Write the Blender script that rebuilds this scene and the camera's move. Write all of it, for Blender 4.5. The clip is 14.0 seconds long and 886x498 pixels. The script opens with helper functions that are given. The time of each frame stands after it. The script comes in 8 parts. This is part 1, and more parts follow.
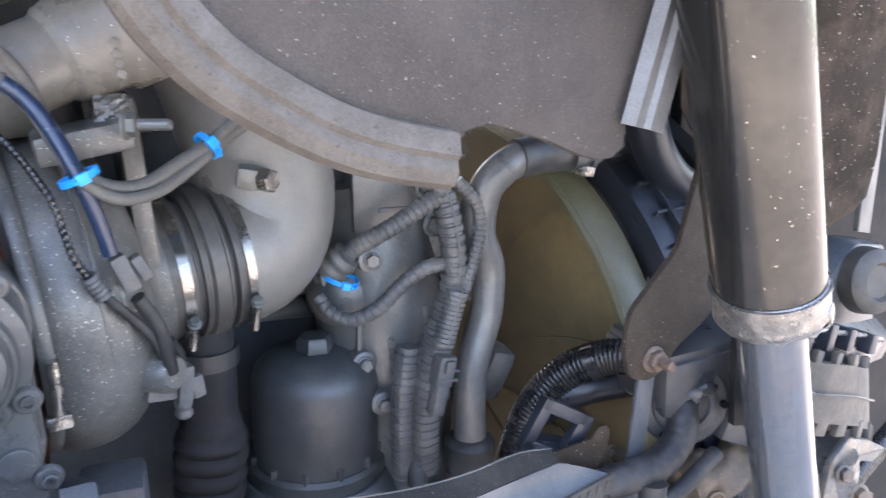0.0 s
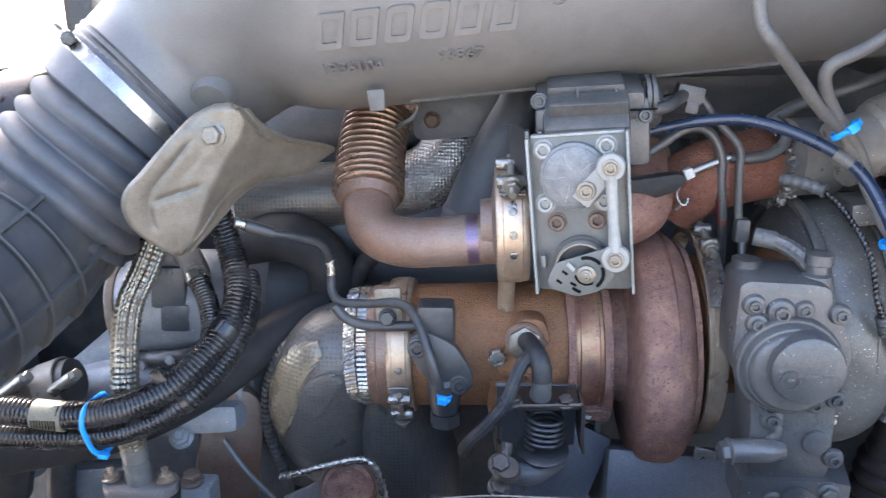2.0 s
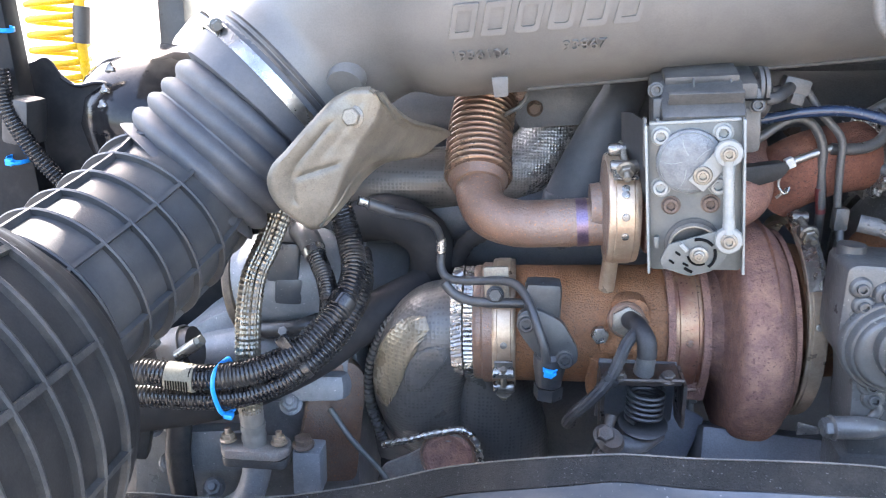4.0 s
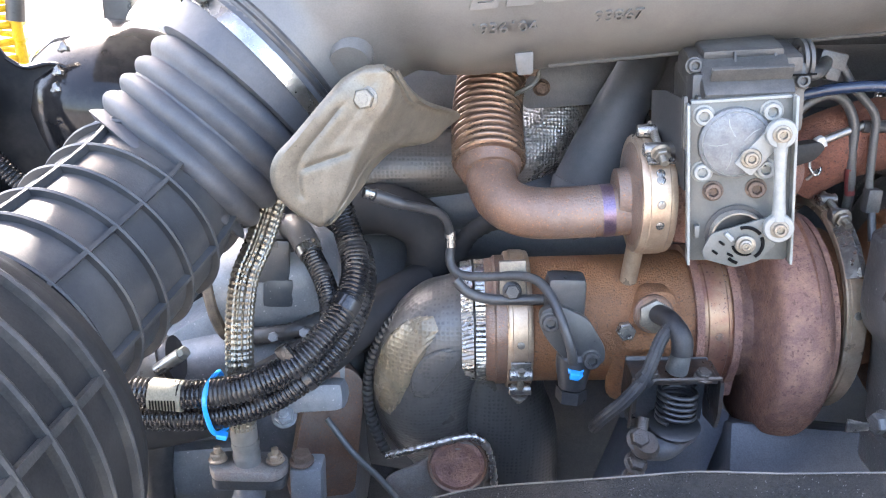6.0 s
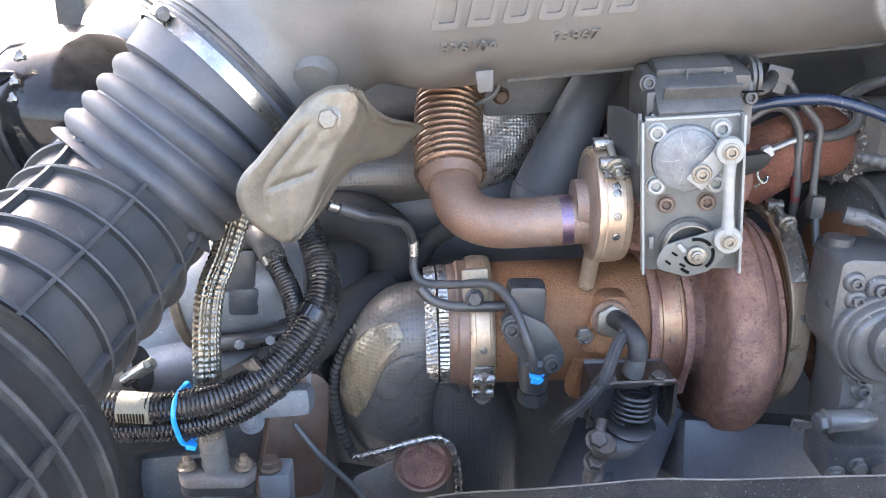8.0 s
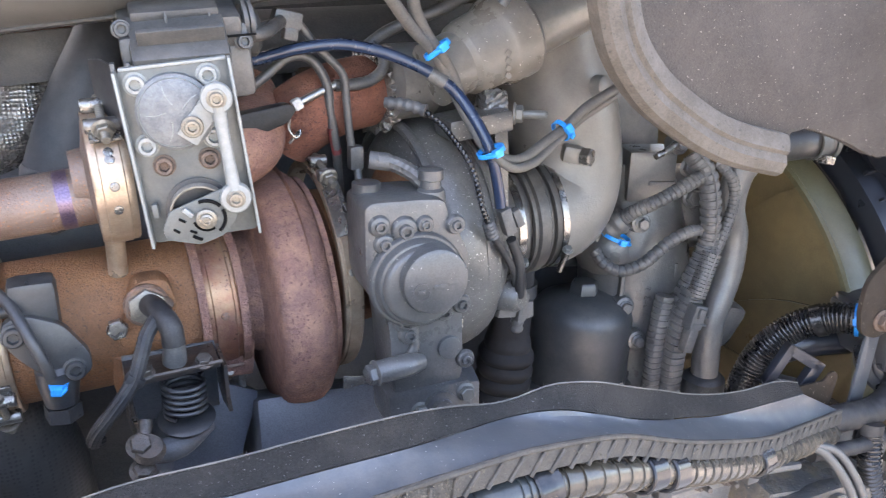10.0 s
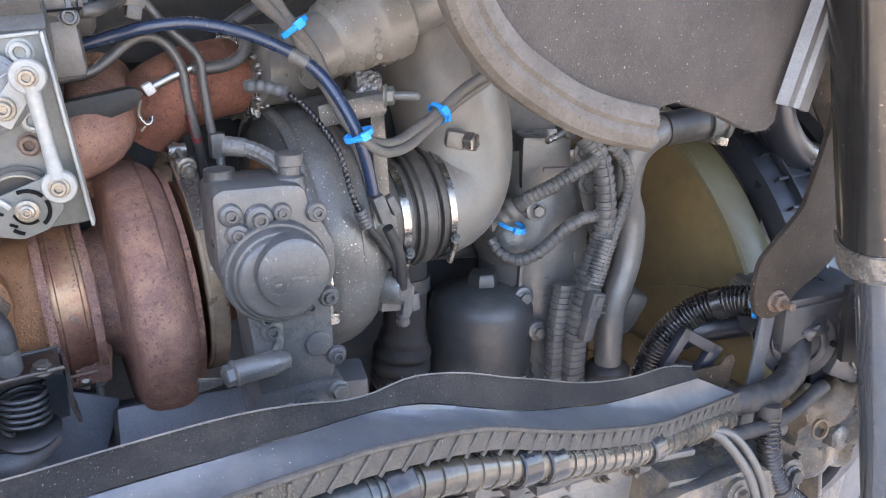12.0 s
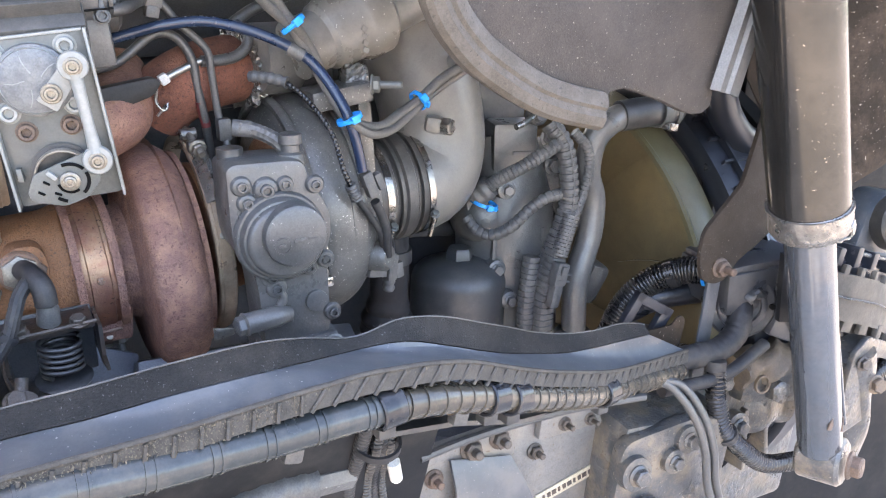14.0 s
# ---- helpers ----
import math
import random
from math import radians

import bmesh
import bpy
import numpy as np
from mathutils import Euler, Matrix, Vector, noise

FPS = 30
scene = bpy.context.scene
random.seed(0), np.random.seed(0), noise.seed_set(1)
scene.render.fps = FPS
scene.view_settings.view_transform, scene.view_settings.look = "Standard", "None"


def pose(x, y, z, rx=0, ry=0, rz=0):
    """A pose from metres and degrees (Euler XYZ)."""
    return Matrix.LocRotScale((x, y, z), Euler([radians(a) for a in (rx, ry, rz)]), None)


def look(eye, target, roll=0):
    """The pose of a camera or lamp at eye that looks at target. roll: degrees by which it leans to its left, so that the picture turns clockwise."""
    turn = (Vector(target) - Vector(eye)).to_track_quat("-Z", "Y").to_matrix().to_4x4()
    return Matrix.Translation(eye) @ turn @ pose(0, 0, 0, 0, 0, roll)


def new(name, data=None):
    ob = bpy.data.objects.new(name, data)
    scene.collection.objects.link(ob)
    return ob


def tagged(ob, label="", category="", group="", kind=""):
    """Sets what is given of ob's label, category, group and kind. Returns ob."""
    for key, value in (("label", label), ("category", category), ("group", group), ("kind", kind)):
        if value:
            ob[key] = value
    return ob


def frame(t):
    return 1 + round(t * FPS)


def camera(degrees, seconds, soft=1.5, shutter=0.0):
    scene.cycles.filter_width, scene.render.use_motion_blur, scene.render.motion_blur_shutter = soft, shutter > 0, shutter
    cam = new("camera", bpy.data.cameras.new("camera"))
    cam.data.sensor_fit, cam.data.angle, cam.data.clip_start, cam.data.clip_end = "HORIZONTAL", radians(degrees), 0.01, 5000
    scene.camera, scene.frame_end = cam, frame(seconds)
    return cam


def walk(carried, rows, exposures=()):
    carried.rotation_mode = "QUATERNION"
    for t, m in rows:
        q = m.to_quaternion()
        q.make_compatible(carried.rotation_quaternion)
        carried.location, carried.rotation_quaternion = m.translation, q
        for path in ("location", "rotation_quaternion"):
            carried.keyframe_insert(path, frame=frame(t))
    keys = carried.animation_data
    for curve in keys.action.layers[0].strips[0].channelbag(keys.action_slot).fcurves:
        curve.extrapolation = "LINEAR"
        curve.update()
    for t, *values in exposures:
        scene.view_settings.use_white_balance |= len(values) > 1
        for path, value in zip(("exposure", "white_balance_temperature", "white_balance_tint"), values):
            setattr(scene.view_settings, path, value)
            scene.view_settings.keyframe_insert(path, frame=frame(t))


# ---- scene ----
cam = camera(58.3, 14.0, 1.1, 0.2)
METRES, EYE, TILT, LEAN, TURN = 1.0, 1.6, -17.0, 0.0, -35.0
ROWS = [
    (0.0, 0.0, 0.0, 0.0, 0.0, 0.0, -0.0),
    (0.5, -0.0316, -0.0453, 0.005, 9.41, 0.36, -2.87),
    (1.0, -0.0586, -0.0976, 0.0173, 20.12, -0.43, -6.1),
    (1.5, -0.0921, -0.1555, 0.0207, 31.05, -2.19, -9.16),
    (2.0, -0.1363, -0.2351, 0.0064, 36.53, -3.19, -10.6),
    (2.5, -0.1444, -0.2915, -0.0056, 37.66, -3.64, -11.13),
    (3.0, -0.0985, -0.285, -0.0121, 38.12, -3.81, -11.33),
    (3.5, -0.0765, -0.2817, -0.0233, 38.71, -3.75, -11.59),
    (4.0, -0.1668, -0.3089, -0.0204, 38.87, -3.91, -11.79),
    (6.5, -0.2634, -0.2942, -0.0276, 33.04, -4.55, -10.39),
    (7.0, -0.2632, -0.2975, -0.0092, 32.56, -4.87, -10.34),
    (7.5, -0.2641, -0.3063, 0.0021, 31.9, -5.08, -10.26),
    (8.0, -0.261, -0.3119, -0.0001, 31.09, -5.25, -10.2),
    (8.5, -0.255, -0.295, -0.0084, 28.63, -4.93, -9.41),
    (9.0, -0.2296, -0.2575, -0.0046, 19.86, -3.78, -6.99),
    (11.5, -0.0971, -0.1576, -0.0224, 5.36, -2.51, -2.35),
    (12.0, -0.0964, -0.1589, -0.0194, 4.86, -2.43, -1.97),
    (12.5, -0.105, -0.1707, -0.0106, 4.38, -2.41, -1.75),
    (13.0, -0.1129, -0.1909, -0.0126, 3.96, -2.39, -1.58),
    (13.5, -0.0985, -0.215, -0.0353, 3.61, -2.4, -1.46),
    (14.0, -0.0913, -0.2553, -0.0453, 3.2, -2.34, -1.43),
]
walk(cam, [(t, pose(0, 0, EYE, TILT, LEAN, TURN) @ pose(METRES * x, METRES * y, METRES * z, 90 + pitch, roll, yaw)) for t, x, y, z, yaw, pitch, roll in ROWS],
     exposures=((0.0,3.80,6850,17),(0.5,4.04,7050,18),(1.0,3.97,7200,18),(1.5,3.88,7000,16),(2.0,3.58,6700,15),(2.5,3.46,6500,14),(3.0,3.50,6350,13),(3.5,3.77,6600,14),(4.0,3.83,6700,15),(6.5,3.97,7000,16),(8.0,3.90,7050,16),(8.5,3.85,7150,16),(9.0,3.92,7450,18),(11.5,3.82,7350,18),(14.0,3.85,7300,17)))


# ---- sky, sun ----
world = bpy.data.worlds.new("sky")
scene.world = world
world.use_nodes = True
SUN_AZ, SUN_EL = 326.0, 52.0
sky = world.node_tree.nodes.new("ShaderNodeTexSky")
sky.sky_type = "NISHITA"
sky.sun_disc = False
sky.sun_elevation, sky.sun_rotation = radians(SUN_EL), radians(SUN_AZ)
sky.dust_density = 3.0
back = world.node_tree.nodes["Background"]
back.inputs["Strength"].default_value = 0.15
world.node_tree.links.new(sky.outputs[0], back.inputs[0])
sun = new("sun", bpy.data.lights.new("sun", "SUN"))
sun.data.energy, sun.data.angle, sun.data.color = 1.3, radians(0.6), (1.0, 0.95, 0.88)
az, el = radians(SUN_AZ), radians(SUN_EL)
to_sun = Vector((math.sin(az) * math.cos(el), math.cos(az) * math.cos(el), math.sin(el)))
sun.matrix_world = look(to_sun * 20, (0, 0, 0))


# ---- materials ----
def mat(name, col, rough=0.5, metal=0.0, col2=None, scale=30.0, mix=0.5, bump=0.0, bump_scale=200.0, dust=None, dust_amount=0.0,
        dust_scale=25.0, specks=None, speck_scale=400.0, speck_cut=0.72, rough_var=0.15, coat=0.0, kind="noise", spec=0.5, grain=0.45):
    m = bpy.data.materials.new(name)
    m.use_nodes = True
    nt = m.node_tree
    n, l = nt.nodes, nt.links
    b = n["Principled BSDF"]
    b.inputs["Metallic"].default_value = metal
    b.inputs["Specular IOR Level"].default_value = spec
    b.inputs["Coat Weight"].default_value = coat
    tc = n.new("ShaderNodeTexCoord")

    def tex(sc, detail=6.0, rough_=0.6):
        t = n.new("ShaderNodeTexNoise")
        t.inputs["Scale"].default_value, t.inputs["Detail"].default_value, t.inputs["Roughness"].default_value = sc, detail, rough_
        l.new(tc.outputs["Object"], t.inputs["Vector"])
        return t

    def ramp(src, lo, hi):
        r = n.new("ShaderNodeMapRange")
        r.inputs["From Min"].default_value, r.inputs["From Max"].default_value = lo, hi
        l.new(src, r.inputs["Value"])
        return r.outputs[0]

    def blend(fac, a, c, amount=1.0):
        x = n.new("ShaderNodeMix")
        x.data_type = "RGBA"
        mul = n.new("ShaderNodeMath")
        mul.operation = "MULTIPLY"
        mul.inputs[1].default_value = amount
        l.new(fac, mul.inputs[0])
        l.new(mul.outputs[0], x.inputs[0])
        for v, s in ((a, x.inputs[6]), (c, x.inputs[7])):
            if isinstance(v, tuple):
                s.default_value = (*v, 1)
            else:
                l.new(v, s)
        return x.outputs[2]

    big = tex(scale)
    fine = tex(scale * 7, 4.0)
    c2 = col2 or tuple(x * 0.6 for x in col)
    c = blend(ramp(big.outputs[0], 0.38, 0.62), col, c2, mix)
    c = blend(ramp(fine.outputs[0], 0.4, 0.65), c, tuple(0.5 * (p + q) * 0.75 for p, q in zip(col, c2)), 0.45)
    gritty = tex(750.0, 2.0, 0.5)
    c = blend(ramp(gritty.outputs[0], 0.38, 0.66), c, tuple(x * 0.4 for x in col), grain)
    if dust:
        d = tex(dust_scale, 8.0, 0.7)
        c = blend(ramp(d.outputs[0], 0.45, 0.65), c, dust, dust_amount)
    if specks:
        v = tex(speck_scale, 2.0, 0.5)
        c = blend(ramp(v.outputs[0], speck_cut - 0.04, speck_cut), c, specks, 0.85)
    l.new(c, b.inputs["Base Color"])
    r = n.new("ShaderNodeMapRange")
    r.inputs["To Min"].default_value, r.inputs["To Max"].default_value = max(0.03, rough - rough_var), min(1.0, rough + rough_var)
    r.inputs["From Min"].default_value, r.inputs["From Max"].default_value = 0.3, 0.7
    l.new(big.outputs[0], r.inputs["Value"])
    l.new(r.outputs[0], b.inputs["Roughness"])
    if bump:
        bp = n.new("ShaderNodeBump")
        bp.inputs["Strength"].default_value, bp.inputs["Distance"].default_value = min(1.0, bump), 0.0015 * max(1.0, bump)
        if kind == "dimple":
            t = n.new("ShaderNodeTexVoronoi")
            t.inputs["Scale"].default_value = bump_scale
            t.inputs["Randomness"].default_value = 0.25
            l.new(tc.outputs["Object"], t.inputs["Vector"])
            l.new(t.outputs[0], bp.inputs["Height"])
            # shade inside the dimple pits is put into the base colour as well
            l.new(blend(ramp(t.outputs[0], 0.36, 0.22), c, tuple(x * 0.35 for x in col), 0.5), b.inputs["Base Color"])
        else:
            l.new(tex(bump_scale, 3.0).outputs[0], bp.inputs["Height"])
        l.new(bp.outputs[0], b.inputs["Normal"])
    return m


DUST = (0.30, 0.27, 0.23)
M = {}
M["duct"] = mat("duct_plastic", (0.106, 0.101, 0.094), 0.38, 0, (0.124, 0.117, 0.107), 8, 0.5, 0.1, 900, DUST, 0.12, 6, rough_var=0.08, grain=0.2)
M["rubber"] = mat("rubber", (0.046, 0.051, 0.060), 0.58, 0, (0.066, 0.071, 0.080), 14, 0.5, 0.1, 500, DUST, 0.12, 12, spec=0.36, grain=0.2)
M["rib"] = mat("ribbed_rubber", (0.027, 0.030, 0.034), 0.46, 0, (0.036, 0.039, 0.042), 12, 0.5, 0.1, 500, DUST, 0.12, 10, spec=0.32, grain=0.2)
M["black"] = mat("black_plastic", (0.030, 0.031, 0.033), 0.40, 0, (0.042, 0.042, 0.043), 25, 0.5, 0.05, 500, DUST, 0.12, 20)
M["conduit"] = mat("conduit_plastic", (0.012, 0.012, 0.013), 0.24, 0, (0.018, 0.018, 0.019), 30, 0.5, 0, 0, DUST, 0.06, 30, grain=0.05)
M["greyconduit"] = mat("dusty_conduit", (0.066, 0.067, 0.069), 0.52, 0, (0.090, 0.088, 0.085), 40, 0.6, 0.15, 300, DUST, 0.2, 30)
M["engine"] = mat("engine_paint", (0.118, 0.117, 0.114), 0.34, 0.1, (0.086, 0.086, 0.085), 18, 0.6, 0.3, 260, DUST, 0.18, 15, rough_var=0.10, grain=0.3)
M["alloy"] = mat("painted_alloy", (0.118, 0.115, 0.108), 0.38, 0.15, (0.080, 0.079, 0.075), 20, 0.6, 0.3, 220, DUST, 0.2, 14, (0.55, 0.53, 0.48), 520, 0.715, rough_var=0.1)
M["alloy_clean"] = mat("painted_cast", (0.080, 0.082, 0.083), 0.34, 0.15, (0.058, 0.060, 0.062), 20, 0.6, 0.3, 260, DUST, 0.14, 14, (0.30, 0.29, 0.27), 380, 0.735, rough_var=0.10)
M["dark"] = mat("dark_cast", (0.078, 0.083, 0.092), 0.55, 0, (0.100, 0.105, 0.114), 20, 0.6, 0.3, 180, DUST, 0.15, 12)
M["gear"] = mat("gearbox_cast", (0.225, 0.236, 0.252), 0.40, 0.05, (0.165, 0.176, 0.190), 9, 0.6, 0.3, 160, (0.38, 0.37, 0.35), 0.3, 30, (0.58, 0.56, 0.53), 420, 0.735, grain=0.3)
M["steer"] = mat("dusty_steering_cast", (0.092, 0.092, 0.092), 0.34, 0.1, (0.050, 0.053, 0.056), 26, 0.8, 0.9, 130, (0.23, 0.175, 0.115), 0.6, 30, (0.36, 0.30, 0.23), 300, 0.735)
M["crimp"] = mat("crimped_foil", (0.48, 0.46, 0.43), 0.26, 0.9, (0.30, 0.285, 0.265), 60, 0.7, 0.5, 400, grain=0.1)
M["tclamp"] = mat("blued_rusty_band", (0.310, 0.140, 0.072), 0.40, 0.55, (0.175, 0.080, 0.078), 20, 0.8, 0.3, 500, (0.40, 0.28, 0.16), 0.55, 22, (0.09, 0.045, 0.035), 330, 0.68, grain=0.2)
M["rust"] = mat("rusty_iron", (0.265, 0.125, 0.088), 0.62, 0, (0.190, 0.105, 0.088), 14, 0.9, 1.4, 420, (0.38, 0.205, 0.130), 0.6, 60, (0.125, 0.058, 0.044), 330, 0.66)
M["rust_orange"] = mat("orange_rust_iron", (0.300, 0.130, 0.053), 0.62, 0, (0.205, 0.092, 0.043), 20, 0.6, 1.0, 520, (0.16, 0.082, 0.048), 0.4, 30, (0.09, 0.045, 0.027), 420, 0.67)
M["rust_pipe"] = mat("rusty_steel_pipe", (0.215, 0.120, 0.078), 0.44, 0.3, (0.150, 0.108, 0.088), 14, 0.8, 0.6, 420, (0.225, 0.185, 0.160), 0.55, 9, (0.30, 0.140, 0.070), 520, 0.67, grain=0.35)
M["rust_red"] = mat("red_rust", (0.19, 0.068, 0.040), 0.9, 0, (0.11, 0.045, 0.032), 40, 0.8, 1.0, 450, (0.31, 0.13, 0.07), 0.5, 25, (0.07, 0.028, 0.02), 300, 0.66)
M["bronze"] = mat("heat_tinted_steel", (0.32, 0.220, 0.150), 0.28, 0.7, (0.17, 0.105, 0.080), 16, 0.9, 0.25, 600, (0.19, 0.095, 0.065), 0.5, 30, grain=0.2)
M["straw"] = mat("straw_steel", (0.52, 0.41, 0.30), 0.36, 0.6, (0.38, 0.28, 0.20), 25, 0.7, 0.15, 500, (0.22, 0.12, 0.075), 0.4, 45, grain=0.2)
M["dull"] = mat("dull_bolt_steel", (0.25, 0.225, 0.185), 0.42, 0.55, (0.18, 0.155, 0.125), 60, 0.6, 0.2, 400)
M["paleplate"] = mat("pale_stained_plate", (0.30, 0.285, 0.265), 0.5, 0.2, (0.23, 0.20, 0.175), 30, 0.6, 0.2, 300, (0.24, 0.13, 0.08), 0.35, 40)
M["steel"] = mat("bright_steel", (0.33, 0.325, 0.31), 0.30, 0.9, (0.25, 0.245, 0.235), 30, 0.5, 0.1, 400, grain=0.1)
M["zinc"] = mat("zinc_plate", (0.115, 0.120, 0.114), 0.46, 0.25, (0.093, 0.098, 0.093), 22, 0.6, 0.1, 300, (0.17, 0.16, 0.14), 0.25, 30, grain=0.2)
M["zinc_light"] = mat("zinc_lever", (0.24, 0.245, 0.232), 0.45, 0.1, (0.20, 0.204, 0.19), 30, 0.6, 0.1, 300, grain=0.15)
M["shield"] = mat("heat_shield_sheet", (0.158, 0.138, 0.106), 0.46, 0.35, (0.118, 0.103, 0.081), 22, 0.6, 0.3, 160, (0.235, 0.205, 0.160), 0.35, 35, (0.10, 0.084, 0.064), 420, 0.70, grain=0.3)
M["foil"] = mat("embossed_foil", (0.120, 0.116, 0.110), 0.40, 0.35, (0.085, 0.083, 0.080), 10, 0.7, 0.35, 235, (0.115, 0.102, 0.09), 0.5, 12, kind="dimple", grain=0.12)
M["foil_gold"] = mat("gold_toned_foil", (0.25, 0.200, 0.130), 0.34, 0.35, (0.18, 0.152, 0.112), 16, 0.7, 0.4, 235, (0.15, 0.138, 0.12), 0.5, 12, kind="dimple", grain=0.12)
# dark blotches put the band's dark reflections, and some dirt, into the colour
M["vband"] = mat("bright_band_steel", (0.46, 0.45, 0.43), 0.24, 0.95, (0.26, 0.25, 0.235), 34, 0.8, 0.2, 300, (0.10, 0.095, 0.085), 0.55, 28, grain=0.1)
M["elbowcast"] = mat("smooth_cast_elbow", (0.165, 0.157, 0.144), 0.38, 0.1, (0.135, 0.130, 0.121), 10, 0.6, 0.25, 300, (0.20, 0.185, 0.16), 0.3, 8, grain=0.2)
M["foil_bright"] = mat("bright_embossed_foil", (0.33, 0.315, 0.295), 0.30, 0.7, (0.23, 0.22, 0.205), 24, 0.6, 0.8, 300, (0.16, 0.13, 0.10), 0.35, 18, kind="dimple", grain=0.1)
M["braid"] = mat("steel_braid", (0.27, 0.245, 0.20), 0.32, 0.8, (0.19, 0.17, 0.135), 40, 0.5, 0.1, 500)
M["cable"] = mat("black_cable", (0.020, 0.020, 0.022), 0.5, 0, (0.032, 0.032, 0.034), 30, 0.5, 0, 0, DUST, 0.10, 30, spec=0.3)
M["valve"] = mat("dark_valve_cast", (0.062, 0.061, 0.059), 0.45, 0.1, (0.045, 0.045, 0.044), 25, 0.6, 0.3, 220, DUST, 0.15, 20)
M["greycable"] = mat("dusty_cable", (0.105, 0.100, 0.092), 0.55, 0, (0.075, 0.073, 0.069), 40, 0.5, 0.1, 300, DUST, 0.2, 40)
M["pipe_grey"] = mat("grey_painted_pipe", (0.075, 0.076, 0.077), 0.42, 0.2, (0.10, 0.098, 0.092), 40, 0.5, 0.1, 300)
M["bluehose"] = mat("navy_hose", (0.016, 0.028, 0.058), 0.22, 0, (0.022, 0.036, 0.066), 30, 0.5, grain=0.1)
M["blue"] = mat("blue_nylon", (0.0, 0.30, 0.80), 0.4, 0, (0.0, 0.25, 0.7), 60, 0.4, grain=0.05)
M["felt"] = mat("black_felt", (0.020, 0.020, 0.021), 0.95, 0, (0.030, 0.030, 0.030), 60, 0.6, 1.5, 900, DUST, 0.06, 15, (0.12, 0.12, 0.12), 700, 0.72, spec=0.2)
M["cover"] = mat("slate_plastic", (0.060, 0.069, 0.080), 0.36, 0, (0.046, 0.053, 0.062), 8, 0.5, 0.05, 300, DUST, 0.12, 25, (0.3, 0.29, 0.27), 420, 0.745, rough_var=0.08, grain=0.2)
M["crumb"] = mat("pale_dirt", (0.15, 0.135, 0.105), 0.9, 0, (0.09, 0.082, 0.066), 200, 0.8, 0.3, 600, spec=0.2)
M["dirt"] = mat("dusty_plastic_lip", (0.066, 0.060, 0.052), 0.7, 0, (0.040, 0.037, 0.033), 60, 0.7, 0.6, 300, spec=0.3)
M["panel"] = mat("brown_felt", (0.054, 0.045, 0.038), 0.95, 0, (0.042, 0.035, 0.030), 10, 0.5, 0.8, 700, (0.08, 0.066, 0.055), 0.4, 12, (0.22, 0.195, 0.17), 420, 0.715)
M["earfelt"] = mat("dark_brown_felt", (0.040, 0.031, 0.024), 0.9, 0, (0.028, 0.022, 0.018), 14, 0.6, 0.8, 600, (0.062, 0.048, 0.036), 0.4, 20, (0.20, 0.17, 0.14), 420, 0.72, spec=0.2)
M["seal"] = mat("grey_seal_rubber", (0.088, 0.073, 0.057), 0.85, 0, (0.062, 0.051, 0.040), 40, 0.6, 0.3, 250, (0.12, 0.106, 0.092), 0.5, 30, (0.040, 0.034, 0.029), 300, 0.70)
M["seal_light"] = mat("pale_edge_trim", (0.14, 0.136, 0.128), 0.5, 0, (0.11, 0.107, 0.10), 25, 0.6, 0.2, 250)
M["olive"] = mat("olive_fan_plastic", (0.185, 0.140, 0.070), 0.40, 0, (0.110, 0.082, 0.042), 7, 0.8, 0.1, 300, (0.20, 0.135, 0.062), 0.5, 5)
M["olive_ring"] = mat("olive_ring_plastic", (0.128, 0.120, 0.067), 0.42, 0, (0.098, 0.092, 0.054), 10, 0.5, 0.1, 300, (0.16, 0.12, 0.065), 0.4, 6)
M["shroud"] = mat("shroud_plastic", (0.012, 0.015, 0.022), 0.36, 0, (0.018, 0.021, 0.029), 14, 0.5, 0.05, 300, grain=0.15)
M["shocktube"] = mat("dusty_black_steel", (0.062, 0.060, 0.057), 0.18, 0.8, (0.047, 0.046, 0.044), 14, 0.6, 0.05, 300, DUST, 0.10, 16, (0.45, 0.41, 0.36), 300, 0.74, rough_var=0.05, grain=0.1)
M["chrome"] = mat("grey_blue_enamel", (0.128, 0.148, 0.174), 0.10, 0.7, (0.106, 0.122, 0.144), 20, 0.5, 0, 0, (0.20, 0.155, 0.11), 0.22, 12, rough_var=0.04, grain=0.05)
M["collar"] = mat("dull_collar", (0.27, 0.255, 0.235), 0.30, 0.75, (0.13, 0.122, 0.112), 60, 0.8, 1.2, 110, (0.36, 0.34, 0.31), 0.4, 70)
M["frame"] = mat("grey_chassis_paint", (0.170, 0.164, 0.155), 0.5, 0, (0.130, 0.127, 0.122), 14, 0.6, 0.35, 150, (0.245, 0.205, 0.155), 0.55, 16, (0.10, 0.075, 0.055), 260, 0.70)
M["rustbolt"] = mat("rusty_bolt", (0.150, 0.098, 0.070), 0.66, 0.2, (0.095, 0.072, 0.058), 90, 0.8, 0.6, 500)
M["worn"] = mat("worn_grey_bolt", (0.105, 0.092, 0.080), 0.5, 0.4, (0.070, 0.062, 0.056), 90, 0.8, 0.6, 500, (0.14, 0.085, 0.055), 0.4, 60)
M["darksteel"] = mat("stained_dark_steel", (0.075, 0.072, 0.070), 0.36, 0.6, (0.050, 0.048, 0.048), 40, 0.7, 0.3, 300, (0.16, 0.085, 0.045), 0.35, 50)
M["clipgloss"] = mat("glossy_clip_plastic", (0.012, 0.014, 0.018), 0.14, 0, (0.017, 0.019, 0.023), 40, 0.5, 0.05, 300, DUST, 0.08, 40, rough_var=0.05, grain=0.1, spec=0.4)
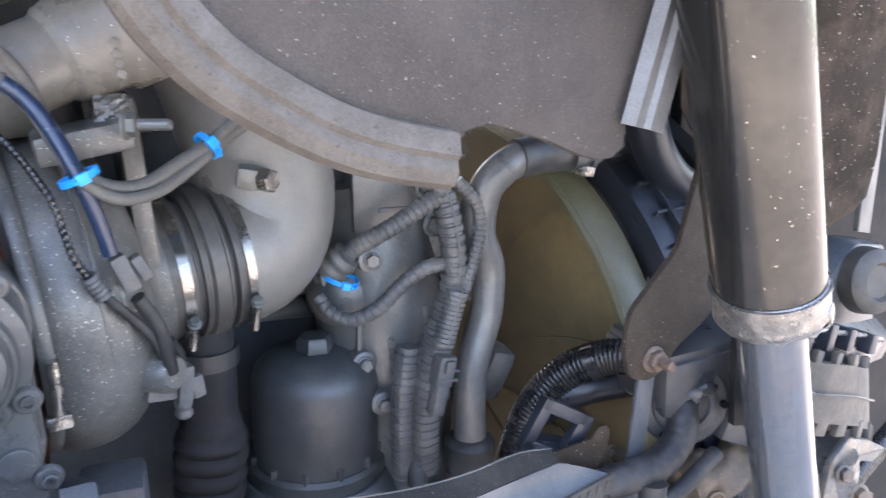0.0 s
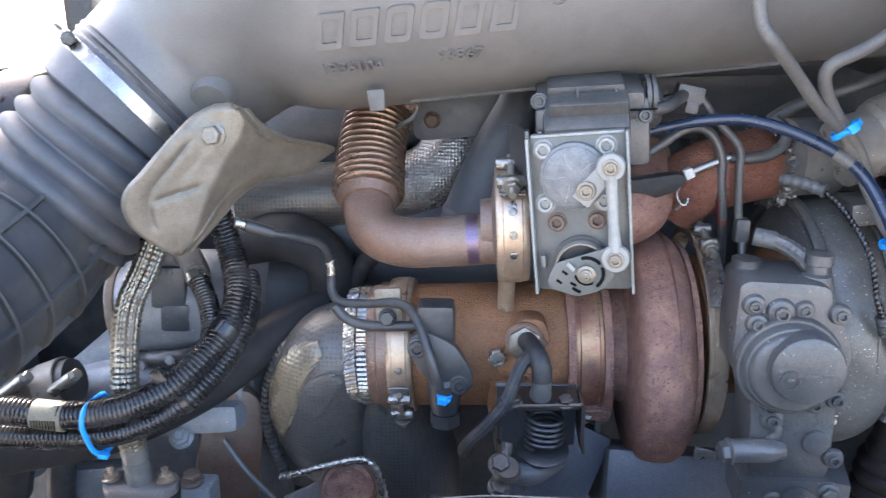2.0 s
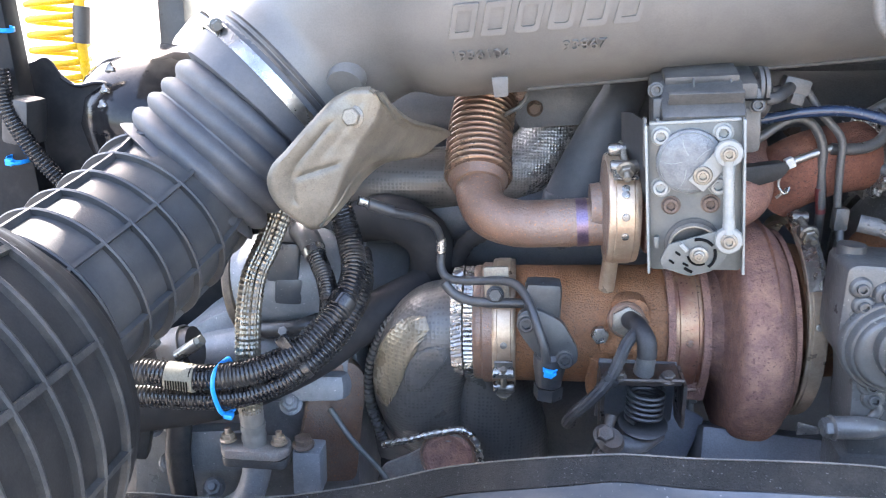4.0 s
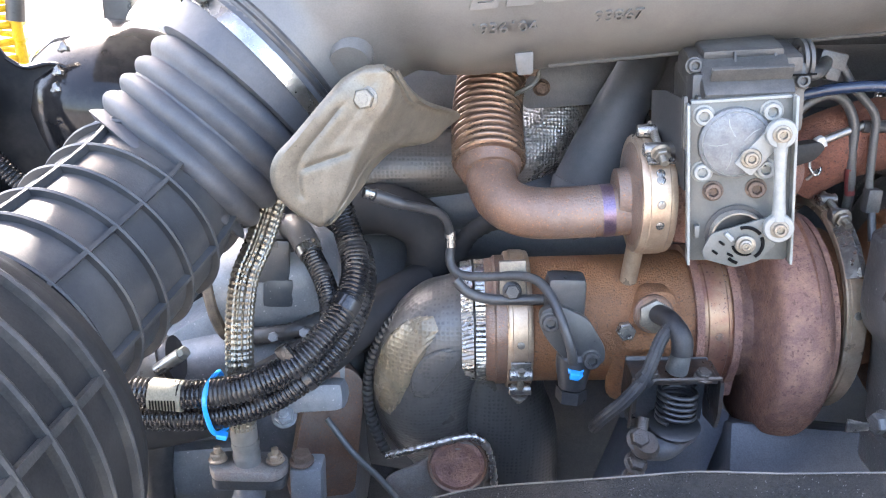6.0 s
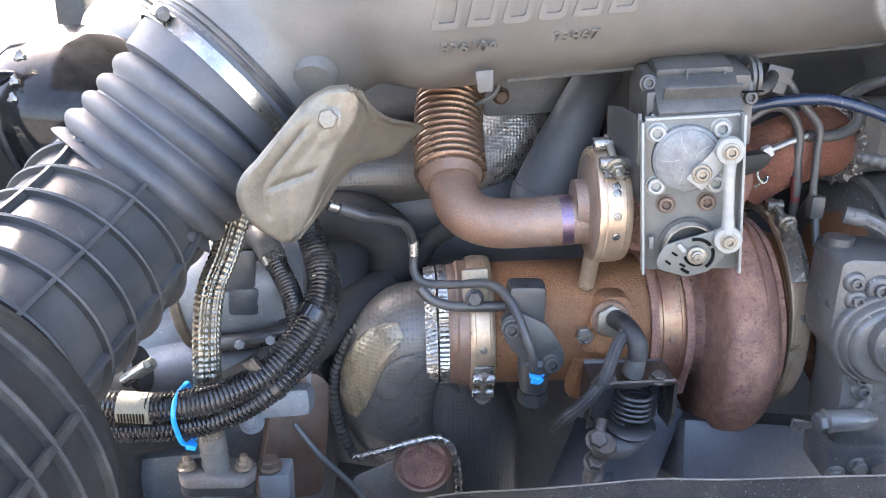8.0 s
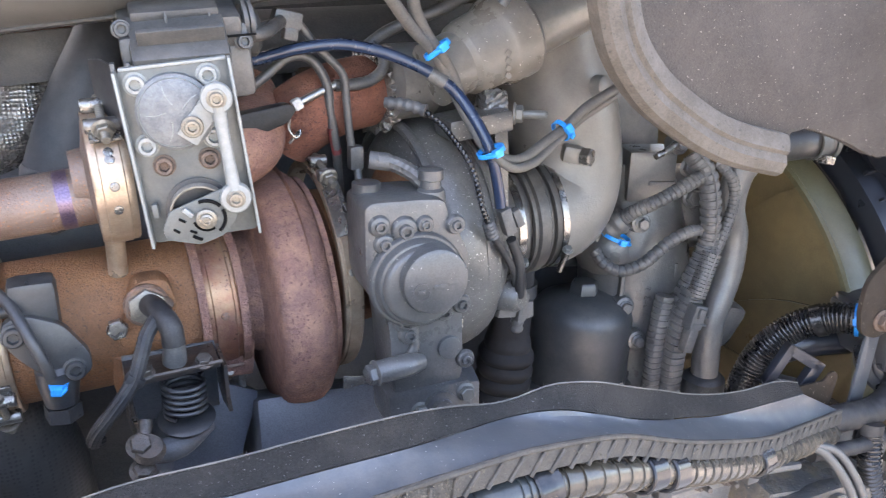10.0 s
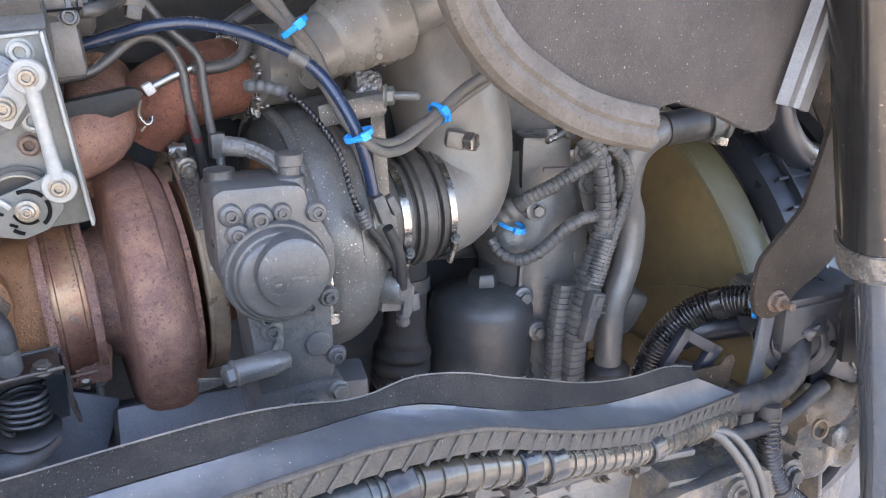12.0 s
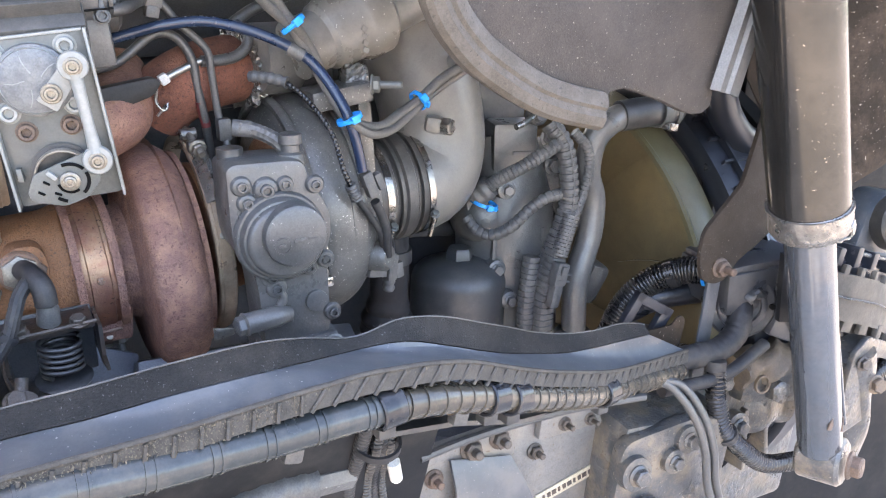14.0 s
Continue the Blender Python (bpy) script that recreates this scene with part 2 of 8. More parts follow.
# warm light on the right-hand duct is put into this browner colour, dirt too
M["ductwarm"] = mat("warm_dirty_duct", (0.046, 0.041, 0.034), 0.2, 0, (0.030, 0.027, 0.023), 40, 0.7, 0.1, 250, (0.12, 0.098, 0.068), 0.35, 45, rough_var=0.08, grain=0.15)
M["brown"] = mat("brown_dusty_plastic", (0.030, 0.022, 0.016), 0.8, 0, (0.022, 0.017, 0.013), 8, 0.6, 0.4, 120, (0.090, 0.062, 0.042), 0.45, 22, (0.26, 0.22, 0.18), 260, 0.72, spec=0.15)
M["white"] = mat("white_sleeve", (0.60, 0.59, 0.56), 0.5, 0, (0.48, 0.47, 0.44), 60, 0.5)
M["label"] = mat("paper_label", (0.20, 0.195, 0.155), 0.6, 0, (0.16, 0.155, 0.125), 60, 0.5)
M["ink"] = mat("ink", (0.006, 0.006, 0.006), 0.8, spec=0.1)
M["cream"] = mat("cream_tag", (0.55, 0.48, 0.36), 0.6, 0, (0.45, 0.4, 0.3), 50, 0.5)
M["capgrey"] = mat("mottled_grey_cap", (0.165, 0.168, 0.166), 0.5, 0.1, (0.095, 0.098, 0.098), 60, 0.8, 0.5, 300, (0.24, 0.235, 0.225), 0.4, 90)
M["yellow"] = mat("yellow_coil", (0.85, 0.52, 0.02), 0.35, 0, (0.75, 0.42, 0.02), 30, 0.4)
M["gloss"] = mat("gloss_black_tank", (0.008, 0.008, 0.009), 0.10, 0, (0.012, 0.012, 0.013), 20, 0.5, 0, 0, (0.3, 0.28, 0.25), 0.05, 18, rough_var=0.04, spec=0.25, grain=0.05)
M["purple"] = mat("blued_weld", (0.17, 0.125, 0.20), 0.38, 0.8, (0.25, 0.17, 0.15), 60, 0.6)
M["redmark"] = mat("red_paint", (0.13, 0.018, 0.018), 0.6)
M["box"] = mat("dusty_box_plastic", (0.036, 0.038, 0.043), 0.34, 0, (0.028, 0.030, 0.034), 20, 0.5, 0.1, 300, DUST, 0.1, 20, grain=0.2)
M["tan"] = mat("rust_stained_cast", (0.15, 0.105, 0.07), 0.7, 0, (0.08, 0.075, 0.07), 22, 0.8, 1.0, 140, (0.26, 0.19, 0.12), 0.5, 18)
# near-black sheet, shared by the guard and the added backing panels
M["guard"] = mat("near_black_sheet", (0.008, 0.009, 0.011), 0.55, 0, (0.012, 0.013, 0.015), 10, 0.5, 0.05, 300, DUST, 0.05, 20, spec=0.15, grain=0.1)
M["deephose"] = mat("matt_black_hose", (0.020, 0.020, 0.022), 0.7, 0, (0.028, 0.028, 0.030), 20, 0.5, 0.1, 300, DUST, 0.05, 20, spec=0.2, grain=0.1)
M["grating"] = mat("dusty_grating", (0.056, 0.050, 0.042), 0.65, 0, (0.036, 0.034, 0.031), 22, 0.7, 0.3, 200, (0.105, 0.086, 0.064), 0.4, 20)
M["cab"] = mat("cab_paint", (0.55, 0.55, 0.54), 0.4, 0, (0.48, 0.48, 0.47), 6, 0.5)
M["bounce_ground"] = mat("pale_ground", (0.44, 0.40, 0.345), 0.9, 0, (0.36, 0.33, 0.285), 3, 0.6, 0.6, 120, (0.32, 0.295, 0.26), 0.4, 1.2)
M["radiator"] = mat("radiator_core", (0.02, 0.02, 0.02), 0.6, 0.3)
M["clear"] = mat("silver_coupler", (0.24, 0.230, 0.212), 0.4, 0.4, (0.19, 0.182, 0.168), 18, 0.6, 0.2, 220, (0.28, 0.265, 0.245), 0.3, 30, grain=0.15)
M["coupler"] = mat("milky_grey_plastic", (0.185, 0.170, 0.147), 0.36, 0, (0.145, 0.134, 0.118), 16, 0.6, 0.1, 300, (0.24, 0.22, 0.19), 0.4, 22, (0.6, 0.58, 0.52), 260, 0.735, grain=0.15)
M["warmrubber"] = mat("dusty_coupling_rubber", (0.052, 0.049, 0.046), 0.48, 0, (0.075, 0.070, 0.064), 20, 0.5, 0.15, 400, DUST, 0.15, 25)
M["ductclear"] = mat("dirty_clear_duct", (0.040, 0.046, 0.049), 0.20, 0, (0.025, 0.029, 0.031), 20, 0.7, 0.1, 250, (0.11, 0.100, 0.082), 0.3, 30, rough_var=0.08, spec=0.4, grain=0.15)
M["blade_dark"] = mat("finned_slate", (0.075, 0.084, 0.100), 0.4, 0, (0.095, 0.104, 0.120), 20, 0.5, 0.1, 300)
M["blackcap"] = mat("dusty_black_plastic", (0.042, 0.045, 0.048), 0.36, 0, (0.052, 0.054, 0.056), 12, 0.5, 0.08, 600, DUST, 0.12, 20, rough_var=0.08, grain=0.25)
M["drum"] = mat("dark_drum_plastic", (0.015, 0.0155, 0.0165), 0.55, 0, (0.020, 0.0205, 0.021), 12, 0.5, 0.1, 500, DUST, 0.06, 10, spec=0.2)
M["drumrib"] = mat("pale_drum_rib", (0.036, 0.037, 0.037), 0.5, 0, (0.024, 0.025, 0.026), 30, 0.6, 0.15, 400, DUST, 0.14, 20, spec=0.32)


# ---- building helpers ----
BASE = {}


def thing(name, loc, label, category, group="", kind=""):
    ob = new(name)
    ob.location = loc
    ob.empty_display_size = 0.02
    BASE[ob] = Vector(loc)
    return tagged(ob, label, category, group, kind)


def link_mesh(name, me, parent, label="", m=None):
    ob = new(name, me)
    if parent is not None:
        ob.parent = parent
        ob.matrix_parent_inverse = Matrix.Translation(-BASE[parent]) if parent in BASE else Matrix.Identity(4)
    if m is not None:
        ob.matrix_basis = m
        BASE_M[ob] = m
    return tagged(ob, label)


BASE_M = {}


def part(name, bm, material, parent, label="", smooth=True, sharp=38):
    """Links a bmesh, given in world metres, as one mesh under a thing or a part."""
    me = bpy.data.meshes.new(name)
    bmesh.ops.recalc_face_normals(bm, faces=bm.faces)
    if smooth:
        lim = math.cos(radians(sharp))
        for f in bm.faces:
            f.smooth = True
        for e in bm.edges:
            if len(e.link_faces) == 2 and e.link_faces[0].normal.dot(e.link_faces[1].normal) < lim:
                e.smooth = False
    bm.to_mesh(me)
    bm.free()
    me.materials.append(M[material])
    return link_mesh(name, me, parent, label)


def solo(name, bm, material, label, category, group="", kind="", sharp=38):
    ob = part(name, bm, material, None, "", True, sharp)
    return tagged(ob, label, category, group, kind)


def spline(pts, step=0.006):
    """Catmull-Rom through the points, at about even steps."""
    P = [Vector(p) for p in pts]
    P = [P[0] * 2 - P[1]] + P + [P[-1] * 2 - P[-2]]
    dense = []
    for i in range(1, len(P) - 2):
        a, b, c, d = P[i - 1:i + 3]
        for k in range(24):
            t = k / 24
            dense.append(0.5 * ((2 * b) + (c - a) * t + (2 * a - 5 * b + 4 * c - d) * t * t + (3 * b - a - 3 * c + d) * t ** 3))
    dense.append(P[-2])
    out, left = [dense[0]], step
    total = sum((q - p).length for p, q in zip(dense, dense[1:]))
    n = max(2, round(total / step))
    step, acc = total / n, 0.0
    goal = step
    for p, q in zip(dense, dense[1:]):
        ln = (q - p).length
        while ln > 0 and acc + ln >= goal - 1e-9 and len(out) < n:
            out.append(p.lerp(q, (goal - acc) / ln))
            goal += step
        acc += ln
    out.append(dense[-1])
    return out


def frames(path):
    """Tangent and two side vectors along a path, without twist."""
    res = []
    t = (path[1] - path[0]).normalized()
    u = t.orthogonal().normalized()
    for i, p in enumerate(path):
        a, b = path[max(0, i - 1)], path[min(len(path) - 1, i + 1)]
        nt = (b - a).normalized()
        u = (u - nt * u.dot(nt)).normalized()
        res.append((p, nt, u, nt.cross(u)))
    return res


def sweep(rings, closed_ends=True, bm=None):
    bm = bm or bmesh.new()
    prev, first = None, None
    for ring in rings:
        vs = [bm.verts.new(p) for p in ring]
        if prev:
            n = len(vs)
            for i in range(n):
                bm.faces.new((prev[i], prev[(i + 1) % n], vs[(i + 1) % n], vs[i]))
        else:
            first = vs
        prev = vs
    if closed_ends:
        bm.faces.new(list(reversed(first)))
        bm.faces.new(prev)
    return bm


def tube(pts, r, segs=16, step=0.006, r_of=None, bm=None, raw=False):
    """A round hose or pipe; r_of(s, total, angle) may change its radius along its length."""
    path = [Vector(p) for p in pts] if raw else spline(pts, step)
    s, acc = [0.0], 0.0
    for a, b in zip(path, path[1:]):
        acc += (b - a).length
        s.append(acc)
    rings = []
    for (p, t, u, v), d in zip(frames(path), s):
        ring = []
        for k in range(segs):
            an = 2 * math.pi * k / segs
            rr = r_of(d, acc, an) if r_of else r
            ring.append(p + (u * math.cos(an) + v * math.sin(an)) * rr)
        rings.append(ring)
    return sweep(rings, True, bm)


def lattice(pts, r_at, pitch, longs, height, width, ref, start=0.0):
    """Hoop ribs and lengthwise ribs standing on a hose; r_at(s) is the hose's own radius, ref a point on one rib."""
    path = spline(pts, 0.004)
    fr = frames(path)
    s, acc = [0.0], 0.0
    for a, b in zip(path, path[1:]):
        acc += (b - a).length
        s.append(acc)
    bm = bmesh.new()
    q, qt, qu, qv = min(fr, key=lambda f: abs((Vector(ref) - f[0]).dot(f[1])))
    phase = math.atan2((Vector(ref) - q).dot(qv), (Vector(ref) - q).dot(qu))
    goal = start
    for (p, t, u, v), d in zip(fr, s):
        if d >= goal:
            r = r_at(d)
            ring([(-width / 2, r - 0.003), (-width / 2, r + height * 0.85), (0, r + height), (width / 2, r + height * 0.85), (width / 2, r - 0.003)], p, t, 72, bm)
            goal += pitch
    for k in range(longs):
        an = 2 * math.pi * k / longs + phase
        rows = []
        for (p, t, u, v), d in zip(fr, s):
            n = u * math.cos(an) + v * math.sin(an)
            w = t.cross(n) * (width / 2)
            r = r_at(d)
            rows.append([p + n * (r - 0.003) - w, p + n * (r + height * 0.9) - w, p + n * (r + height * 0.9) + w, p + n * (r - 0.003) + w])
        sweep(rows, True, bm)
    return bm


def pressed(pts, r_at, ref, half_len, half_deg, lift, segs=22):
    """A raised oval panel pressed into a pipe's skin, centred on the point ref."""
    path = spline(pts, 0.003)
    fr = frames(path)
    c = min(range(len(fr)), key=lambda i: (Vector(ref) - fr[i][0]).length)
    q, qt, qu, qv = fr[c]
    phase = math.atan2((Vector(ref) - q).dot(qv), (Vector(ref) - q).dot(qu))
    bm = bmesh.new()
    grid = []
    for i in range(segs + 1):
        row = []
        for j in range(segs + 1):
            a, b = 2 * i / segs - 1, 2 * j / segs - 1
            x, y = a * math.sqrt(1 - b * b / 2), b * math.sqrt(1 - a * a / 2)
            k = max(0, min(len(fr) - 1, c + round(x * half_len / 0.003)))
            p, t, u, v = fr[k]
            an = phase + radians(half_deg) * y
            edge = min(1.0, (1 - max(abs(a), abs(b))) * 5)
            row.append(bm.verts.new(p + (u * math.cos(an) + v * math.sin(an)) * (r_at + lift * edge - 0.0006 * (1 - edge))))
        grid.append(row)
    for i in range(segs):
        for j in range(segs):
            bm.faces.new((grid[i][j], grid[i + 1][j], grid[i + 1][j + 1], grid[i][j + 1]))
    bmesh.ops.recalc_face_normals(bm, faces=bm.faces)
    return bm


def corrugated(pts, r, pitch=0.0042, depth=0.0014, segs=16, bm=None):
    """A convoluted hose: six rings to each fold, with a flat crest and a narrow groove."""
    rings = []
    for i, (p, t, u, v) in enumerate(frames(spline(pts, pitch / 6))):
        rr = r - depth * (0.0, 0.0, 0.1, 0.7, 1.0, 0.7)[i % 6]
        rings.append([p + (u * math.cos(2 * math.pi * k / segs) + v * math.sin(2 * math.pi * k / segs)) * rr for k in range(segs)])
    return sweep(rings, True, bm)


def braided(pts, r, segs=28, strands=7, twist=420.0, depth=0.0006):
    return tube(pts, r, segs, 0.0014, lambda d, a, an: r + depth * math.sin(strands * an + twist * d) * math.sin(strands * an - twist * d))


def axes_of(direction):
    w = Vector(direction).normalized()
    u = w.orthogonal().normalized()
    if abs(w.z) < 0.95:
        u = (Vector((0, 0, 1)) - w * w.z).normalized()
    return w, u, w.cross(u)


def revolve(profile, origin, direction, segs=48, mod=None, bm=None, caps=True):
    """profile: (along, radius) pairs; angle 0 is up where the axis is level."""
    w, u, v = axes_of(direction)
    o = Vector(origin)
    rings = []
    for a, r in profile:
        ring = []
        for k in range(segs):
            an = 2 * math.pi * k / segs
            rr = max(r, 1e-4) * (mod(an, a) if mod else 1.0)
            ring.append(o + w * a + (u * math.cos(an) + v * math.sin(an)) * rr)
        rings.append(ring)
    return sweep(rings, caps, bm)


def ring(profile, origin, direction, segs=48, bm=None):
    """A closed profile of (along, radius) pairs turned about an axis."""
    bm = bm or bmesh.new()
    w, u, v = axes_of(direction)
    o = Vector(origin)
    rows = []
    for k in range(segs):
        an = 2 * math.pi * k / segs
        d = u * math.cos(an) + v * math.sin(an)
        rows.append([bm.verts.new(o + w * a + d * r) for a, r in profile])
    n = len(profile)
    for k in range(segs):
        p, q = rows[k], rows[(k + 1) % segs]
        for i in range(n):
            bm.faces.new((p[i], p[(i + 1) % n], q[(i + 1) % n], q[i]))
    return bm


def block(size, m, bevel=0.002, bm=None, segs=2):
    """A box with rounded edges at the pose m."""
    b = bmesh.new()
    bmesh.ops.create_cube(b, size=1.0, matrix=Matrix.Diagonal((*size, 1)))
    if bevel:
        bmesh.ops.bevel(b, geom=b.edges[:], offset=bevel, segments=segs, affect="EDGES", profile=0.6)
    bmesh.ops.transform(b, matrix=m, verts=b.verts)
    if bm is None:
        return b
    return merge(bm, b)


def merge(bm, other):
    me = bpy.data.meshes.new("tmp")
    other.to_mesh(me)
    other.free()
    bm.from_mesh(me)
    bpy.data.meshes.remove(me)
    return bm


def plate(outline, thick, m, bevel=0.001, bm=None):
    """A flat piece: outline in the local x, z plane, thick along local y (0 to thick), at the pose m."""
    b = bmesh.new()
    front = [b.verts.new((x, 0, z)) for x, z in outline]
    rear = [b.verts.new((x, thick, z)) for x, z in outline]
    b.faces.new(front)
    b.faces.new(list(reversed(rear)))
    n = len(outline)
    for i in range(n):
        b.faces.new((front[i], rear[i], rear[(i + 1) % n], front[(i + 1) % n]))
    bmesh.ops.recalc_face_normals(b, faces=b.faces)
    if bevel:
        ed = [e for e in b.edges if abs(e.verts[0].co.y - e.verts[1].co.y) < 1e-6]
        bmesh.ops.bevel(b, geom=ed, offset=bevel, segments=2, affect="EDGES", profile=0.6)
    bmesh.ops.transform(b, matrix=m, verts=b.verts)
    if bm is None:
        return b
    return merge(bm, b)


def rounded(points, r=0.004, n=5):
    """Rounds the corners of a flat outline."""
    out = []
    P = [Vector(p) for p in points]
    for i, p in enumerate(P):
        a, c = P[i - 1], P[(i + 1) % len(P)]
        da, dc = (a - p), (c - p)
        k = min(r, da.length * 0.45, dc.length * 0.45)
        s, e = p + da.normalized() * k, p + dc.normalized() * k
        for j in range(n):
            t = j / (n - 1)
            out.append(tuple(s * (1 - t) ** 2 + p * 2 * t * (1 - t) + e * t * t))
    return out


def sheet(rows, thick, bm=None, up=True):
    """A thin bent sheet through rows of points."""
    b = bmesh.new()
    vs = [[b.verts.new(p) for p in r] for r in rows]
    for i in range(len(vs) - 1):
        for j in range(len(vs[0]) - 1):
            b.faces.new((vs[i][j], vs[i + 1][j], vs[i + 1][j + 1], vs[i][j + 1]))
    bmesh.ops.recalc_face_normals(b, faces=b.faces)
    bmesh.ops.solidify(b, geom=b.faces[:], thickness=thick)
    if bm is None:
        return b
    return merge(bm, b)


CACHE = {}


def aim(at, direction, spin=0.0):
    """A pose whose z axis points along direction."""
    return Matrix.Translation(at) @ Vector(direction).to_track_quat("Z", "Y").to_matrix().to_4x4() @ Matrix.Rotation(spin, 4, "Z")


def socket_bolt(at, direction, size, material, parent):
    """A round screw head with a hexagon socket."""
    key = ("socket", round(size, 4), material)
    if key not in CACHE:
        b = bmesh.new()
        R, h = size * 0.6, size * 0.55
        revolve([(0, R * 1.25), (h * 0.15, R * 1.25), (h * 0.18, R), (h * 0.85, R), (h, R * 0.88), (h, R * 0.58)], (0, 0, 0), (0, 0, 1), 18, None, b, False)
        revolve([(h, R * 0.60), (h * 0.35, R * 0.55), (h * 0.33, 0.0001)], (0, 0, 0), (0, 0, 1), 6, None, b, False)
        me = bpy.data.meshes.new("bolt")
        b.to_mesh(me)
        b.free()
        me.materials.append(M[material])
        CACHE[key] = me
    return link_mesh("bolt", CACHE[key], parent, "", aim(at, direction, sum(at) * 37.0))


def bolt(at, direction, size, material, parent, flange=True, label="", stud=0.0):
    """A hexagon bolt head of that width across the flats, pointing outwards along direction."""
    key = (round(size, 4), material, flange, round(stud, 4))
    if key not in CACHE:
        b = bmesh.new()
        if flange:
            revolve([(0, size * 0.72), (size * 0.10, size * 0.72), (size * 0.2, size * 0.56)], (0, 0, 0), (0, 0, 1), 20, None, b)
        h = size * 0.62
        R = size * 0.577
        revolve([(0, R), (h * 0.88, R), (h, R * 0.86)], (0, 0, 0), (0, 0, 1), 6, None, b)
        revolve([(h * 0.9, R * 0.55), (h + size * 0.02, R * 0.5)], (0, 0, 0), (0, 0, 1), 14, None, b)
        if stud:
            revolve([(h, size * 0.28), (h + stud * 0.9, size * 0.28), (h + stud, size * 0.2)], (0, 0, 0), (0, 0, 1), 12, None, b)
        me = bpy.data.meshes.new("bolt")
        bmesh.ops.recalc_face_normals(b, faces=b.faces)
        b.to_mesh(me)
        b.free()
        me.materials.append(M[material])
        CACHE[key] = me
    return link_mesh("bolt", CACHE[key], parent, label, aim(at, direction, sum(at) * 37.0))


def on_ring(origin, direction, r, degrees, along=0.0):
    w, u, v = axes_of(direction)
    d = u * math.cos(radians(degrees)) + v * math.sin(radians(degrees))
    return Vector(origin) + w * along + d * r, d


def band_clamp(name, origin, direction, r, width, material, label, lug_deg, dots=(), lug_mat=None):
    """A V-band clamp: a bent band with a bolt through two lugs, and rivets."""
    th = thing(name, on_ring(origin, direction, r, 180)[0], label, "clamp", "pipe clamps")
    h = width / 2
    prof = [(-h, r - 0.004), (-h, r + 0.0018), (-h * 0.86, r + 0.0030), (-h * 0.62, r + 0.0030), (-h * 0.55, r + 0.0040), (h * 0.55, r + 0.0040), (h * 0.62, r + 0.0030), (h * 0.86, r + 0.0030), (h, r + 0.0018), (h, r - 0.004)]
    part("band", ring(prof, origin, direction, 64), material, th)
    w, u, v = axes_of(direction)
    p, d = on_ring(origin, direction, r, lug_deg)
    tang = w.cross(d)
    base = Matrix((tang, w, d)).transposed().to_4x4()
    for sgn in (-1, 1):
        c = p + d * 0.0075 + tang * 0.013 * sgn
        part("trunnion", revolve([(-width * 0.46, 0.0048), (-width * 0.42, 0.0056), (width * 0.42, 0.0056), (width * 0.46, 0.0048)], c, w, 18), lug_mat or material, th)
        part("lug", block((0.016, width * 0.80, 0.0026), Matrix.Translation(p + d * 0.0036 + tang * 0.019 * sgn) @ base, 0.001), lug_mat or material, th)
    rod = p + d * 0.0085
    bolt(rod + tang * 0.019, tang, 0.0115, "dull", th)
    part("screw", tube([rod - tang * 0.022, rod + tang * 0.034], 0.003, 12, 0.0012, lambda s, a, an: 0.0034 if int(s / 0.0012) % 2 else 0.0029), "dull", th)
    for g in dots:
        q, e = on_ring(origin, direction, r + 0.0038, g)
        bb = revolve([(0, 0.0036), (0.0008, 0.0034), (0.0012, 0.0024), (0.0012, 0.001)], q, e, 14)
        part("rivet", bb, lug_mat or material, th)
    return th


def hose_band(origin, direction, r, width, parent, name="hose_clamp", screw_deg=200, top=True):
    """A worm-drive hose clamp: steel band, screw housing and slots."""
    if top:
        parent = thing(name, on_ring(origin, direction, r, 180)[0], "bright steel worm-drive hose clamp round the hose", "hose clamp", "hose clamps")
    h = width / 2
    part("band", ring([(-h, r), (-h, r + 0.0012), (h, r + 0.0012), (h, r)], origin, direction, 64), "vband", parent)
    w, u, v = axes_of(direction)
    p, d = on_ring(origin, direction, r, screw_deg)
    tang = w.cross(d)
    base = Matrix((tang, w, d)).transposed().to_4x4()
    part("screw_housing", block((0.013, width * 0.9, 0.008), Matrix.Translation(p + d * 0.005) @ base, 0.002), "vband", parent)
    part("screw", tube([p + d * 0.006 - tang * 0.006, p + d * 0.006 + tang * 0.026], 0.0032, 12, 0.0012, lambda s, a, an: 0.0034 if int(s / 0.0012) % 2 else 0.0028), "vband", parent)
    bolt(p + d * 0.006 - tang * 0.007, -tang, 0.008, "zinc", parent)
    return parent


def cable_tie(at, direction, r, tail=0.010, spread=0.004):
    """A blue nylon tie: loop, head and cut tail round a bundle."""
    th = thing("cable_tie", at, "bright blue nylon cable tie round a hose bundle", "cable tie", "blue cable ties")
    part("loop", ring([(-0.0022, r), (-0.0022, r + 0.0013), (0.0022, r + 0.0013), (0.0022, r)], at, direction, 24), "blue", th)
    toward = Vector((-0.1, -1.0, 0.25)).normalized()
    w = Vector(direction).normalized()
    side = (toward - w * toward.dot(w)).normalized()
    tang = w.cross(side)
    base = Matrix((tang, w, side)).transposed().to_4x4()
    c = Vector(at) + side * (r + 0.0025)
    part("head", block((0.008, 0.007, 0.006), Matrix.Translation(c) @ base, 0.001), "blue", th)
    part("tail", tube([c + side * 0.001 + tang * 0.003, c + side * 0.003 + tang * tail * 0.6, c + tang * tail - side * spread], 0.0016, 6, 0.003), "blue", th)
    return th


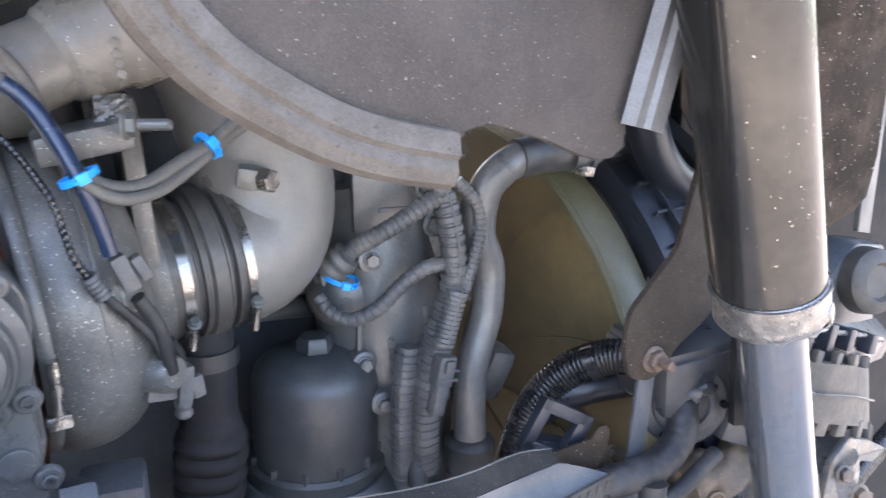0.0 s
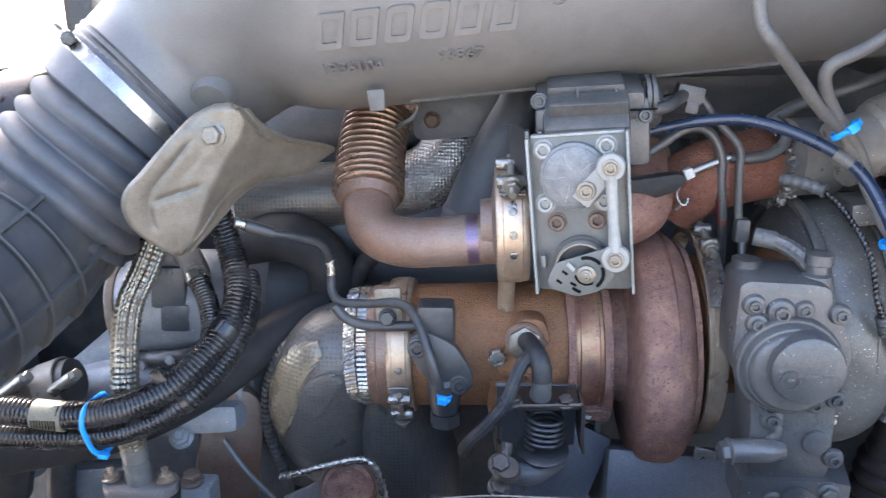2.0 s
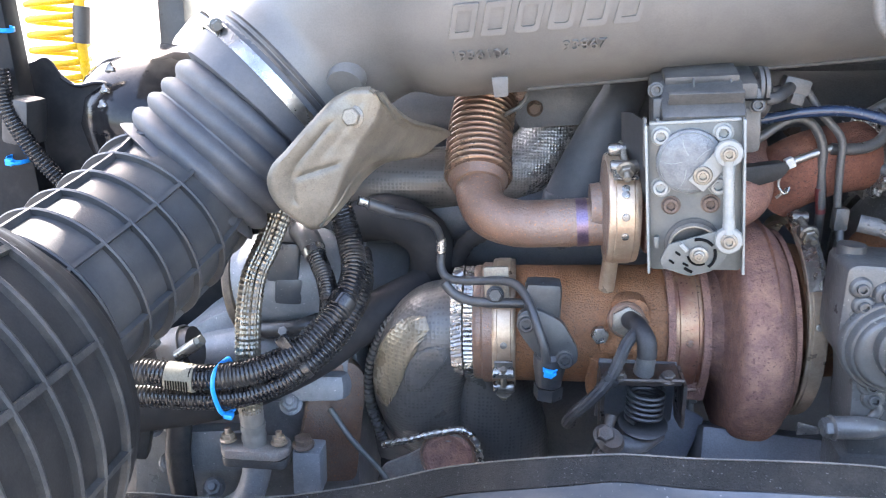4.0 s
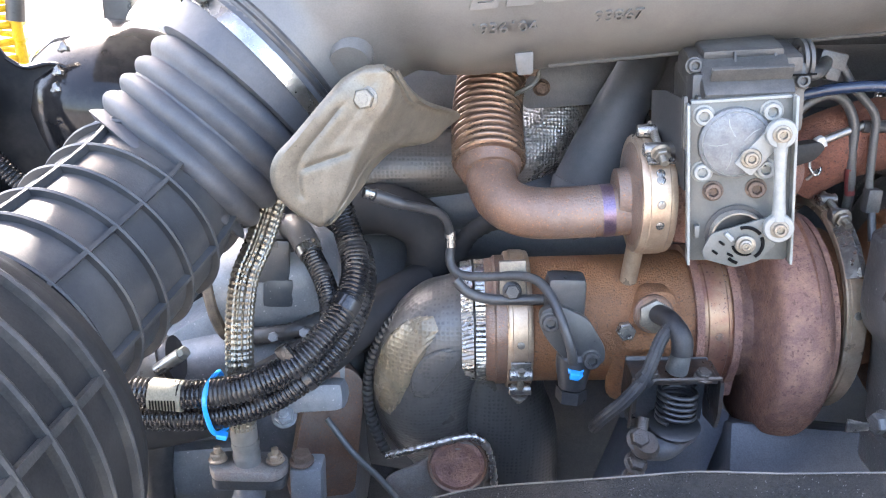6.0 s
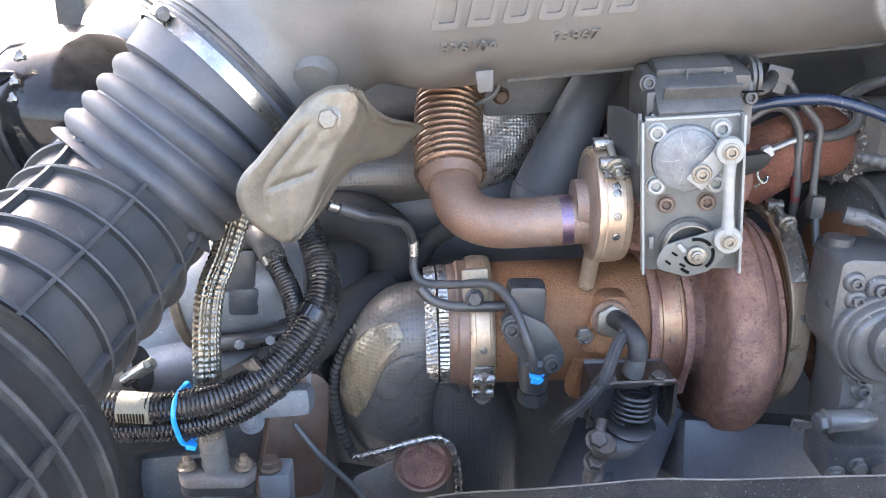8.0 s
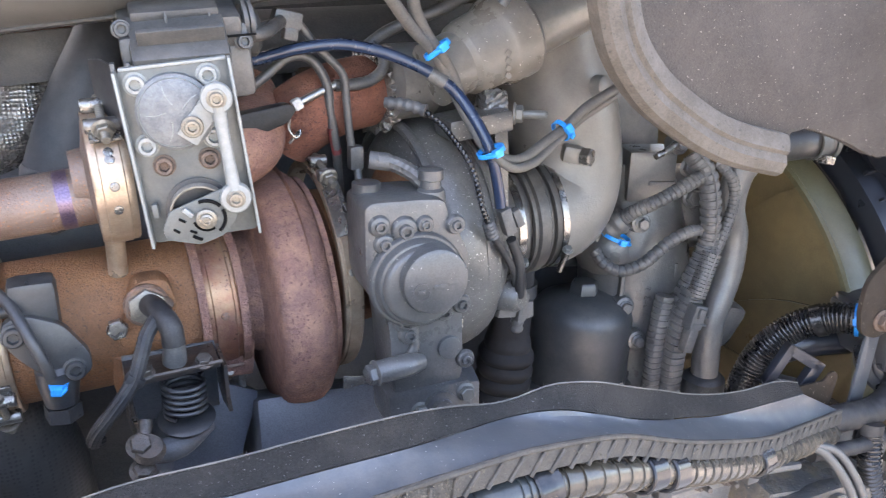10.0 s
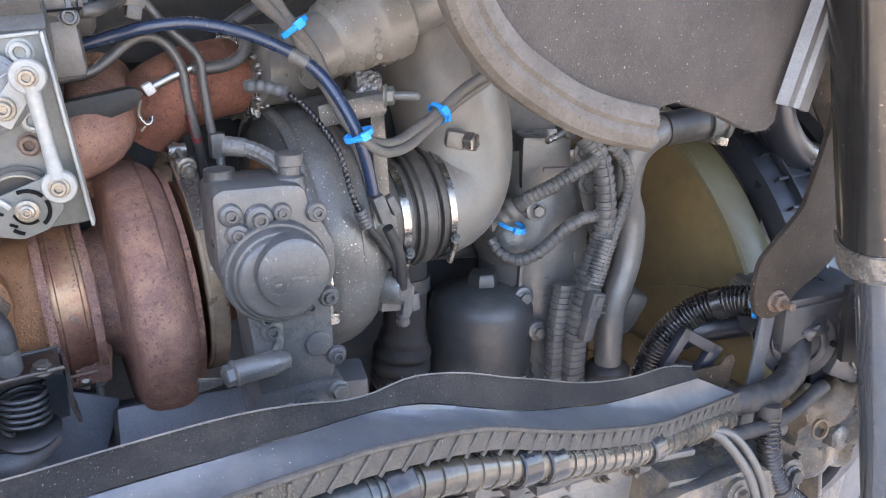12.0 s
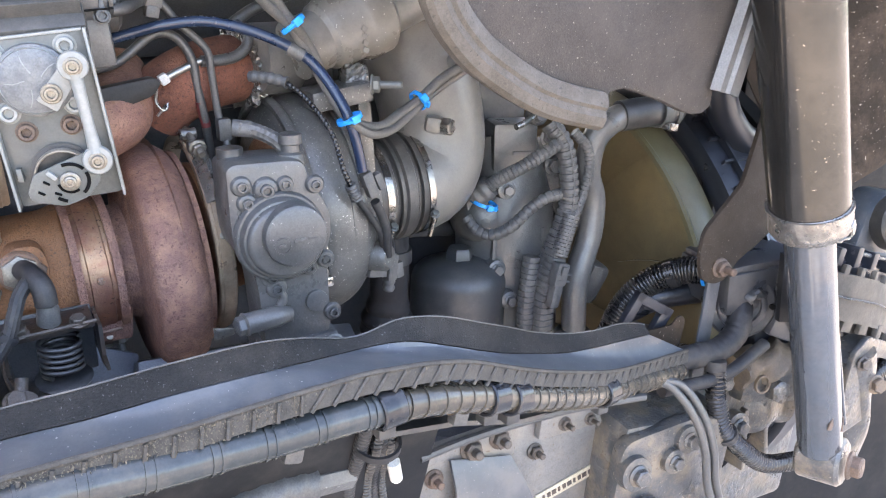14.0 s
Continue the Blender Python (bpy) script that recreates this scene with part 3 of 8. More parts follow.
# ---- ground, closing walls ----
# ground's pale warm tone is chosen to bounce light up into the bay
bm = bmesh.new()
bmesh.ops.create_grid(bm, x_segments=8, y_segments=8, size=600)
solo("ground", bm, "bounce_ground", "pale warm-toned yard surface under the truck, bouncing light up", "ground", "", "structure")
# unseen cab slabs, reaching far enough to keep sun off the engine
solo("ceiling", block((2.46, 2.1, 0.06), pose(0.39, 1.43, 2.02), 0.01), "cab", "unseen pale slab for the cab underside, shading the engine", "ceiling", "", "structure")
solo("wall_cab_side", block((2.46, 0.05, 1.5), pose(0.39, 0.42, 2.79), 0.02), "cab", "unseen plain wall for the cab side above the engine opening", "wall", "", "structure")

# ---- engine block and large dark forms behind ----
AX = (1.0, 0.0, 0.04)
TY, TZ = 0.628, 1.366


def axis_z(x):
    return TZ + 0.04 * x


eng = thing("engine_block", (0.0, 1.0, 0.55), "dark grey cast iron engine block behind the turbocharger", "engine")
part("crankcase", block((0.98, 0.55, 0.62), pose(0.02, 1.08, 0.98, 0, -4, 0), 0.02), "dark", eng)
part("cylinder_head", block((0.98, 0.40, 0.34), pose(0.0, 1.03, 1.44, 0, -4, 0), 0.015), "dark", eng)
for i in range(6):
    x = -0.42 + i * 0.155
    part("exhaust_port", block((0.105, 0.05, 0.085), pose(x, 0.815, 1.51 + 0.07 * x, 0, -4, 0), 0.012), "dark", eng)
    bolt((x - 0.04, 0.79, 1.54 + 0.07 * x), (0, -1, 0), 0.015, "rustbolt", eng)
    bolt((x + 0.04, 0.79, 1.48 + 0.07 * x), (0, -1, 0), 0.015, "rustbolt", eng)
# plain dark fillers added to hide bright sky and ground through the gaps
part("head_gap_block", block((0.17, 0.26, 0.34), pose(-0.565, 1.03, 1.405, 0, -4, 0), 0.02), "dark", eng)
part("dark_gap_wall", block((0.75, 0.05, 1.0), pose(-0.80, 0.97, 0.95), 0.02), "dark", eng)
part("dark_gap_panel", block((0.62, 0.06, 0.62), pose(-0.47, 0.80, 0.93), 0.02), "dark", eng)
part("rocker_cover", block((0.9, 0.30, 0.14), pose(-0.02, 1.08, 1.68, 0, -4, 0), 0.03), "black", eng)
manifold = thing("exhaust_manifold", (-0.1, 0.76, 1.52), "rust-red cast iron exhaust manifold on the engine side", "exhaust manifold")
part("log", tube([(-0.46, 0.80, 1.545), (-0.25, 0.795, 1.565), (-0.05, 0.80, 1.57), (0.12, 0.805, 1.575)], 0.034, 20, 0.02), "dark", manifold)
part("rust_spot", block((0.06, 0.03, 0.03), pose(-0.245, 0.73, 1.590, 0, -8, 0), 0.008), "rust_red", manifold)
part("heat_plate", plate(rounded([(-0.075, -0.02), (0.10, -0.02), (0.10, 0.022), (-0.075, 0.022)], 0.01), 0.008, pose(-0.235, 0.705, 1.572, 0, -5, 0)), "dark", manifold)
for x in (-0.29, -0.215, -0.15):
    bolt((x, 0.703, 1.572 + 0.08 * (x + 0.235)), (0, -1, 0), 0.012, "rustbolt", manifold)

# ---- intake duct ----
DY, DR = 0.611, 0.112


def duct_z(x):
    return 1.70 + 0.112 * (x + 0.37)


def on_duct(x, deg, lift=0.0):
    a = radians(deg)
    return Vector((x, DY - math.cos(a) * (DR + lift), duct_z(x) - math.sin(a) * (DR + lift)))


duct = thing("intake_duct", (-0.2, 0.6, 1.59), "large grey-brown moulded plastic air intake duct with raised lettering", "intake duct")
part("pipe", tube([(0.20, 0.80, 1.72), (0.13, 0.66, 1.745), (0.04, DY + 0.005, duct_z(0.04)), (-0.10, DY, duct_z(-0.1)), (-0.30, DY, duct_z(-0.30)), (-0.40, DY, duct_z(-0.40) - 0.002),
                  (-0.455, 0.608, 1.672), (-0.497, 0.598, 1.632), (-0.530, 0.582, 1.596)], DR, 64, 0.010, lambda s, t, a: DR - 0.032 * min(1.0, max(0.0, (s - t + 0.20) / 0.16)) ** 1.3), "duct", duct)
part("mould_seam", tube([on_duct(-0.42 + 0.05 * i, 6, 0.0) for i in range(11)], 0.0012, 6, 0.02), "duct", duct)
part("mould_lip", tube([on_duct(-0.30 + 0.045 * i, 72, 0.001) for i in range(8)], 0.0020, 8, 0.02), "valve", duct)
part("tab", plate(rounded([(-0.006, -0.009), (0.006, -0.009), (0.0072, 0.008), (-0.0072, 0.008)], 0.002), 0.006, pose(-0.3235, 0.530, 1.606, 0, -6, 0), 0.001), "valve", duct)
part("boss", revolve([(0, 0.018), (0.03, 0.017), (0.036, 0.015), (0.037, 0.001)], (-0.456, 0.556, 1.622), (0.0, -0.85, -0.5), 28), "duct", duct)
part("boss", revolve([(0, 0.016), (0.014, 0.015), (0.018, 0.012), (0.018, 0.001)], (-0.378, 0.625, 1.606), (0.05, -0.25, -1.0), 24), "duct", duct)


def text(body, size, m, depth, material, parent, name="lettering", label=""):
    cu = bpy.data.curves.new(name, "FONT")
    cu.body, cu.size, cu.extrude, cu.align_x = body, size, depth, "LEFT"
    tmp = bpy.data.objects.new("tmp", cu)
    scene.collection.objects.link(tmp)
    me = bpy.data.meshes.new_from_object(tmp.evaluated_get(bpy.context.evaluated_depsgraph_get()))
    bpy.data.objects.remove(tmp)
    me.transform(m)
    me.materials.clear()
    me.materials.append(M[material])
    return link_mesh(name, me, parent, label)


def duct_pose(x, deg, lift=0.0):
    p = on_duct(x, deg, lift)
    return Matrix.Translation(p) @ Euler((radians(90 + deg), 0, 0)).to_matrix().to_4x4() @ Matrix.Rotation(radians(6.2), 4, "Z")


text("1936104", 0.0145, duct_pose(-0.366, 41.5), 0.0011, "duct", duct, "part_number")
text("93867", 0.0145, duct_pose(-0.274, 41.0), 0.0011, "duct", duct, "part_number")
# the raised brand mark, as six plain slanted shapes
for i in range(6):
    x0 = -0.366 + i * 0.0262
    m = duct_pose(x0 + 0.0115, 22.5, -0.001)
    b = bmesh.new()
    w2, h2, sl = 0.0105, 0.0145, 0.004
    pts = rounded([(-w2 - sl, -h2), (w2 - sl, -h2), (w2 + sl, h2), (-w2 + sl, h2)], 0.005 if i in (2, 3) else 0.002)
    inner = [(x * 0.55, z * 0.62) for x, z in pts]
    n = len(pts)
    lo = [b.verts.new(m @ Vector((x, z, 0))) for x, z in pts]
    hi = [b.verts.new(m @ Vector((x * 0.97, z * 0.97, 0.0024))) for x, z in pts]
    hi2 = [b.verts.new(m @ Vector((x, z, 0.0024))) for x, z in inner]
    lo2 = [b.verts.new(m @ Vector((x, z, 0.0))) for x, z in inner]
    for A_, B_ in ((lo, hi), (hi, hi2), (hi2, lo2)):
        for k in range(n):
            b.faces.new((A_[k], A_[(k + 1) % n], B_[(k + 1) % n], B_[k]))
    part("raised_mark", b, "duct", duct)
c0 = on_duct(-0.186, 18.0)
nrm = (0, -math.cos(radians(18)), -math.sin(radians(18)))
part("date_dial", ring([(0, 0.0085), (0.0012, 0.0085), (0.0012, 0.0074), (0, 0.0072)], c0, nrm, 28), "duct", duct)
part("date_dial", ring([(0, 0.0052), (0.0012, 0.0050), (0.0012, 0.0042), (0, 0.004)], c0, nrm, 24), "duct", duct)
for k in range(10):
    p, d = on_ring(c0, nrm, 0.0063, 36 * k)
    part("dial_bead", revolve([(0, 0.0011), (0.0012, 0.0008)], p, nrm, 8), "duct", duct)

# ---- bellows hose with its ribbed elbow ----
AXB = Vector((-0.665, -0.375, -0.645)).normalized()
B0 = Vector((-0.532, 0.581, 1.594))
BR = 0.0805
bel = thing("bellows_hose", (-0.63, 0.30, 1.10), "dusty dark rubber air hose with bellows folds and ribbed elbow", "air hose")


def bellows_r(s, t, a):
    s -= 0.005
    if s < 0.014:
        return BR
    if s < 0.036:
        return BR - 0.0035 * (s - 0.014) / 0.022
    if s < 0.1245:
        return 0.0685 + 0.0085 * abs(math.cos((s - 0.0465) / 0.0197 * math.pi)) ** 0.75
    return 0.0705


p1 = B0 + AXB * 0.121 + Vector((0.006, 0.0, -0.006))
part("bellows", tube([B0 - AXB * 0.009, B0 + AXB * 0.03 + Vector((0.001, 0, -0.001)), B0 + AXB * 0.075 + Vector((0.004, 0, -0.004)), p1], BR, 72, 0.0020, bellows_r), "rubber", bel)
RIBP = [p1 - AXB * 0.006, p1 + AXB * 0.010, (-0.6190, 0.497, 1.487), (-0.6340, 0.452, 1.469), (-0.6480, 0.400, 1.454), (-0.6610, 0.345, 1.440), (-0.668, 0.31, 1.433)]


def ribbed_at(d):
    return 0.0675 + 0.001 * min(1.0, d / 0.05)


part("ribbed_elbow", tube(RIBP, BR, 72, 0.004, lambda d, t, a: ribbed_at(d)), "rib", bel)
part("ribs", lattice(RIBP, ribbed_at, 0.0340, 7, 0.0060, 0.0032, (-0.575, 0.460, 1.540), 0.027), "rib", bel)
DRP = [(-0.670, 0.345, 1.440), (-0.668, 0.30, 1.431), (-0.667, 0.25, 1.428), (-0.667, 0.15, 1.428), (-0.667, 0.03, 1.428)]


def drum_at(d):
    return 0.082 + 0.052 * min(1.0, d / 0.082)


drum = thing("air_filter_drum", (-0.667, 0.18, 1.29), "near-black latticed plastic air filter drum with paler ribs", "air filter")
part("drum", tube(DRP, 0.134, 96, 0.005, lambda d, t, a: drum_at(d) + (0.003 if int(d / 0.012) % 2 and d < 0.08 else 0.0)), "drum", drum)
# ribs take a paler grey than the drum's skin
part("drum_ribs", lattice(DRP[2:], lambda d: 0.134, 0.027, 12, 0.0050, 0.0040, (-0.545, 0.223, 1.482), 0.001), "drumrib", drum, "paler grey lattice ribs")
for k in (0.0465, 0.0662, 0.0859):
    q, d = on_ring(B0 + AXB * k + Vector((0.004, 0, -0.004)), AXB, 0.0768, 78)
    part("mould_mark", block((0.012, 0.0012, 0.0012), Matrix.Translation(q) @ AXB.to_track_quat("X", "Z").to_matrix().to_4x4(), 0.0003), "rubber", bel)
hose_band(B0 + AXB * 0.006, AXB, BR + 0.001, 0.0115, None, "hose_clamp", -18)
for k in (0.0070, 0.0125):
    solo("sealing_lip", ring([(-0.0022, BR - 0.004), (-0.0022, BR + 0.001), (0, BR + 0.0022), (0.0022, BR + 0.001), (0.0022, BR - 0.004)], B0 - AXB * k, AXB, 64), "black", "black rubber sealing lip at the duct's end", "seal", "sealing lips")

# ---- stamped heat shield ----
hs = thing("heat_shield", (-0.44, 0.5, 1.49), "tan stamped metal heat shield with pressed ribs", "heat shield")
SL = [(-0.440, 0.485, 1.605), (-0.455, 0.478, 1.597), (-0.466, 0.468, 1.585), (-0.478, 0.460, 1.571), (-0.489, 0.455, 1.558), (-0.500, 0.452, 1.546), (-0.504, 0.452, 1.534), (-0.502, 0.455, 1.521), (-0.496, 0.460, 1.510), (-0.486, 0.467, 1.499), (-0.476, 0.475, 1.490)]
SC = [(-0.426, 0.489, 1.606), (-0.421, 0.493, 1.595), (-0.423, 0.494, 1.585), (-0.428, 0.491, 1.575), (-0.436, 0.488, 1.564), (-0.442, 0.484, 1.552), (-0.448, 0.481, 1.539), (-0.453, 0.479, 1.526), (-0.457, 0.478, 1.516), (-0.463, 0.478, 1.504), (-0.470, 0.479, 1.491)]
SR = [(-0.419, 0.495, 1.602), (-0.411, 0.508, 1.588), (-0.398, 0.535, 1.574), (-0.372, 0.595, 1.557), (-0.384, 0.585, 1.546), (-0.396, 0.575, 1.537), (-0.422, 0.545, 1.537), (-0.438, 0.520, 1.527), (-0.445, 0.505, 1.517), (-0.455, 0.493, 1.505), (-0.466, 0.482, 1.493)]


def shield_rows(n=64, m=30, k=22):
    def even(pts):
        P = [Vector(p) for p in pts]
        P = [P[0] * 2 - P[1]] + P + [P[-1] * 2 - P[-2]]
        out = []
        for i in range(n + 1):
            q = min(i / n * (len(pts) - 1), len(pts) - 1.0001)
            s, t = int(q), q - int(q)
            a, b, c, d = P[s:s + 4]
            out.append(0.5 * ((2 * b) + (c - a) * t + (2 * a - 5 * b + 4 * c - d) * t * t + (3 * b - a - 3 * c + d) * t ** 3))
        return out
    left, fold, right = even(SL), even(SC), even(SR)
    rows = []
    for i in range(n + 1):
        v, row = i / n, []
        for j in range(m):
            f = j / m
            p = left[i].lerp(fold[i], f)
            edge = min(f * (left[i] - fold[i]).length, 0.9 * v * 0.13, 0.9 * (1 - v) * 0.13)
            lip = 0.0045 * max(0.0, 1 - edge / 0.005) ** 2
            groove = math.exp(-((f - 0.30) / 0.055) ** 2) * min(1.0, max(0.0, (v - 0.22) / 0.05)) * min(1.0, max(0.0, (0.80 - v) / 0.05))
            cross = math.exp(-((v - 0.60 + 0.10 * (f - 0.3)) / 0.022) ** 2) * min(1.0, max(0.0, (f - 0.30) / 0.06)) * min(1.0, max(0.0, (0.92 - f) / 0.08))
            step = 0.0016 / (1 + math.exp(-(f - 0.66) * 40)) * min(1.0, v * 6)
            row.append(p + Vector((0, lip + 0.0028 * max(groove, cross) - step, 0)))
        for j in range(k + 1):
            f = j / k
            p = fold[i].lerp(right[i], f)
            wide = (fold[i] - right[i]).length
            row.append(p + Vector((0, -0.0016 * min(1.0, v * 6) + 0.05 * wide * math.sin(f * math.pi) - 0.0022 * math.exp(-((f - 0.45) / 0.07) ** 2) + 0.003 * max(0.0, f - 0.93) / 0.07, 0)))
        rows.append(row)
    return rows


part("sheet", sheet(shield_rows(), 0.0016), "shield", hs, "", True, 50)
bolt((-0.4405, 0.4835, 1.5835), (-0.12, -1, 0.12), 0.0130, "dull", hs)

# ---- EGR bellows pipe ----
egr = thing("egr_pipe", (-0.30, 0.57, 1.46), "rusty steel exhaust gas pipe with bronze bellows section", "exhaust pipe")
pts_b = [(-0.338, 0.690, 1.583), (-0.341, 0.680, 1.573), (-0.344, 0.662, 1.555), (-0.345, 0.640, 1.534), (-0.344, 0.622, 1.518), (-0.3435, 0.611, 1.5085)]
part("bellows", tube(pts_b, 0.03, 48, 0.0008, lambda s, t, a: 0.0264 + 0.0012 * s / t + 0.0062 * abs(math.sin(s / 0.0072 * math.pi)) ** 0.7), "bronze", egr, "bronze corrugated bellows")
part("collar", tube([(-0.3435, 0.613, 1.510), (-0.3425, 0.603, 1.502)], 0.031, 36, 0.002, lambda s, t, a: 0.0305 - 0.005 * s / t), "rust_pipe", egr)
part("pipe", tube([(-0.343, 0.608, 1.506), (-0.340, 0.592, 1.493), (-0.329, 0.578, 1.482), (-0.306, 0.570, 1.477), (-0.274, 0.568, 1.4785), (-0.224, 0.567, 1.483)], 0.0222, 40, 0.004), "rust_pipe", egr)
part("weld_band", tube([(-0.250, 0.5677, 1.4805), (-0.240, 0.5675, 1.4815)], 0.0226, 36, 0.003), "purple", egr)
for x in (-0.256, -0.2585):
    part("groove_ring", ring([(-0.0006, 0.0215), (-0.0006, 0.0228), (0.0006, 0.0228), (0.0006, 0.0215)], (x, 0.568, 1.4797), (1, 0, 0.08), 36), "rust_pipe", egr)
part("flange", revolve([(0, 0.0225), (0.0095, 0.024), (0.0115, 0.034), (0.0125, 0.043), (0.015, 0.0462), (0.0175, 0.0462), (0.0175, 0.03)], (-0.2385, 0.567, 1.4945), (1, 0, 0.06), 48), "rust_pipe", egr)
part("upper_flange", ring([(-0.004, 0.024), (-0.004, 0.037), (0.004, 0.037), (0.004, 0.024)], (-0.338, 0.692, 1.587), (0, 0.5, 0.85), 32), "rust", egr)
band_clamp("pipe_clamp", (-0.212, 0.567, 1.4965), (1, 0, 0.05), 0.0472, 0.027, "straw", "straw-tinted steel clamp band with rivets and bolt", 24, (58, 64, 86, 106), "collar")
part("mount_pin", tube([(-0.214, 0.577, 1.453), (-0.214, 0.588, 1.424), (-0.214, 0.594, 1.408)], 0.0078, 16, 0.004), "straw", egr)
clip = thing("wire_clip", (-0.318, 0.67, 1.575), "bent steel spring clip on the bellows pipe", "clip")
part("wire", tube([(-0.318, 0.645, 1.605), (-0.308, 0.64, 1.595), (-0.300, 0.64, 1.588), (-0.305, 0.638, 1.578), (-0.314, 0.64, 1.572), (-0.322, 0.65, 1.566)], 0.0022, 8, 0.003), "zinc", clip)
bolt((-0.306, 0.642, 1.591), (0.2, -1, 0.2), 0.009, "rustbolt", clip)

# ---- exhaust flap valve with its plate and lever ----
valve = thing("egr_valve", (-0.16, 0.53, 1.46), "exhaust valve with zinc plate, white lever and dark actuator housing", "valve")
PC = Vector((-0.161, 0.498, 1.5235))
PU = Vector((0.0735, -0.013, 0.008)).normalized()
PV = Vector((-0.01, -0.012, 1.0))
PV = (PV - PU * PV.dot(PU)).normalized()
PN = PU.cross(PV)
PM = Matrix((PU, -PN, PV)).transposed().to_4x4()
if PN.y > 0:
    PN = -PN


def on_plate(u, v, out=0.0):
    return PC + PU * u + PV * v + PN * out


PM.translation = PC
part("plate", plate(rounded([(-0.037, -0.061), (0.036, -0.0625), (0.0365, 0.0635), (-0.037, 0.0615)], 0.004), 0.003, PM, 0.0006), "zinc", valve)
for u, w in ((-0.0375, 0.124), (0.037, 0.127)):
    part("edge_flange", block((0.0022, 0.013, w), Matrix.Translation(on_plate(u, 0, 0.0035)) @ PM.to_3x3().to_4x4(), 0.0008), "zinc_light", valve)
part("top_flange", block((0.07, 0.010, 0.0022), Matrix.Translation(on_plate(0, 0.0625, -0.003)) @ PM.to_3x3().to_4x4(), 0.0008), "zinc_light", valve)
for u, v in ((-0.026, 0.052), (0.0215, 0.0525), (-0.027, 0.010), (0.018, 0.010)):
    socket_bolt(on_plate(u, v, 0.0), PN, 0.0110, "zinc_light", valve)
for u, v in ((-0.019, -0.0055), (0.012, -0.005)):
    socket_bolt(on_plate(u, v, 0.0), PN, 0.0105, "rustbolt", valve)
# cracked round cap behind the lever
part("round_cap", revolve([(0, 0.0265), (0.006, 0.026), (0.009, 0.022), (0.0105, 0.012), (0.0108, 0.001)], on_plate(-0.004, 0.031, 0.0), PN, 40), "capgrey", valve)
for r0 in (0.0235, 0.0185, 0.0130):
    part("cap_ridge", ring([(-0.0004, r0 - 0.0006), (0.0006, r0), (-0.0004, r0 + 0.0006)], on_plate(-0.004, 0.031, 0.0080 + 0.16 * (0.0235 - r0)), PN, 40), "zinc_light", valve)
for k in range(5):
    g = radians(72 * k + 25)
    part("rib", tube([on_plate(-0.004 + 0.006 * math.cos(g), 0.031 + 0.006 * math.sin(g), 0.0106), on_plate(-0.004 + 0.015 * math.cos(g + 0.2), 0.031 + 0.015 * math.sin(g + 0.2), 0.0098), on_plate(-0.004 + 0.023 * math.cos(g + 0.1), 0.031 + 0.023 * math.sin(g + 0.1), 0.0080)], 0.0006, 6, 0.004), "zinc_light", valve)
cm = PM.copy()
cm.translation = on_plate(0.0, 0.0, 0.0135)
part("crank_arm", plate(rounded([(-0.006, 0.018), (0.006, 0.0075), (0.022, 0.026), (0.033, 0.040), (0.024, 0.048), (0.017, 0.042)], 0.002), 0.003, cm, 0.0008), "zinc_light", valve)
part("washer", revolve([(0, 0.0075), (0.0012, 0.0075), (0.0018, 0.0068)], on_plate(0.0055, 0.0215, 0.0145), PN, 24), "dull", valve)
socket_bolt(on_plate(0.0055, 0.0215, 0.0152), PN, 0.0085, "dull", valve)
# lower slotted quadrant over a stacked coil spring
HU, HV = 0.0025, -0.0435
# black disc added for the shaded gap behind the spring
part("dark_gap_disc", revolve([(0, 0.0235), (0.001, 0.0235), (0.0012, 0.021), (0.0012, 0.001)], on_plate(HU - 0.004, HV + 0.003, 0.0016), PN, 40), "black", valve)
part("spring", tube([on_plate(HU - 0.004 + 0.0195 * math.cos(k * 0.3), HV + 0.003 + 0.0195 * math.sin(k * 0.3), 0.0015 + k * 0.000095) for k in range(118)], 0.00105, 8, 0.003), "dull", valve, "stacked steel coil spring")
quad = rounded([(-0.031, -0.005), (-0.024, 0.0085), (-0.005, 0.014), (0.017, 0.020), (0.022, 0.010), (0.021, -0.004), (0.0095, -0.015), (-0.002, -0.018), (-0.008, -0.019), (-0.029, -0.012)], 0.003)
qm = PM.copy()
qm.translation = on_plate(HU, HV, 0.0150)
part("quadrant", plate(quad, 0.0028, qm, 0.0008), "zinc", valve)
# raised black bars put the dark of the open slots into colour
for r0, a0, a1, w in ((0.0128, -55, 20, 0.0013), (0.0128, 35, 105, 0.0013), (0.0088, 190, 300, 0.0010), (0.0160, 225, 250, 0.0013)):
    ptsq = [on_plate(HU + r0 * math.cos(radians(a0 + (a1 - a0) * i / 8)), HV + r0 * math.sin(radians(a0 + (a1 - a0) * i / 8)), 0.0162) for i in range(9)]
    part("slot", tube(ptsq, w, 8, 0.002), "ink", valve)
for u, v, g in ((-0.0125, 0.0075, 38), (-0.0165, 0.001, 38), (-0.0215, -0.006, 38), (-0.0105, -0.0085, 30)):
    part("slot", block((0.0052, 0.0016, 0.0019), Matrix.Translation(on_plate(HU + u, HV + v, 0.0160)) @ PM.to_3x3().to_4x4() @ Matrix.Rotation(radians(g), 4, "Y"), 0.0007), "ink", valve)
part("spring_tang", block((0.0035, 0.004, 0.008), Matrix.Translation(on_plate(HU - 0.0115, HV + 0.0065, 0.0172)) @ PM.to_3x3().to_4x4() @ Matrix.Rotation(radians(-40), 4, "Y"), 0.0008), "zinc_light", valve)
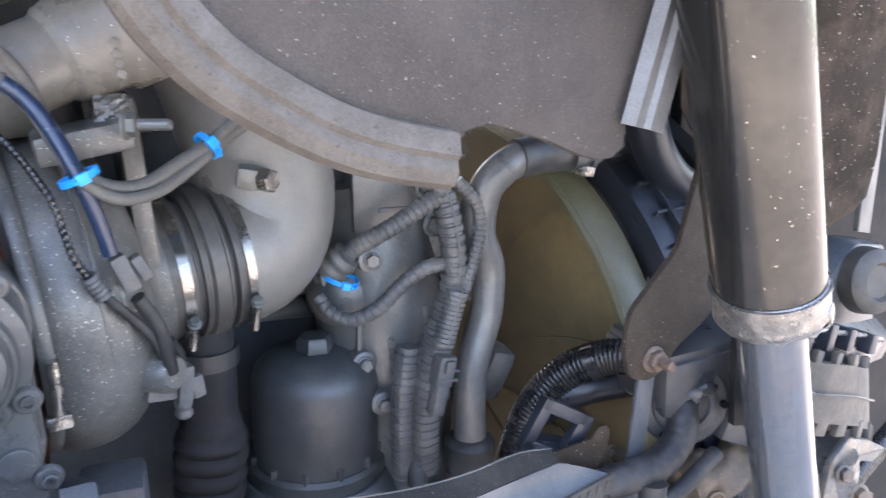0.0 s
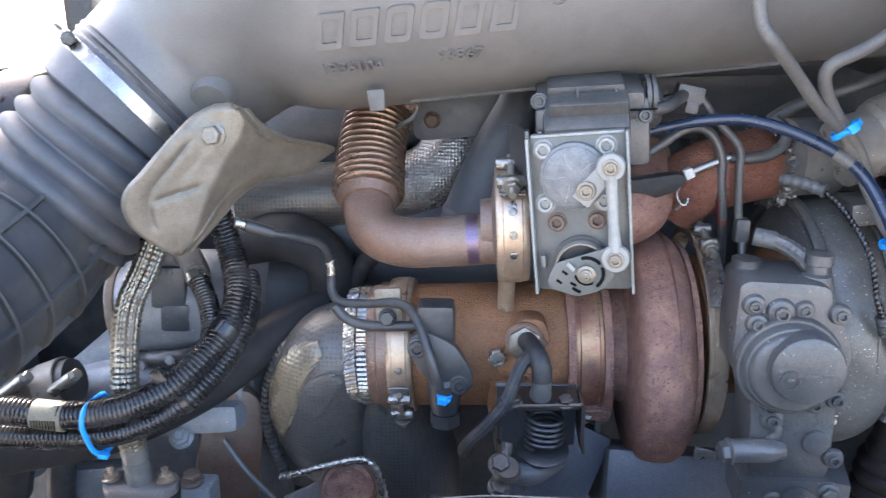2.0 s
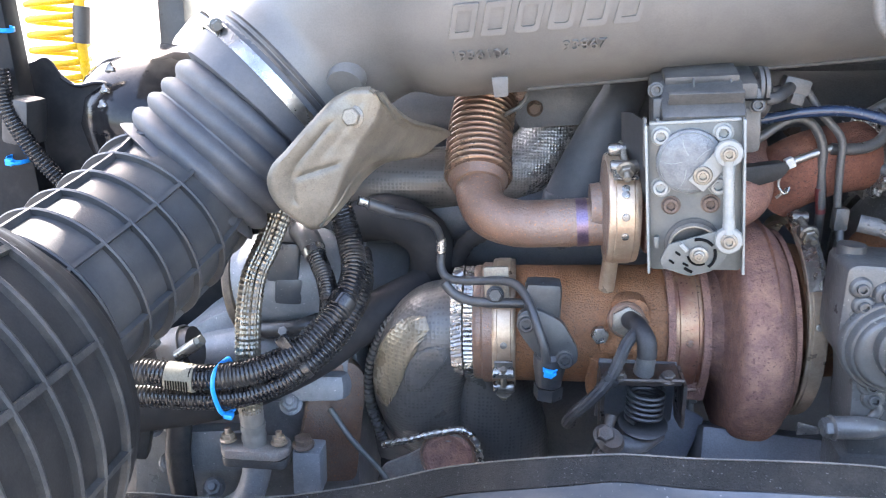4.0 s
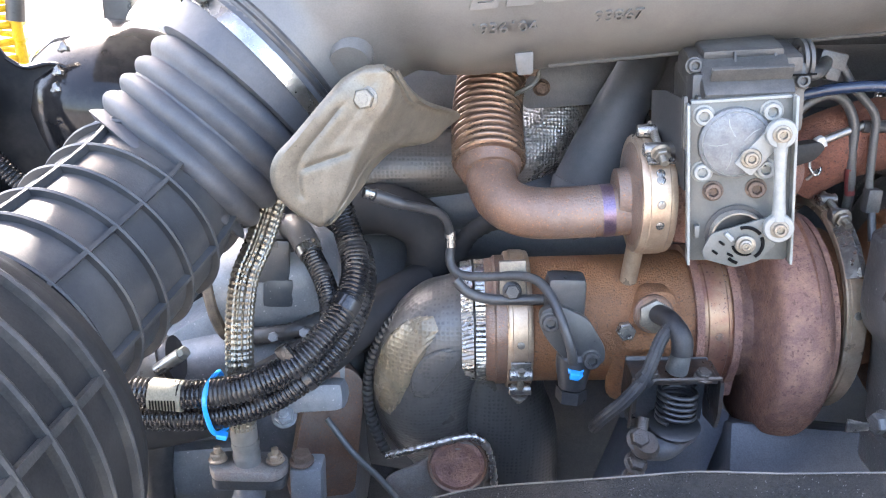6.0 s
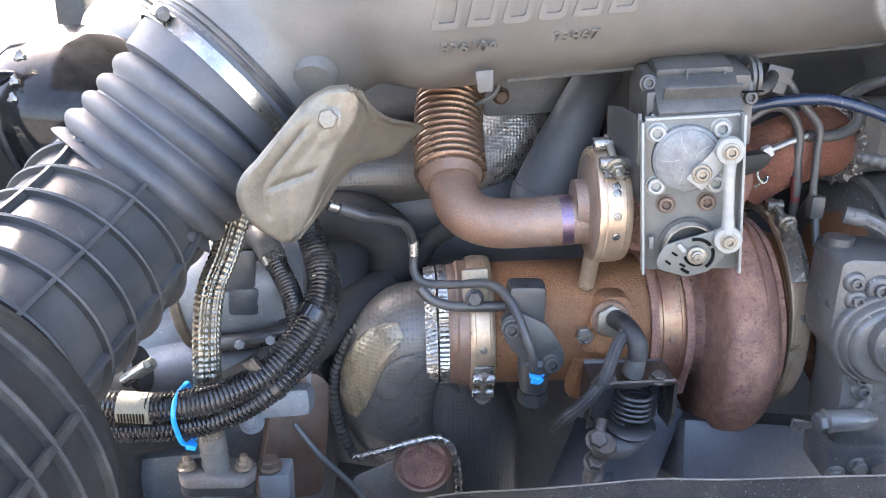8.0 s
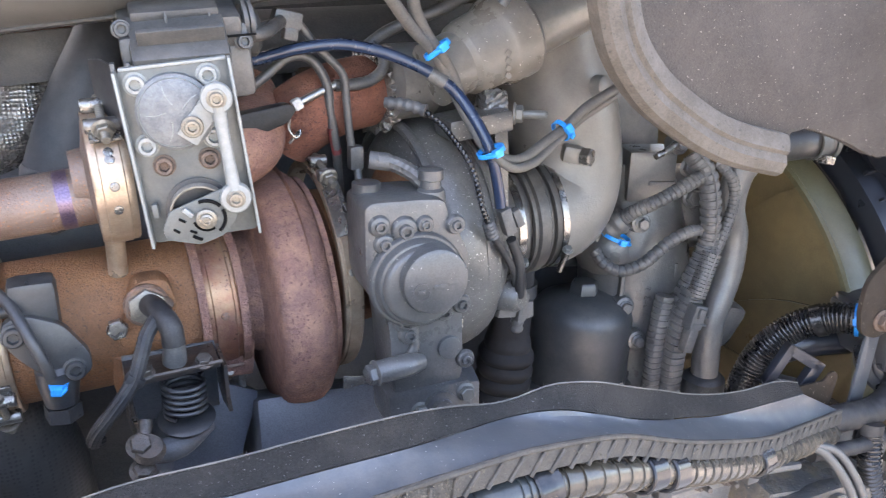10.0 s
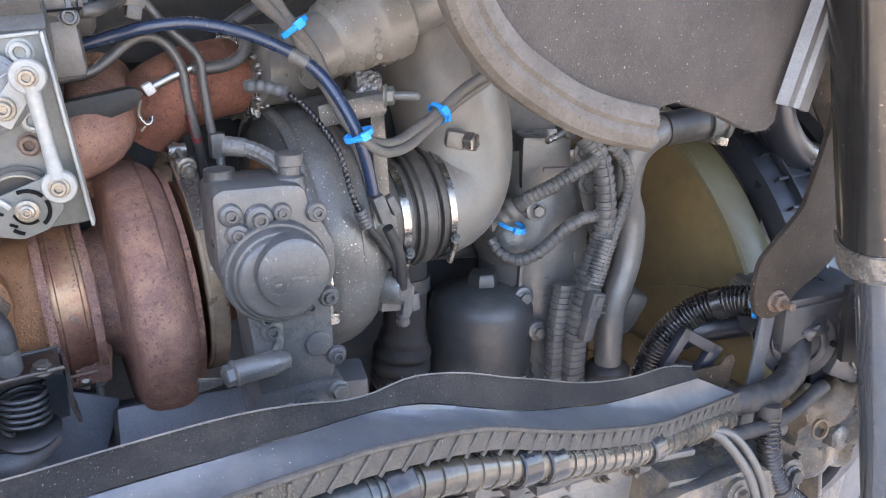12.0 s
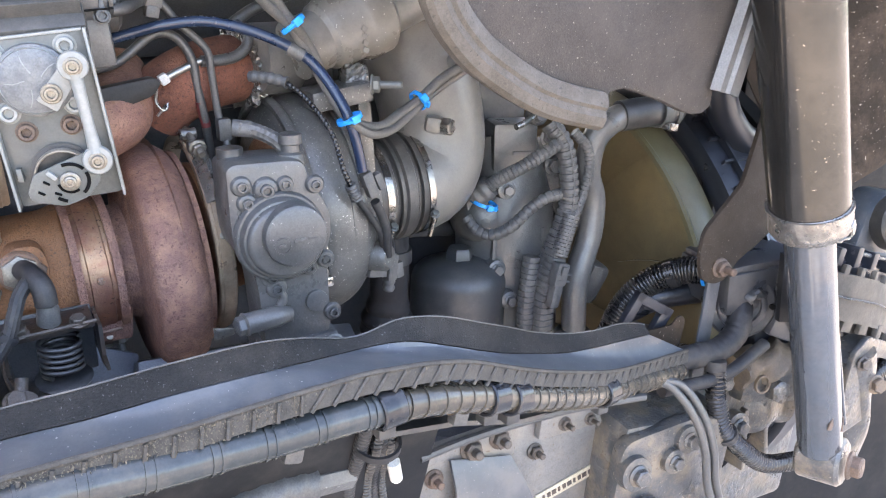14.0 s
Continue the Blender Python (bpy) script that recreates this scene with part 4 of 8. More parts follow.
part("stop_tab", block((0.004, 0.006, 0.010), Matrix.Translation(on_plate(-0.031, HV + 0.008, 0.005)) @ PM.to_3x3().to_4x4(), 0.0008), "zinc", valve)
part("hub", revolve([(0, 0.0072), (0.003, 0.0072), (0.0036, 0.0062), (0.0036, 0.0048), (0.006, 0.0045), (0.0066, 0.0036)], on_plate(HU, HV, 0.0162), PN, 28), "dull", valve)
socket_bolt(on_plate(HU, HV, 0.0215), PN, 0.0052, "dull", valve)
top, bot = on_plate(0.0245, 0.0395, 0.0195), on_plate(0.0250, -0.0305, 0.0195)
lever = part("lever", tube([top, bot], 0.0045, 14, 0.004, lambda s, t, a: (0.0042 + 0.0022 * abs(2 * s / t - 1) ** 3)), "zinc_light", valve, "pale zinc link lever")
for p in (top, bot):
    part("eye", revolve([(-0.0040, 0.0098), (-0.003, 0.0106), (0.003, 0.0106), (0.0040, 0.0098), (0.0040, 0.0062), (0.0028, 0.0058)], p, PN, 32), "zinc_light", lever)
    part("washer", revolve([(0.003, 0.0066), (0.0046, 0.0066), (0.0050, 0.0060)], p, PN, 24), "dull", valve)
    socket_bolt(p + PN * 0.0048, PN, 0.0080, "dull", valve)
# dark housing behind the plate
part("housing", block((0.088, 0.075, 0.055), pose(-0.146, 0.572, 1.580, 0, -5, -6), 0.006), "valve", valve)
part("housing_step", block((0.05, 0.03, 0.034), pose(-0.171, 0.532, 1.586, 0, -5, -6), 0.004), "valve", valve)
part("cylinder_cover", block((0.085, 0.052, 0.026), pose(-0.153, 0.556, 1.606, 14, -4, -4), 0.006), "valve", valve)
part("cover_plateau", block((0.060, 0.034, 0.008), pose(-0.158, 0.545, 1.619, 14, -4, -4), 0.003), "valve", valve)
part("drive_box", block((0.066, 0.046, 0.030), pose(-0.158, 0.526, 1.592, 38, -4, -6), 0.005), "valve", valve)
part("drive_rib", block((0.058, 0.004, 0.026), pose(-0.158, 0.512, 1.598, 38, -4, -6), 0.001), "valve", valve)
for x in (-0.1085, -0.104):
    part("groove_ring", ring([(-0.0015, 0.012), (-0.0015, 0.0165), (0.0015, 0.0165), (0.0015, 0.012)], (x, 0.548, 1.610), (1, 0, 0.08), 28), "valve", valve)
for x in (-0.165, -0.135):
    part("cover_rib", block((0.002, 0.034, 0.022), pose(x, 0.543, 1.606, 0, -5, 0), 0.0006), "valve", valve)
part("side_shield", sheet([[(-0.216, 0.560, 1.584), (-0.210, 0.540, 1.586), (-0.202, 0.522, 1.582)], [(-0.214, 0.560, 1.560), (-0.208, 0.542, 1.558), (-0.200, 0.518, 1.556)], [(-0.208, 0.558, 1.540), (-0.203, 0.540, 1.538), (-0.197, 0.516, 1.536)], [(-0.198, 0.550, 1.520), (-0.197, 0.535, 1.517), (-0.194, 0.518, 1.512)]], 0.002), "black", valve)
part("rear_body", block((0.055, 0.06, 0.09), pose(-0.165, 0.585, 1.50, 0, -4, 0), 0.01), "rust", valve)
part("end_cap", revolve([(0, 0.020), (0.010, 0.020), (0.014, 0.015)], (-0.106, 0.572, 1.600), (1, 0, 0.06), 28), "valve", valve)
part("motor", revolve([(0, 0.0225), (0.003, 0.0245), (0.058, 0.0245), (0.064, 0.0215), (0.066, 0.014)], (-0.160, 0.582, 1.602), (1, 0, 0.06), 36), "valve", valve)
part("feed_pipe", tube([(-0.138, 0.548, 1.597), (-0.112, 0.548, 1.598), (-0.092, 0.552, 1.600), (-0.080, 0.566, 1.604), (-0.070, 0.586, 1.606)], 0.0052, 14, 0.004), "valve", valve)
part("feed_collar", revolve([(0, 0.0085), (0.010, 0.0085), (0.012, 0.007)], (-0.140, 0.548, 1.597), (1, 0, 0.04), 20), "valve", valve)

for k in range(5):
    part("side_fin", block((0.003, 0.010, 0.040), pose(-0.203 + 0.010 * k, 0.512, 1.566, 0, -5, -6), 0.0008), "valve", valve)
part("parting_line", block((0.090, 0.002, 0.0016), pose(-0.148, 0.530, 1.598, 0, -5, -6), 0.0004), "ink", valve)
for x, z in ((-0.195, 1.606), (-0.112, 1.596)):
    socket_bolt((x, 0.530, z), (0, -1, 0.1), 0.009, "valve", valve)

# ---- turbocharger ----
turbo = thing("turbocharger", (-0.02, 0.63, 1.24), "rusty iron and grey alloy turbocharger on the engine side", "turbocharger")


def ax(x):
    return (x, TY, axis_z(x))


part("outlet_housing", revolve([(0, 0.050), (0.004, 0.058), (0.02, 0.060), (0.10, 0.0605), (0.175, 0.061), (0.185, 0.064), (0.195, 0.064)], ax(-0.345), AX, 64), "rust_orange", turbo, "orange-brown rusted outlet housing")
part("neck", revolve([(0, 0.058), (0.014, 0.054), (0.04, 0.054)], ax(-0.145), AX, 56), "rust", turbo)


def volute(an, a):
    # swells gently round the scroll, fullest below
    return 1.0 + 0.05 * max(0.0, a - 0.004) / 0.07 * math.cos(an - math.pi) + 0.012 * math.sin(an)


part("turbine_housing", revolve([(0.0000, 0.0540), (0.0115, 0.0550), (0.0191, 0.0580), (0.0220, 0.0660), (0.0228, 0.0850), (0.0237, 0.1000), (0.0258, 0.1065), (0.0295, 0.1105), (0.0358, 0.1125), (0.0457, 0.1135), (0.0562, 0.1130), (0.0624, 0.1110), (0.0691, 0.1060), (0.0720, 0.1010), (0.0737, 0.0930), (0.0745, 0.0800)], ax(-0.1215), AX, 96, volute), "rust", turbo, "purple-brown rusted turbine housing")
part("casting_seam", ring([(-0.0012, 0.109), (0.0, 0.1140), (0.0012, 0.109)], ax(-0.066), AX, 72), "rust", turbo)
part("scroll_rim", ring([(-0.003, 0.086), (-0.003, 0.0985), (0.002, 0.0985), (0.002, 0.086)], ax(-0.046), AX, 72), "rust", turbo)
part("inlet_neck", tube([(-0.180, 0.600, 1.488), (-0.145, 0.592, 1.493), (-0.114, 0.590, 1.500), (-0.096, 0.603, 1.508), (-0.088, 0.640, 1.520), (-0.080, 0.68, 1.535)], 0.030, 32, 0.004, lambda s, t, a: 0.0285 - 0.004 * max(0.0, s / t - 0.5)), "rust", turbo, "brown rusted inlet neck")
part("neck_foot", tube([(-0.100, 0.660, 1.440), (-0.095, 0.665, 1.475), (-0.085, 0.68, 1.510)], 0.026, 24, 0.006), "rust", turbo)
part("bearing_housing", revolve([(0, 0.085), (0.014, 0.083), (0.020, 0.070), (0.026, 0.052), (0.055, 0.05), (0.072, 0.07), (0.088, 0.10)], ax(-0.036), AX, 56), "rust_orange", turbo)
part("compressor_housing", revolve([(0, 0.098), (0.004, 0.108), (0.010, 0.1145), (0.018, 0.1185), (0.028, 0.1208), (0.038, 0.1212), (0.048, 0.1200), (0.058, 0.1168), (0.066, 0.1125), (0.073, 0.1065), (0.079, 0.0985), (0.084, 0.0885), (0.088, 0.076), (0.091, 0.068), (0.098, 0.063), (0.118, 0.060)], (0.052, 0.648, 1.388), AX, 96, lambda an, a: 1.0 + 0.035 * math.cos(an - 2.7)), "alloy", turbo, "dusty grey cast alloy compressor housing speckled white")
part("diffuser_flange", block((0.062, 0.05, 0.020), pose(0.108, 0.585, 1.513, 0, -8, -6), 0.004), "alloy", turbo)
part("outlet_flange", block((0.016, 0.09, 0.13), pose(0.148, 0.63, 1.475, 0, -3, -8), 0.006), "alloy", turbo)
part("boss", revolve([(0, 0.016), (0.025, 0.015), (0.03, 0.011)], (0.125, 0.56, 1.345), (0.5, -0.8, 0.1), 24), "alloy", turbo)
bolt((0.128, 0.545, 1.526), (0.9, -0.6, 0.0), 0.014, "zinc", turbo, True, "", 0.022)
for dx, r in ((0.046, 0.1212), (0.060, 0.1165)):
    part("casting_ridge", ring([(-0.002, r - 0.004), (-0.0012, r + 0.0014), (0.0012, r + 0.0014), (0.002, r - 0.004)], (0.052 + dx, 0.648, 1.388 + 0.04 * dx), AX, 72), "alloy", turbo)
tcl = band_clamp("turbine_clamp", ax(-0.136), AX, 0.0635, 0.030, "tclamp", "heat-blued and rusty bronze clamp round the turbine outlet", 152, (84,), "rust_pipe")
vb = band_clamp("compressor_clamp", (-0.030, 0.634, 1.376), AX, 0.0980, 0.017, "straw", "straw-coloured steel V-clamp with T-bolt beside the turbine housing", 16, (76,), "collar")
part("backing_strap", tube([on_ring((-0.030, 0.634, 1.376), AX, 0.1022, g)[0] for g in range(30, 60, 4)], 0.0065, 10, 0.004, lambda s, t, a: 0.003 + 0.006 * abs(math.cos(a))), "collar", vb)
part("v_band_bolt", tube([(0.060, 0.520, 1.345), (0.061, 0.519, 1.365), (0.061, 0.519, 1.385)], 0.0045, 12, 0.003, lambda s, t, a: 0.0045 if int(s / 0.002) % 2 else 0.0038), "vband", turbo)
part("v_band_lug", block((0.016, 0.008, 0.010), pose(0.060, 0.520, 1.342, 0, 0, 0), 0.002), "vband", turbo)
part("v_band", ring([(-0.005, 0.112), (-0.005, 0.1175), (-0.002, 0.1195), (0.002, 0.1195), (0.005, 0.1175), (0.005, 0.112)], (0.059, 0.646, 1.389), AX, 72), "alloy", turbo)
part("lower_lug", block((0.030, 0.030, 0.034), pose(-0.126, 0.590, 1.318, 0, 6, 0), 0.005), "rust", tcl)
bolt((-0.124, 0.586, 1.302), (0.05, -0.2, -1), 0.012, "zinc", tcl, True, "", 0.012)
for k in (-1, 1):
    part("rim", ring([(-0.0035, 0.060), (-0.0035, 0.0695), (0.0035, 0.0695), (0.0035, 0.060)], ax(-0.136 + 0.0165 * k), AX, 64), "rust", tcl)
# ports on the outlet housing
part("port_pad", plate(rounded([(-0.028, -0.030), (0.016, -0.030), (0.022, 0.006), (0.016, 0.026), (-0.010, 0.026)], 0.012), 0.03, pose(-0.196, 0.560, 1.384, -4, 0, 0), 0.004), "rust_orange", turbo)
part("port_ring", ring([(0, 0.009), (0.006, 0.009), (0.006, 0.0155), (0.004, 0.0175), (0, 0.0175)], (-0.198, 0.560, 1.390), (0, -1, 0.1), 32), "rust_pipe", turbo)
part("port_nut", revolve([(0, 0.0150), (0.009, 0.0150), (0.010, 0.0130), (0.010, 0.006)], (-0.198, 0.558, 1.390), (0, -1, 0.1), 6), "dull", turbo)
bolt((-0.222, 0.556, 1.3755), (0, -1, 0.1), 0.0145, "collar", turbo, False)
bolt((-0.185, 0.562, 1.388), (0, -1, 0.1), 0.014, "rustbolt", turbo, False)
for x in (-0.217, -0.17):
    part("cast_rib", tube([(x, 0.575, 1.345), (x, 0.583, 1.31), (x + 0.004, 0.60, 1.295)], 0.012, 14, 0.006), "rust_orange", turbo)

# ---- downpipe with its lagging ----
down = thing("exhaust_downpipe", (-0.40, 0.63, 1.19), "embossed foil lagged exhaust elbow in gold and grey", "exhaust elbow")
ELB = [(-0.347, TY, axis_z(-0.347)), (-0.360, 0.628, 1.348), (-0.382, 0.630, 1.335), (-0.397, 0.635, 1.308), (-0.401, 0.643, 1.272), (-0.392, 0.662, 1.232), (-0.372, 0.69, 1.19), (-0.35, 0.71, 1.13)]
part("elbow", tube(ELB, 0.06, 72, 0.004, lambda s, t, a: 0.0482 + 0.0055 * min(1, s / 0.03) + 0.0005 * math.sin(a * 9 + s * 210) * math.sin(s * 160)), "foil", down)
# this panel takes a gold tone, apart from the grey elbow
part("pressed_panel", pressed(ELB, 0.0555, (-0.436, 0.585, 1.318), 0.040, 24, 0.0022), "foil_gold", down, "gold-toned pressed panel")
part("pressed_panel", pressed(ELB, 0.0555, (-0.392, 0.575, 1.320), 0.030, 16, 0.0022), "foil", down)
part("seam", tube([(-0.368, 0.618, 1.392), (-0.404, 0.620, 1.377), (-0.436, 0.622, 1.345), (-0.4535, 0.624, 1.304), (-0.4565, 0.625, 1.258), (-0.447, 0.625, 1.221), (-0.437, 0.625, 1.199)], 0.005, 10, 0.0012, lambda s, t, a: 0.0058 if int(s / 0.0030) % 2 else 0.0034), "foil", down)
part("crimped_end", tube([(-0.365, TY, axis_z(-0.367)), (-0.354, TY, axis_z(-0.355))], 0.0560, 360, 0.002, lambda s, t, a: 0.0556 + 0.002 * s / t + 0.0008 * math.sin(a * 83 + s * 500) + 0.0006 * math.sin(a * 29)), "crimp", down, "bright crimped foil edge")
part("gathered_ring", tube([(-0.352, TY, axis_z(-0.352)), (-0.343, TY, axis_z(-0.343))], 0.0575, 360, 0.002, lambda s, t, a: 0.0585 + 0.0007 * math.sin(a * 72)), "crimp", down)
part("collar", revolve([(0, 0.056), (0.004, 0.0595), (0.010, 0.0600), (0.012, 0.0625), (0.03, 0.0625)], ax(-0.345), AX, 56), "rust_pipe", down)
part("lower_pipe", tube([(-0.335, 0.665, 1.30), (-0.325, 0.660, 1.25), (-0.310, 0.665, 1.20), (-0.305, 0.675, 1.08)], 0.052, 48, 0.004, lambda s, t, a: 0.052 + 0.0005 * math.sin(a * 44)), "foil", down)
part("bracket", plate(rounded([(-0.070, -0.022), (-0.03, 0.000), (0.0, 0.026), (0.026, 0.030), (0.034, 0.004), (0.030, -0.06), (-0.05, -0.06)], 0.014), 0.004, pose(-0.372, 0.588, 1.214, 8, 0, 0), 0.001), "paleplate", down)
part("bracket_bush", revolve([(0, 0.026), (0.005, 0.026), (0.0065, 0.022), (0.004, 0.017), (0.003, 0.012), (0.0045, 0.006), (0.0045, 0.001)], (-0.366, 0.587, 1.216), (0, -1, 0.14), 40), "rust", down)
part("bush_rim", ring([(0, 0.027), (0.004, 0.030), (0.007, 0.028), (0.004, 0.0255)], (-0.366, 0.587, 1.216), (0, -1, 0.14), 40), "rust_pipe", down)
part("crimp", tube([(-0.436, 0.590, 1.221), (-0.407, 0.584, 1.233), (-0.372, 0.584, 1.244), (-0.349, 0.584, 1.247), (-0.336, 0.584, 1.232), (-0.330, 0.585, 1.200), (-0.329, 0.588, 1.172)], 0.004, 10, 0.0012, lambda s, t, a: 0.0042 if int(s / 0.0036) % 2 else 0.0036), "crimp", down, "bright crimped foil edge")
band_clamp("downpipe_clamp", ax(-0.312), AX, 0.0635, 0.023, "straw", "broad pale steel clamp band round the exhaust outlet", 122, (88,), "collar")

# ---- foil pipe and hoses behind the valve ----
lag = thing("lagged_pipe", (-0.35, 0.72, 1.45), "bright dimpled foil lagging on a pipe behind the bellows", "pipe lagging")
part("lagging", tube([(-0.50, 0.73, 1.47), (-0.43, 0.735, 1.478), (-0.36, 0.74, 1.484), (-0.335, 0.742, 1.488)], 0.036, 32, 0.006), "foil", lag)
part("bright_lagging", tube([(-0.350, 0.741, 1.486), (-0.32, 0.742, 1.490), (-0.292, 0.745, 1.502), (-0.272, 0.75, 1.524), (-0.268, 0.765, 1.55)], 0.0365, 32, 0.005), "foil_bright", lag)
part("under_pipe", tube([(-0.52, 0.76, 1.43), (-0.40, 0.75, 1.437), (-0.30, 0.75, 1.45), (-0.18, 0.76, 1.45)], 0.035, 24, 0.015), "dark", lag)
boot = thing("rubber_boot", (-0.245, 0.66, 1.49), "black tapered rubber boot under the intake duct", "rubber boot")
part("boot", tube([(-0.243, 0.675, 1.475), (-0.234, 0.670, 1.508), (-0.219, 0.670, 1.550), (-0.201, 0.680, 1.589), (-0.193, 0.690, 1.606)], 0.025, 32, 0.005, lambda s, t, a: 0.0345 - 0.0125 * min(1.0, s / 0.115)), "rubber", boot)
part("cuff", revolve([(0, 0.033), (0.002, 0.0355), (0.016, 0.0362), (0.019, 0.0345)], (-0.2455, 0.674, 1.462), (0.22, 0, 1), 32), "rubber", boot)

# ---- steel pipes and hoses above the turbocharger ----
def line(name, pts, r, material, label, category="pipe", segs=12, group="", part_name="run"):
    th = thing(name, pts[len(pts) // 2], label, category, group)
    part(part_name, tube(pts, r, segs, 0.005), material, th)
    return th


p = line("coolant_pipe", [(-0.115, 0.590, 1.594), (-0.085, 0.597, 1.601), (-0.064, 0.60, 1.606), (-0.052, 0.60, 1.604), (-0.036, 0.60, 1.584), (-0.014, 0.60, 1.561), (-0.011, 0.60, 1.538), (-0.008, 0.60, 1.501), (-0.004, 0.598, 1.483), (-0.004, 0.585, 1.452)], 0.0036, "pipe_grey", "grey painted steel pipe bent down to the actuator", group="thin steel pipes")
part("junction", block((0.024, 0.016, 0.015), pose(-0.062, 0.597, 1.607, 0, 12, 0), 0.003), "pipe_grey", p)
part("junction_lug", block((0.012, 0.014, 0.012), pose(-0.060, 0.596, 1.596, 0, 12, 0), 0.003), "pipe_grey", p)
part("sleeve", block((0.013, 0.013, 0.022), pose(-0.0045, 0.598, 1.486), 0.003), "pipe_grey", p)
p = line("oil_pipe", [(-0.145, 0.60, 1.548), (-0.118, 0.605, 1.547), (-0.096, 0.61, 1.550), (-0.082, 0.61, 1.558), (-0.062, 0.61, 1.573), (-0.048, 0.61, 1.576), (-0.035, 0.61, 1.569), (-0.025, 0.61, 1.550), (-0.023, 0.61, 1.526), (-0.018, 0.612, 1.495), (-0.014, 0.62, 1.472), (-0.010, 0.63, 1.445)], 0.0043, "pipe_grey", "grey painted steel pipe with a red paint mark", group="thin steel pipes")
part("paint_mark", tube([(-0.0215, 0.6110, 1.512), (-0.0165, 0.6135, 1.487)], 0.0046, 12, 0.005), "redmark", p)
p = line("sensor_pipe", [(-0.017, 0.612, 1.549), (0.0, 0.612, 1.549), (0.018, 0.614, 1.552), (0.030, 0.616, 1.561), (0.032, 0.620, 1.573), (0.022, 0.625, 1.582)], 0.0054, "pipe_grey", "grey sensor pipe with bright tip beside the manifold", group="thin steel pipes")
part("tip", tube([(-0.050, 0.610, 1.536), (-0.034, 0.611, 1.543), (-0.015, 0.612, 1.550)], 0.0036, 12, 0.005), "steel", p)
part("nut", block((0.0085, 0.009, 0.010), pose(-0.053, 0.609, 1.535, 0, -28, 0), 0.002), "white", p)
line("vent_pipe", [(0.02, 0.63, 1.580), (0.035, 0.63, 1.590), (0.05, 0.63, 1.597), (0.09, 0.62, 1.613), (0.13, 0.62, 1.632)], 0.0058, "pipe_grey", "grey steel pipe rising beside the blue hose", group="thin steel pipes")
cone = thing("heat_deflector", (-0.09, 0.56, 1.53), "dark tapered metal deflector beside the zinc plate", "heat deflector")
part("sheet", plate(rounded([(-0.055, -0.016), (0.016, -0.006), (0.026, 0.004), (0.020, 0.010), (-0.055, 0.012)], 0.005), 0.016, pose(-0.086, 0.575, 1.528, 0, -10, 4), 0.003), "drum", cone)
part("spring_clip", tube([(-0.062, 0.60, 1.528), (-0.064, 0.598, 1.516), (-0.058, 0.596, 1.508), (-0.054, 0.598, 1.514), (-0.064, 0.60, 1.503)], 0.0014, 8, 0.003), "collar", cone)
elb2 = thing("exhaust_elbow", (0.0, 0.65, 1.50), "red rusted cast exhaust elbow with torn foil lagging", "exhaust elbow")
part("casting", tube([(-0.055, 0.655, 1.50), (-0.04, 0.645, 1.517), (-0.015, 0.642, 1.530), (0.02, 0.655, 1.535), (0.055, 0.67, 1.535)], 0.034, 28, 0.006), "rust_red", elb2)
part("foil_frill", tube([(0.028, 0.655, 1.535), (0.042, 0.66, 1.536)], 0.04, 72, 0.003, lambda s, t, a: 0.038 + 0.0035 * math.sin(a * 17 + s * 500) + 0.002 * math.sin(a * 29)), "foil_bright", elb2)
part("foil_cuff", tube([(0.040, 0.64, 1.545), (0.060, 0.645, 1.545), (0.085, 0.65, 1.545)], 0.036, 28, 0.006), "clear", elb2)

blue = thing("blue_hose", (0.05, 0.54, 1.45), "navy blue plastic air hose arching over the turbocharger", "hose")
BH = [(-0.13, 0.61, 1.560), (-0.100, 0.605, 1.571), (-0.075, 0.600, 1.578), (-0.052, 0.592, 1.584), (-0.021, 0.585, 1.587), (0.008, 0.575, 1.582), (0.033, 0.563, 1.573), (0.058, 0.553, 1.559), (0.075, 0.545, 1.542), (0.086, 0.527, 1.517), (0.092, 0.519, 1.497), (0.099, 0.519, 1.472), (0.104, 0.52, 1.448)]
part("hose", tube(BH, 0.0051, 16, 0.005), "bluehose", blue)
part("sleeve", tube([(0.050, 0.5565, 1.5635), (0.062, 0.5515, 1.5555)], 0.0068, 14, 0.004), "greycable", blue)
part("plug", block((0.011, 0.011, 0.026), pose(0.111, 0.52, 1.434, 0, -20, 0), 0.002), "greyconduit", blue)
part("plug", block((0.008, 0.010, 0.018), pose(0.122, 0.521, 1.436, 0, -25, 0), 0.002), "greyconduit", blue)
part("tail", tube([(0.118, 0.522, 1.415), (0.132, 0.528, 1.386), (0.138, 0.535, 1.35)], 0.005, 10, 0.005), "cable", blue)

gp = thing("bracket_pipe", (0.09, 0.5, 1.6), "grey painted pipe stub with clip beside the harness", "pipe")
part("pipe", tube([(0.120, 0.50, 1.705), (0.108, 0.50, 1.678), (0.086, 0.50, 1.664), (0.070, 0.502, 1.650), (0.062, 0.51, 1.636)], 0.0062, 14, 0.004), "pipe_grey", gp)
part("clip", block((0.018, 0.014, 0.014), pose(0.118, 0.50, 1.656, 0, -25, 0), 0.003), "greyconduit", gp)
part("stem", tube([(0.118, 0.50, 1.656), (0.100, 0.505, 1.636), (0.092, 0.51, 1.622)], 0.0045, 10, 0.004), "pipe_grey", gp)
bolt((0.120, 0.492, 1.660), (0, -1, 0.2), 0.010, "collar", gp)

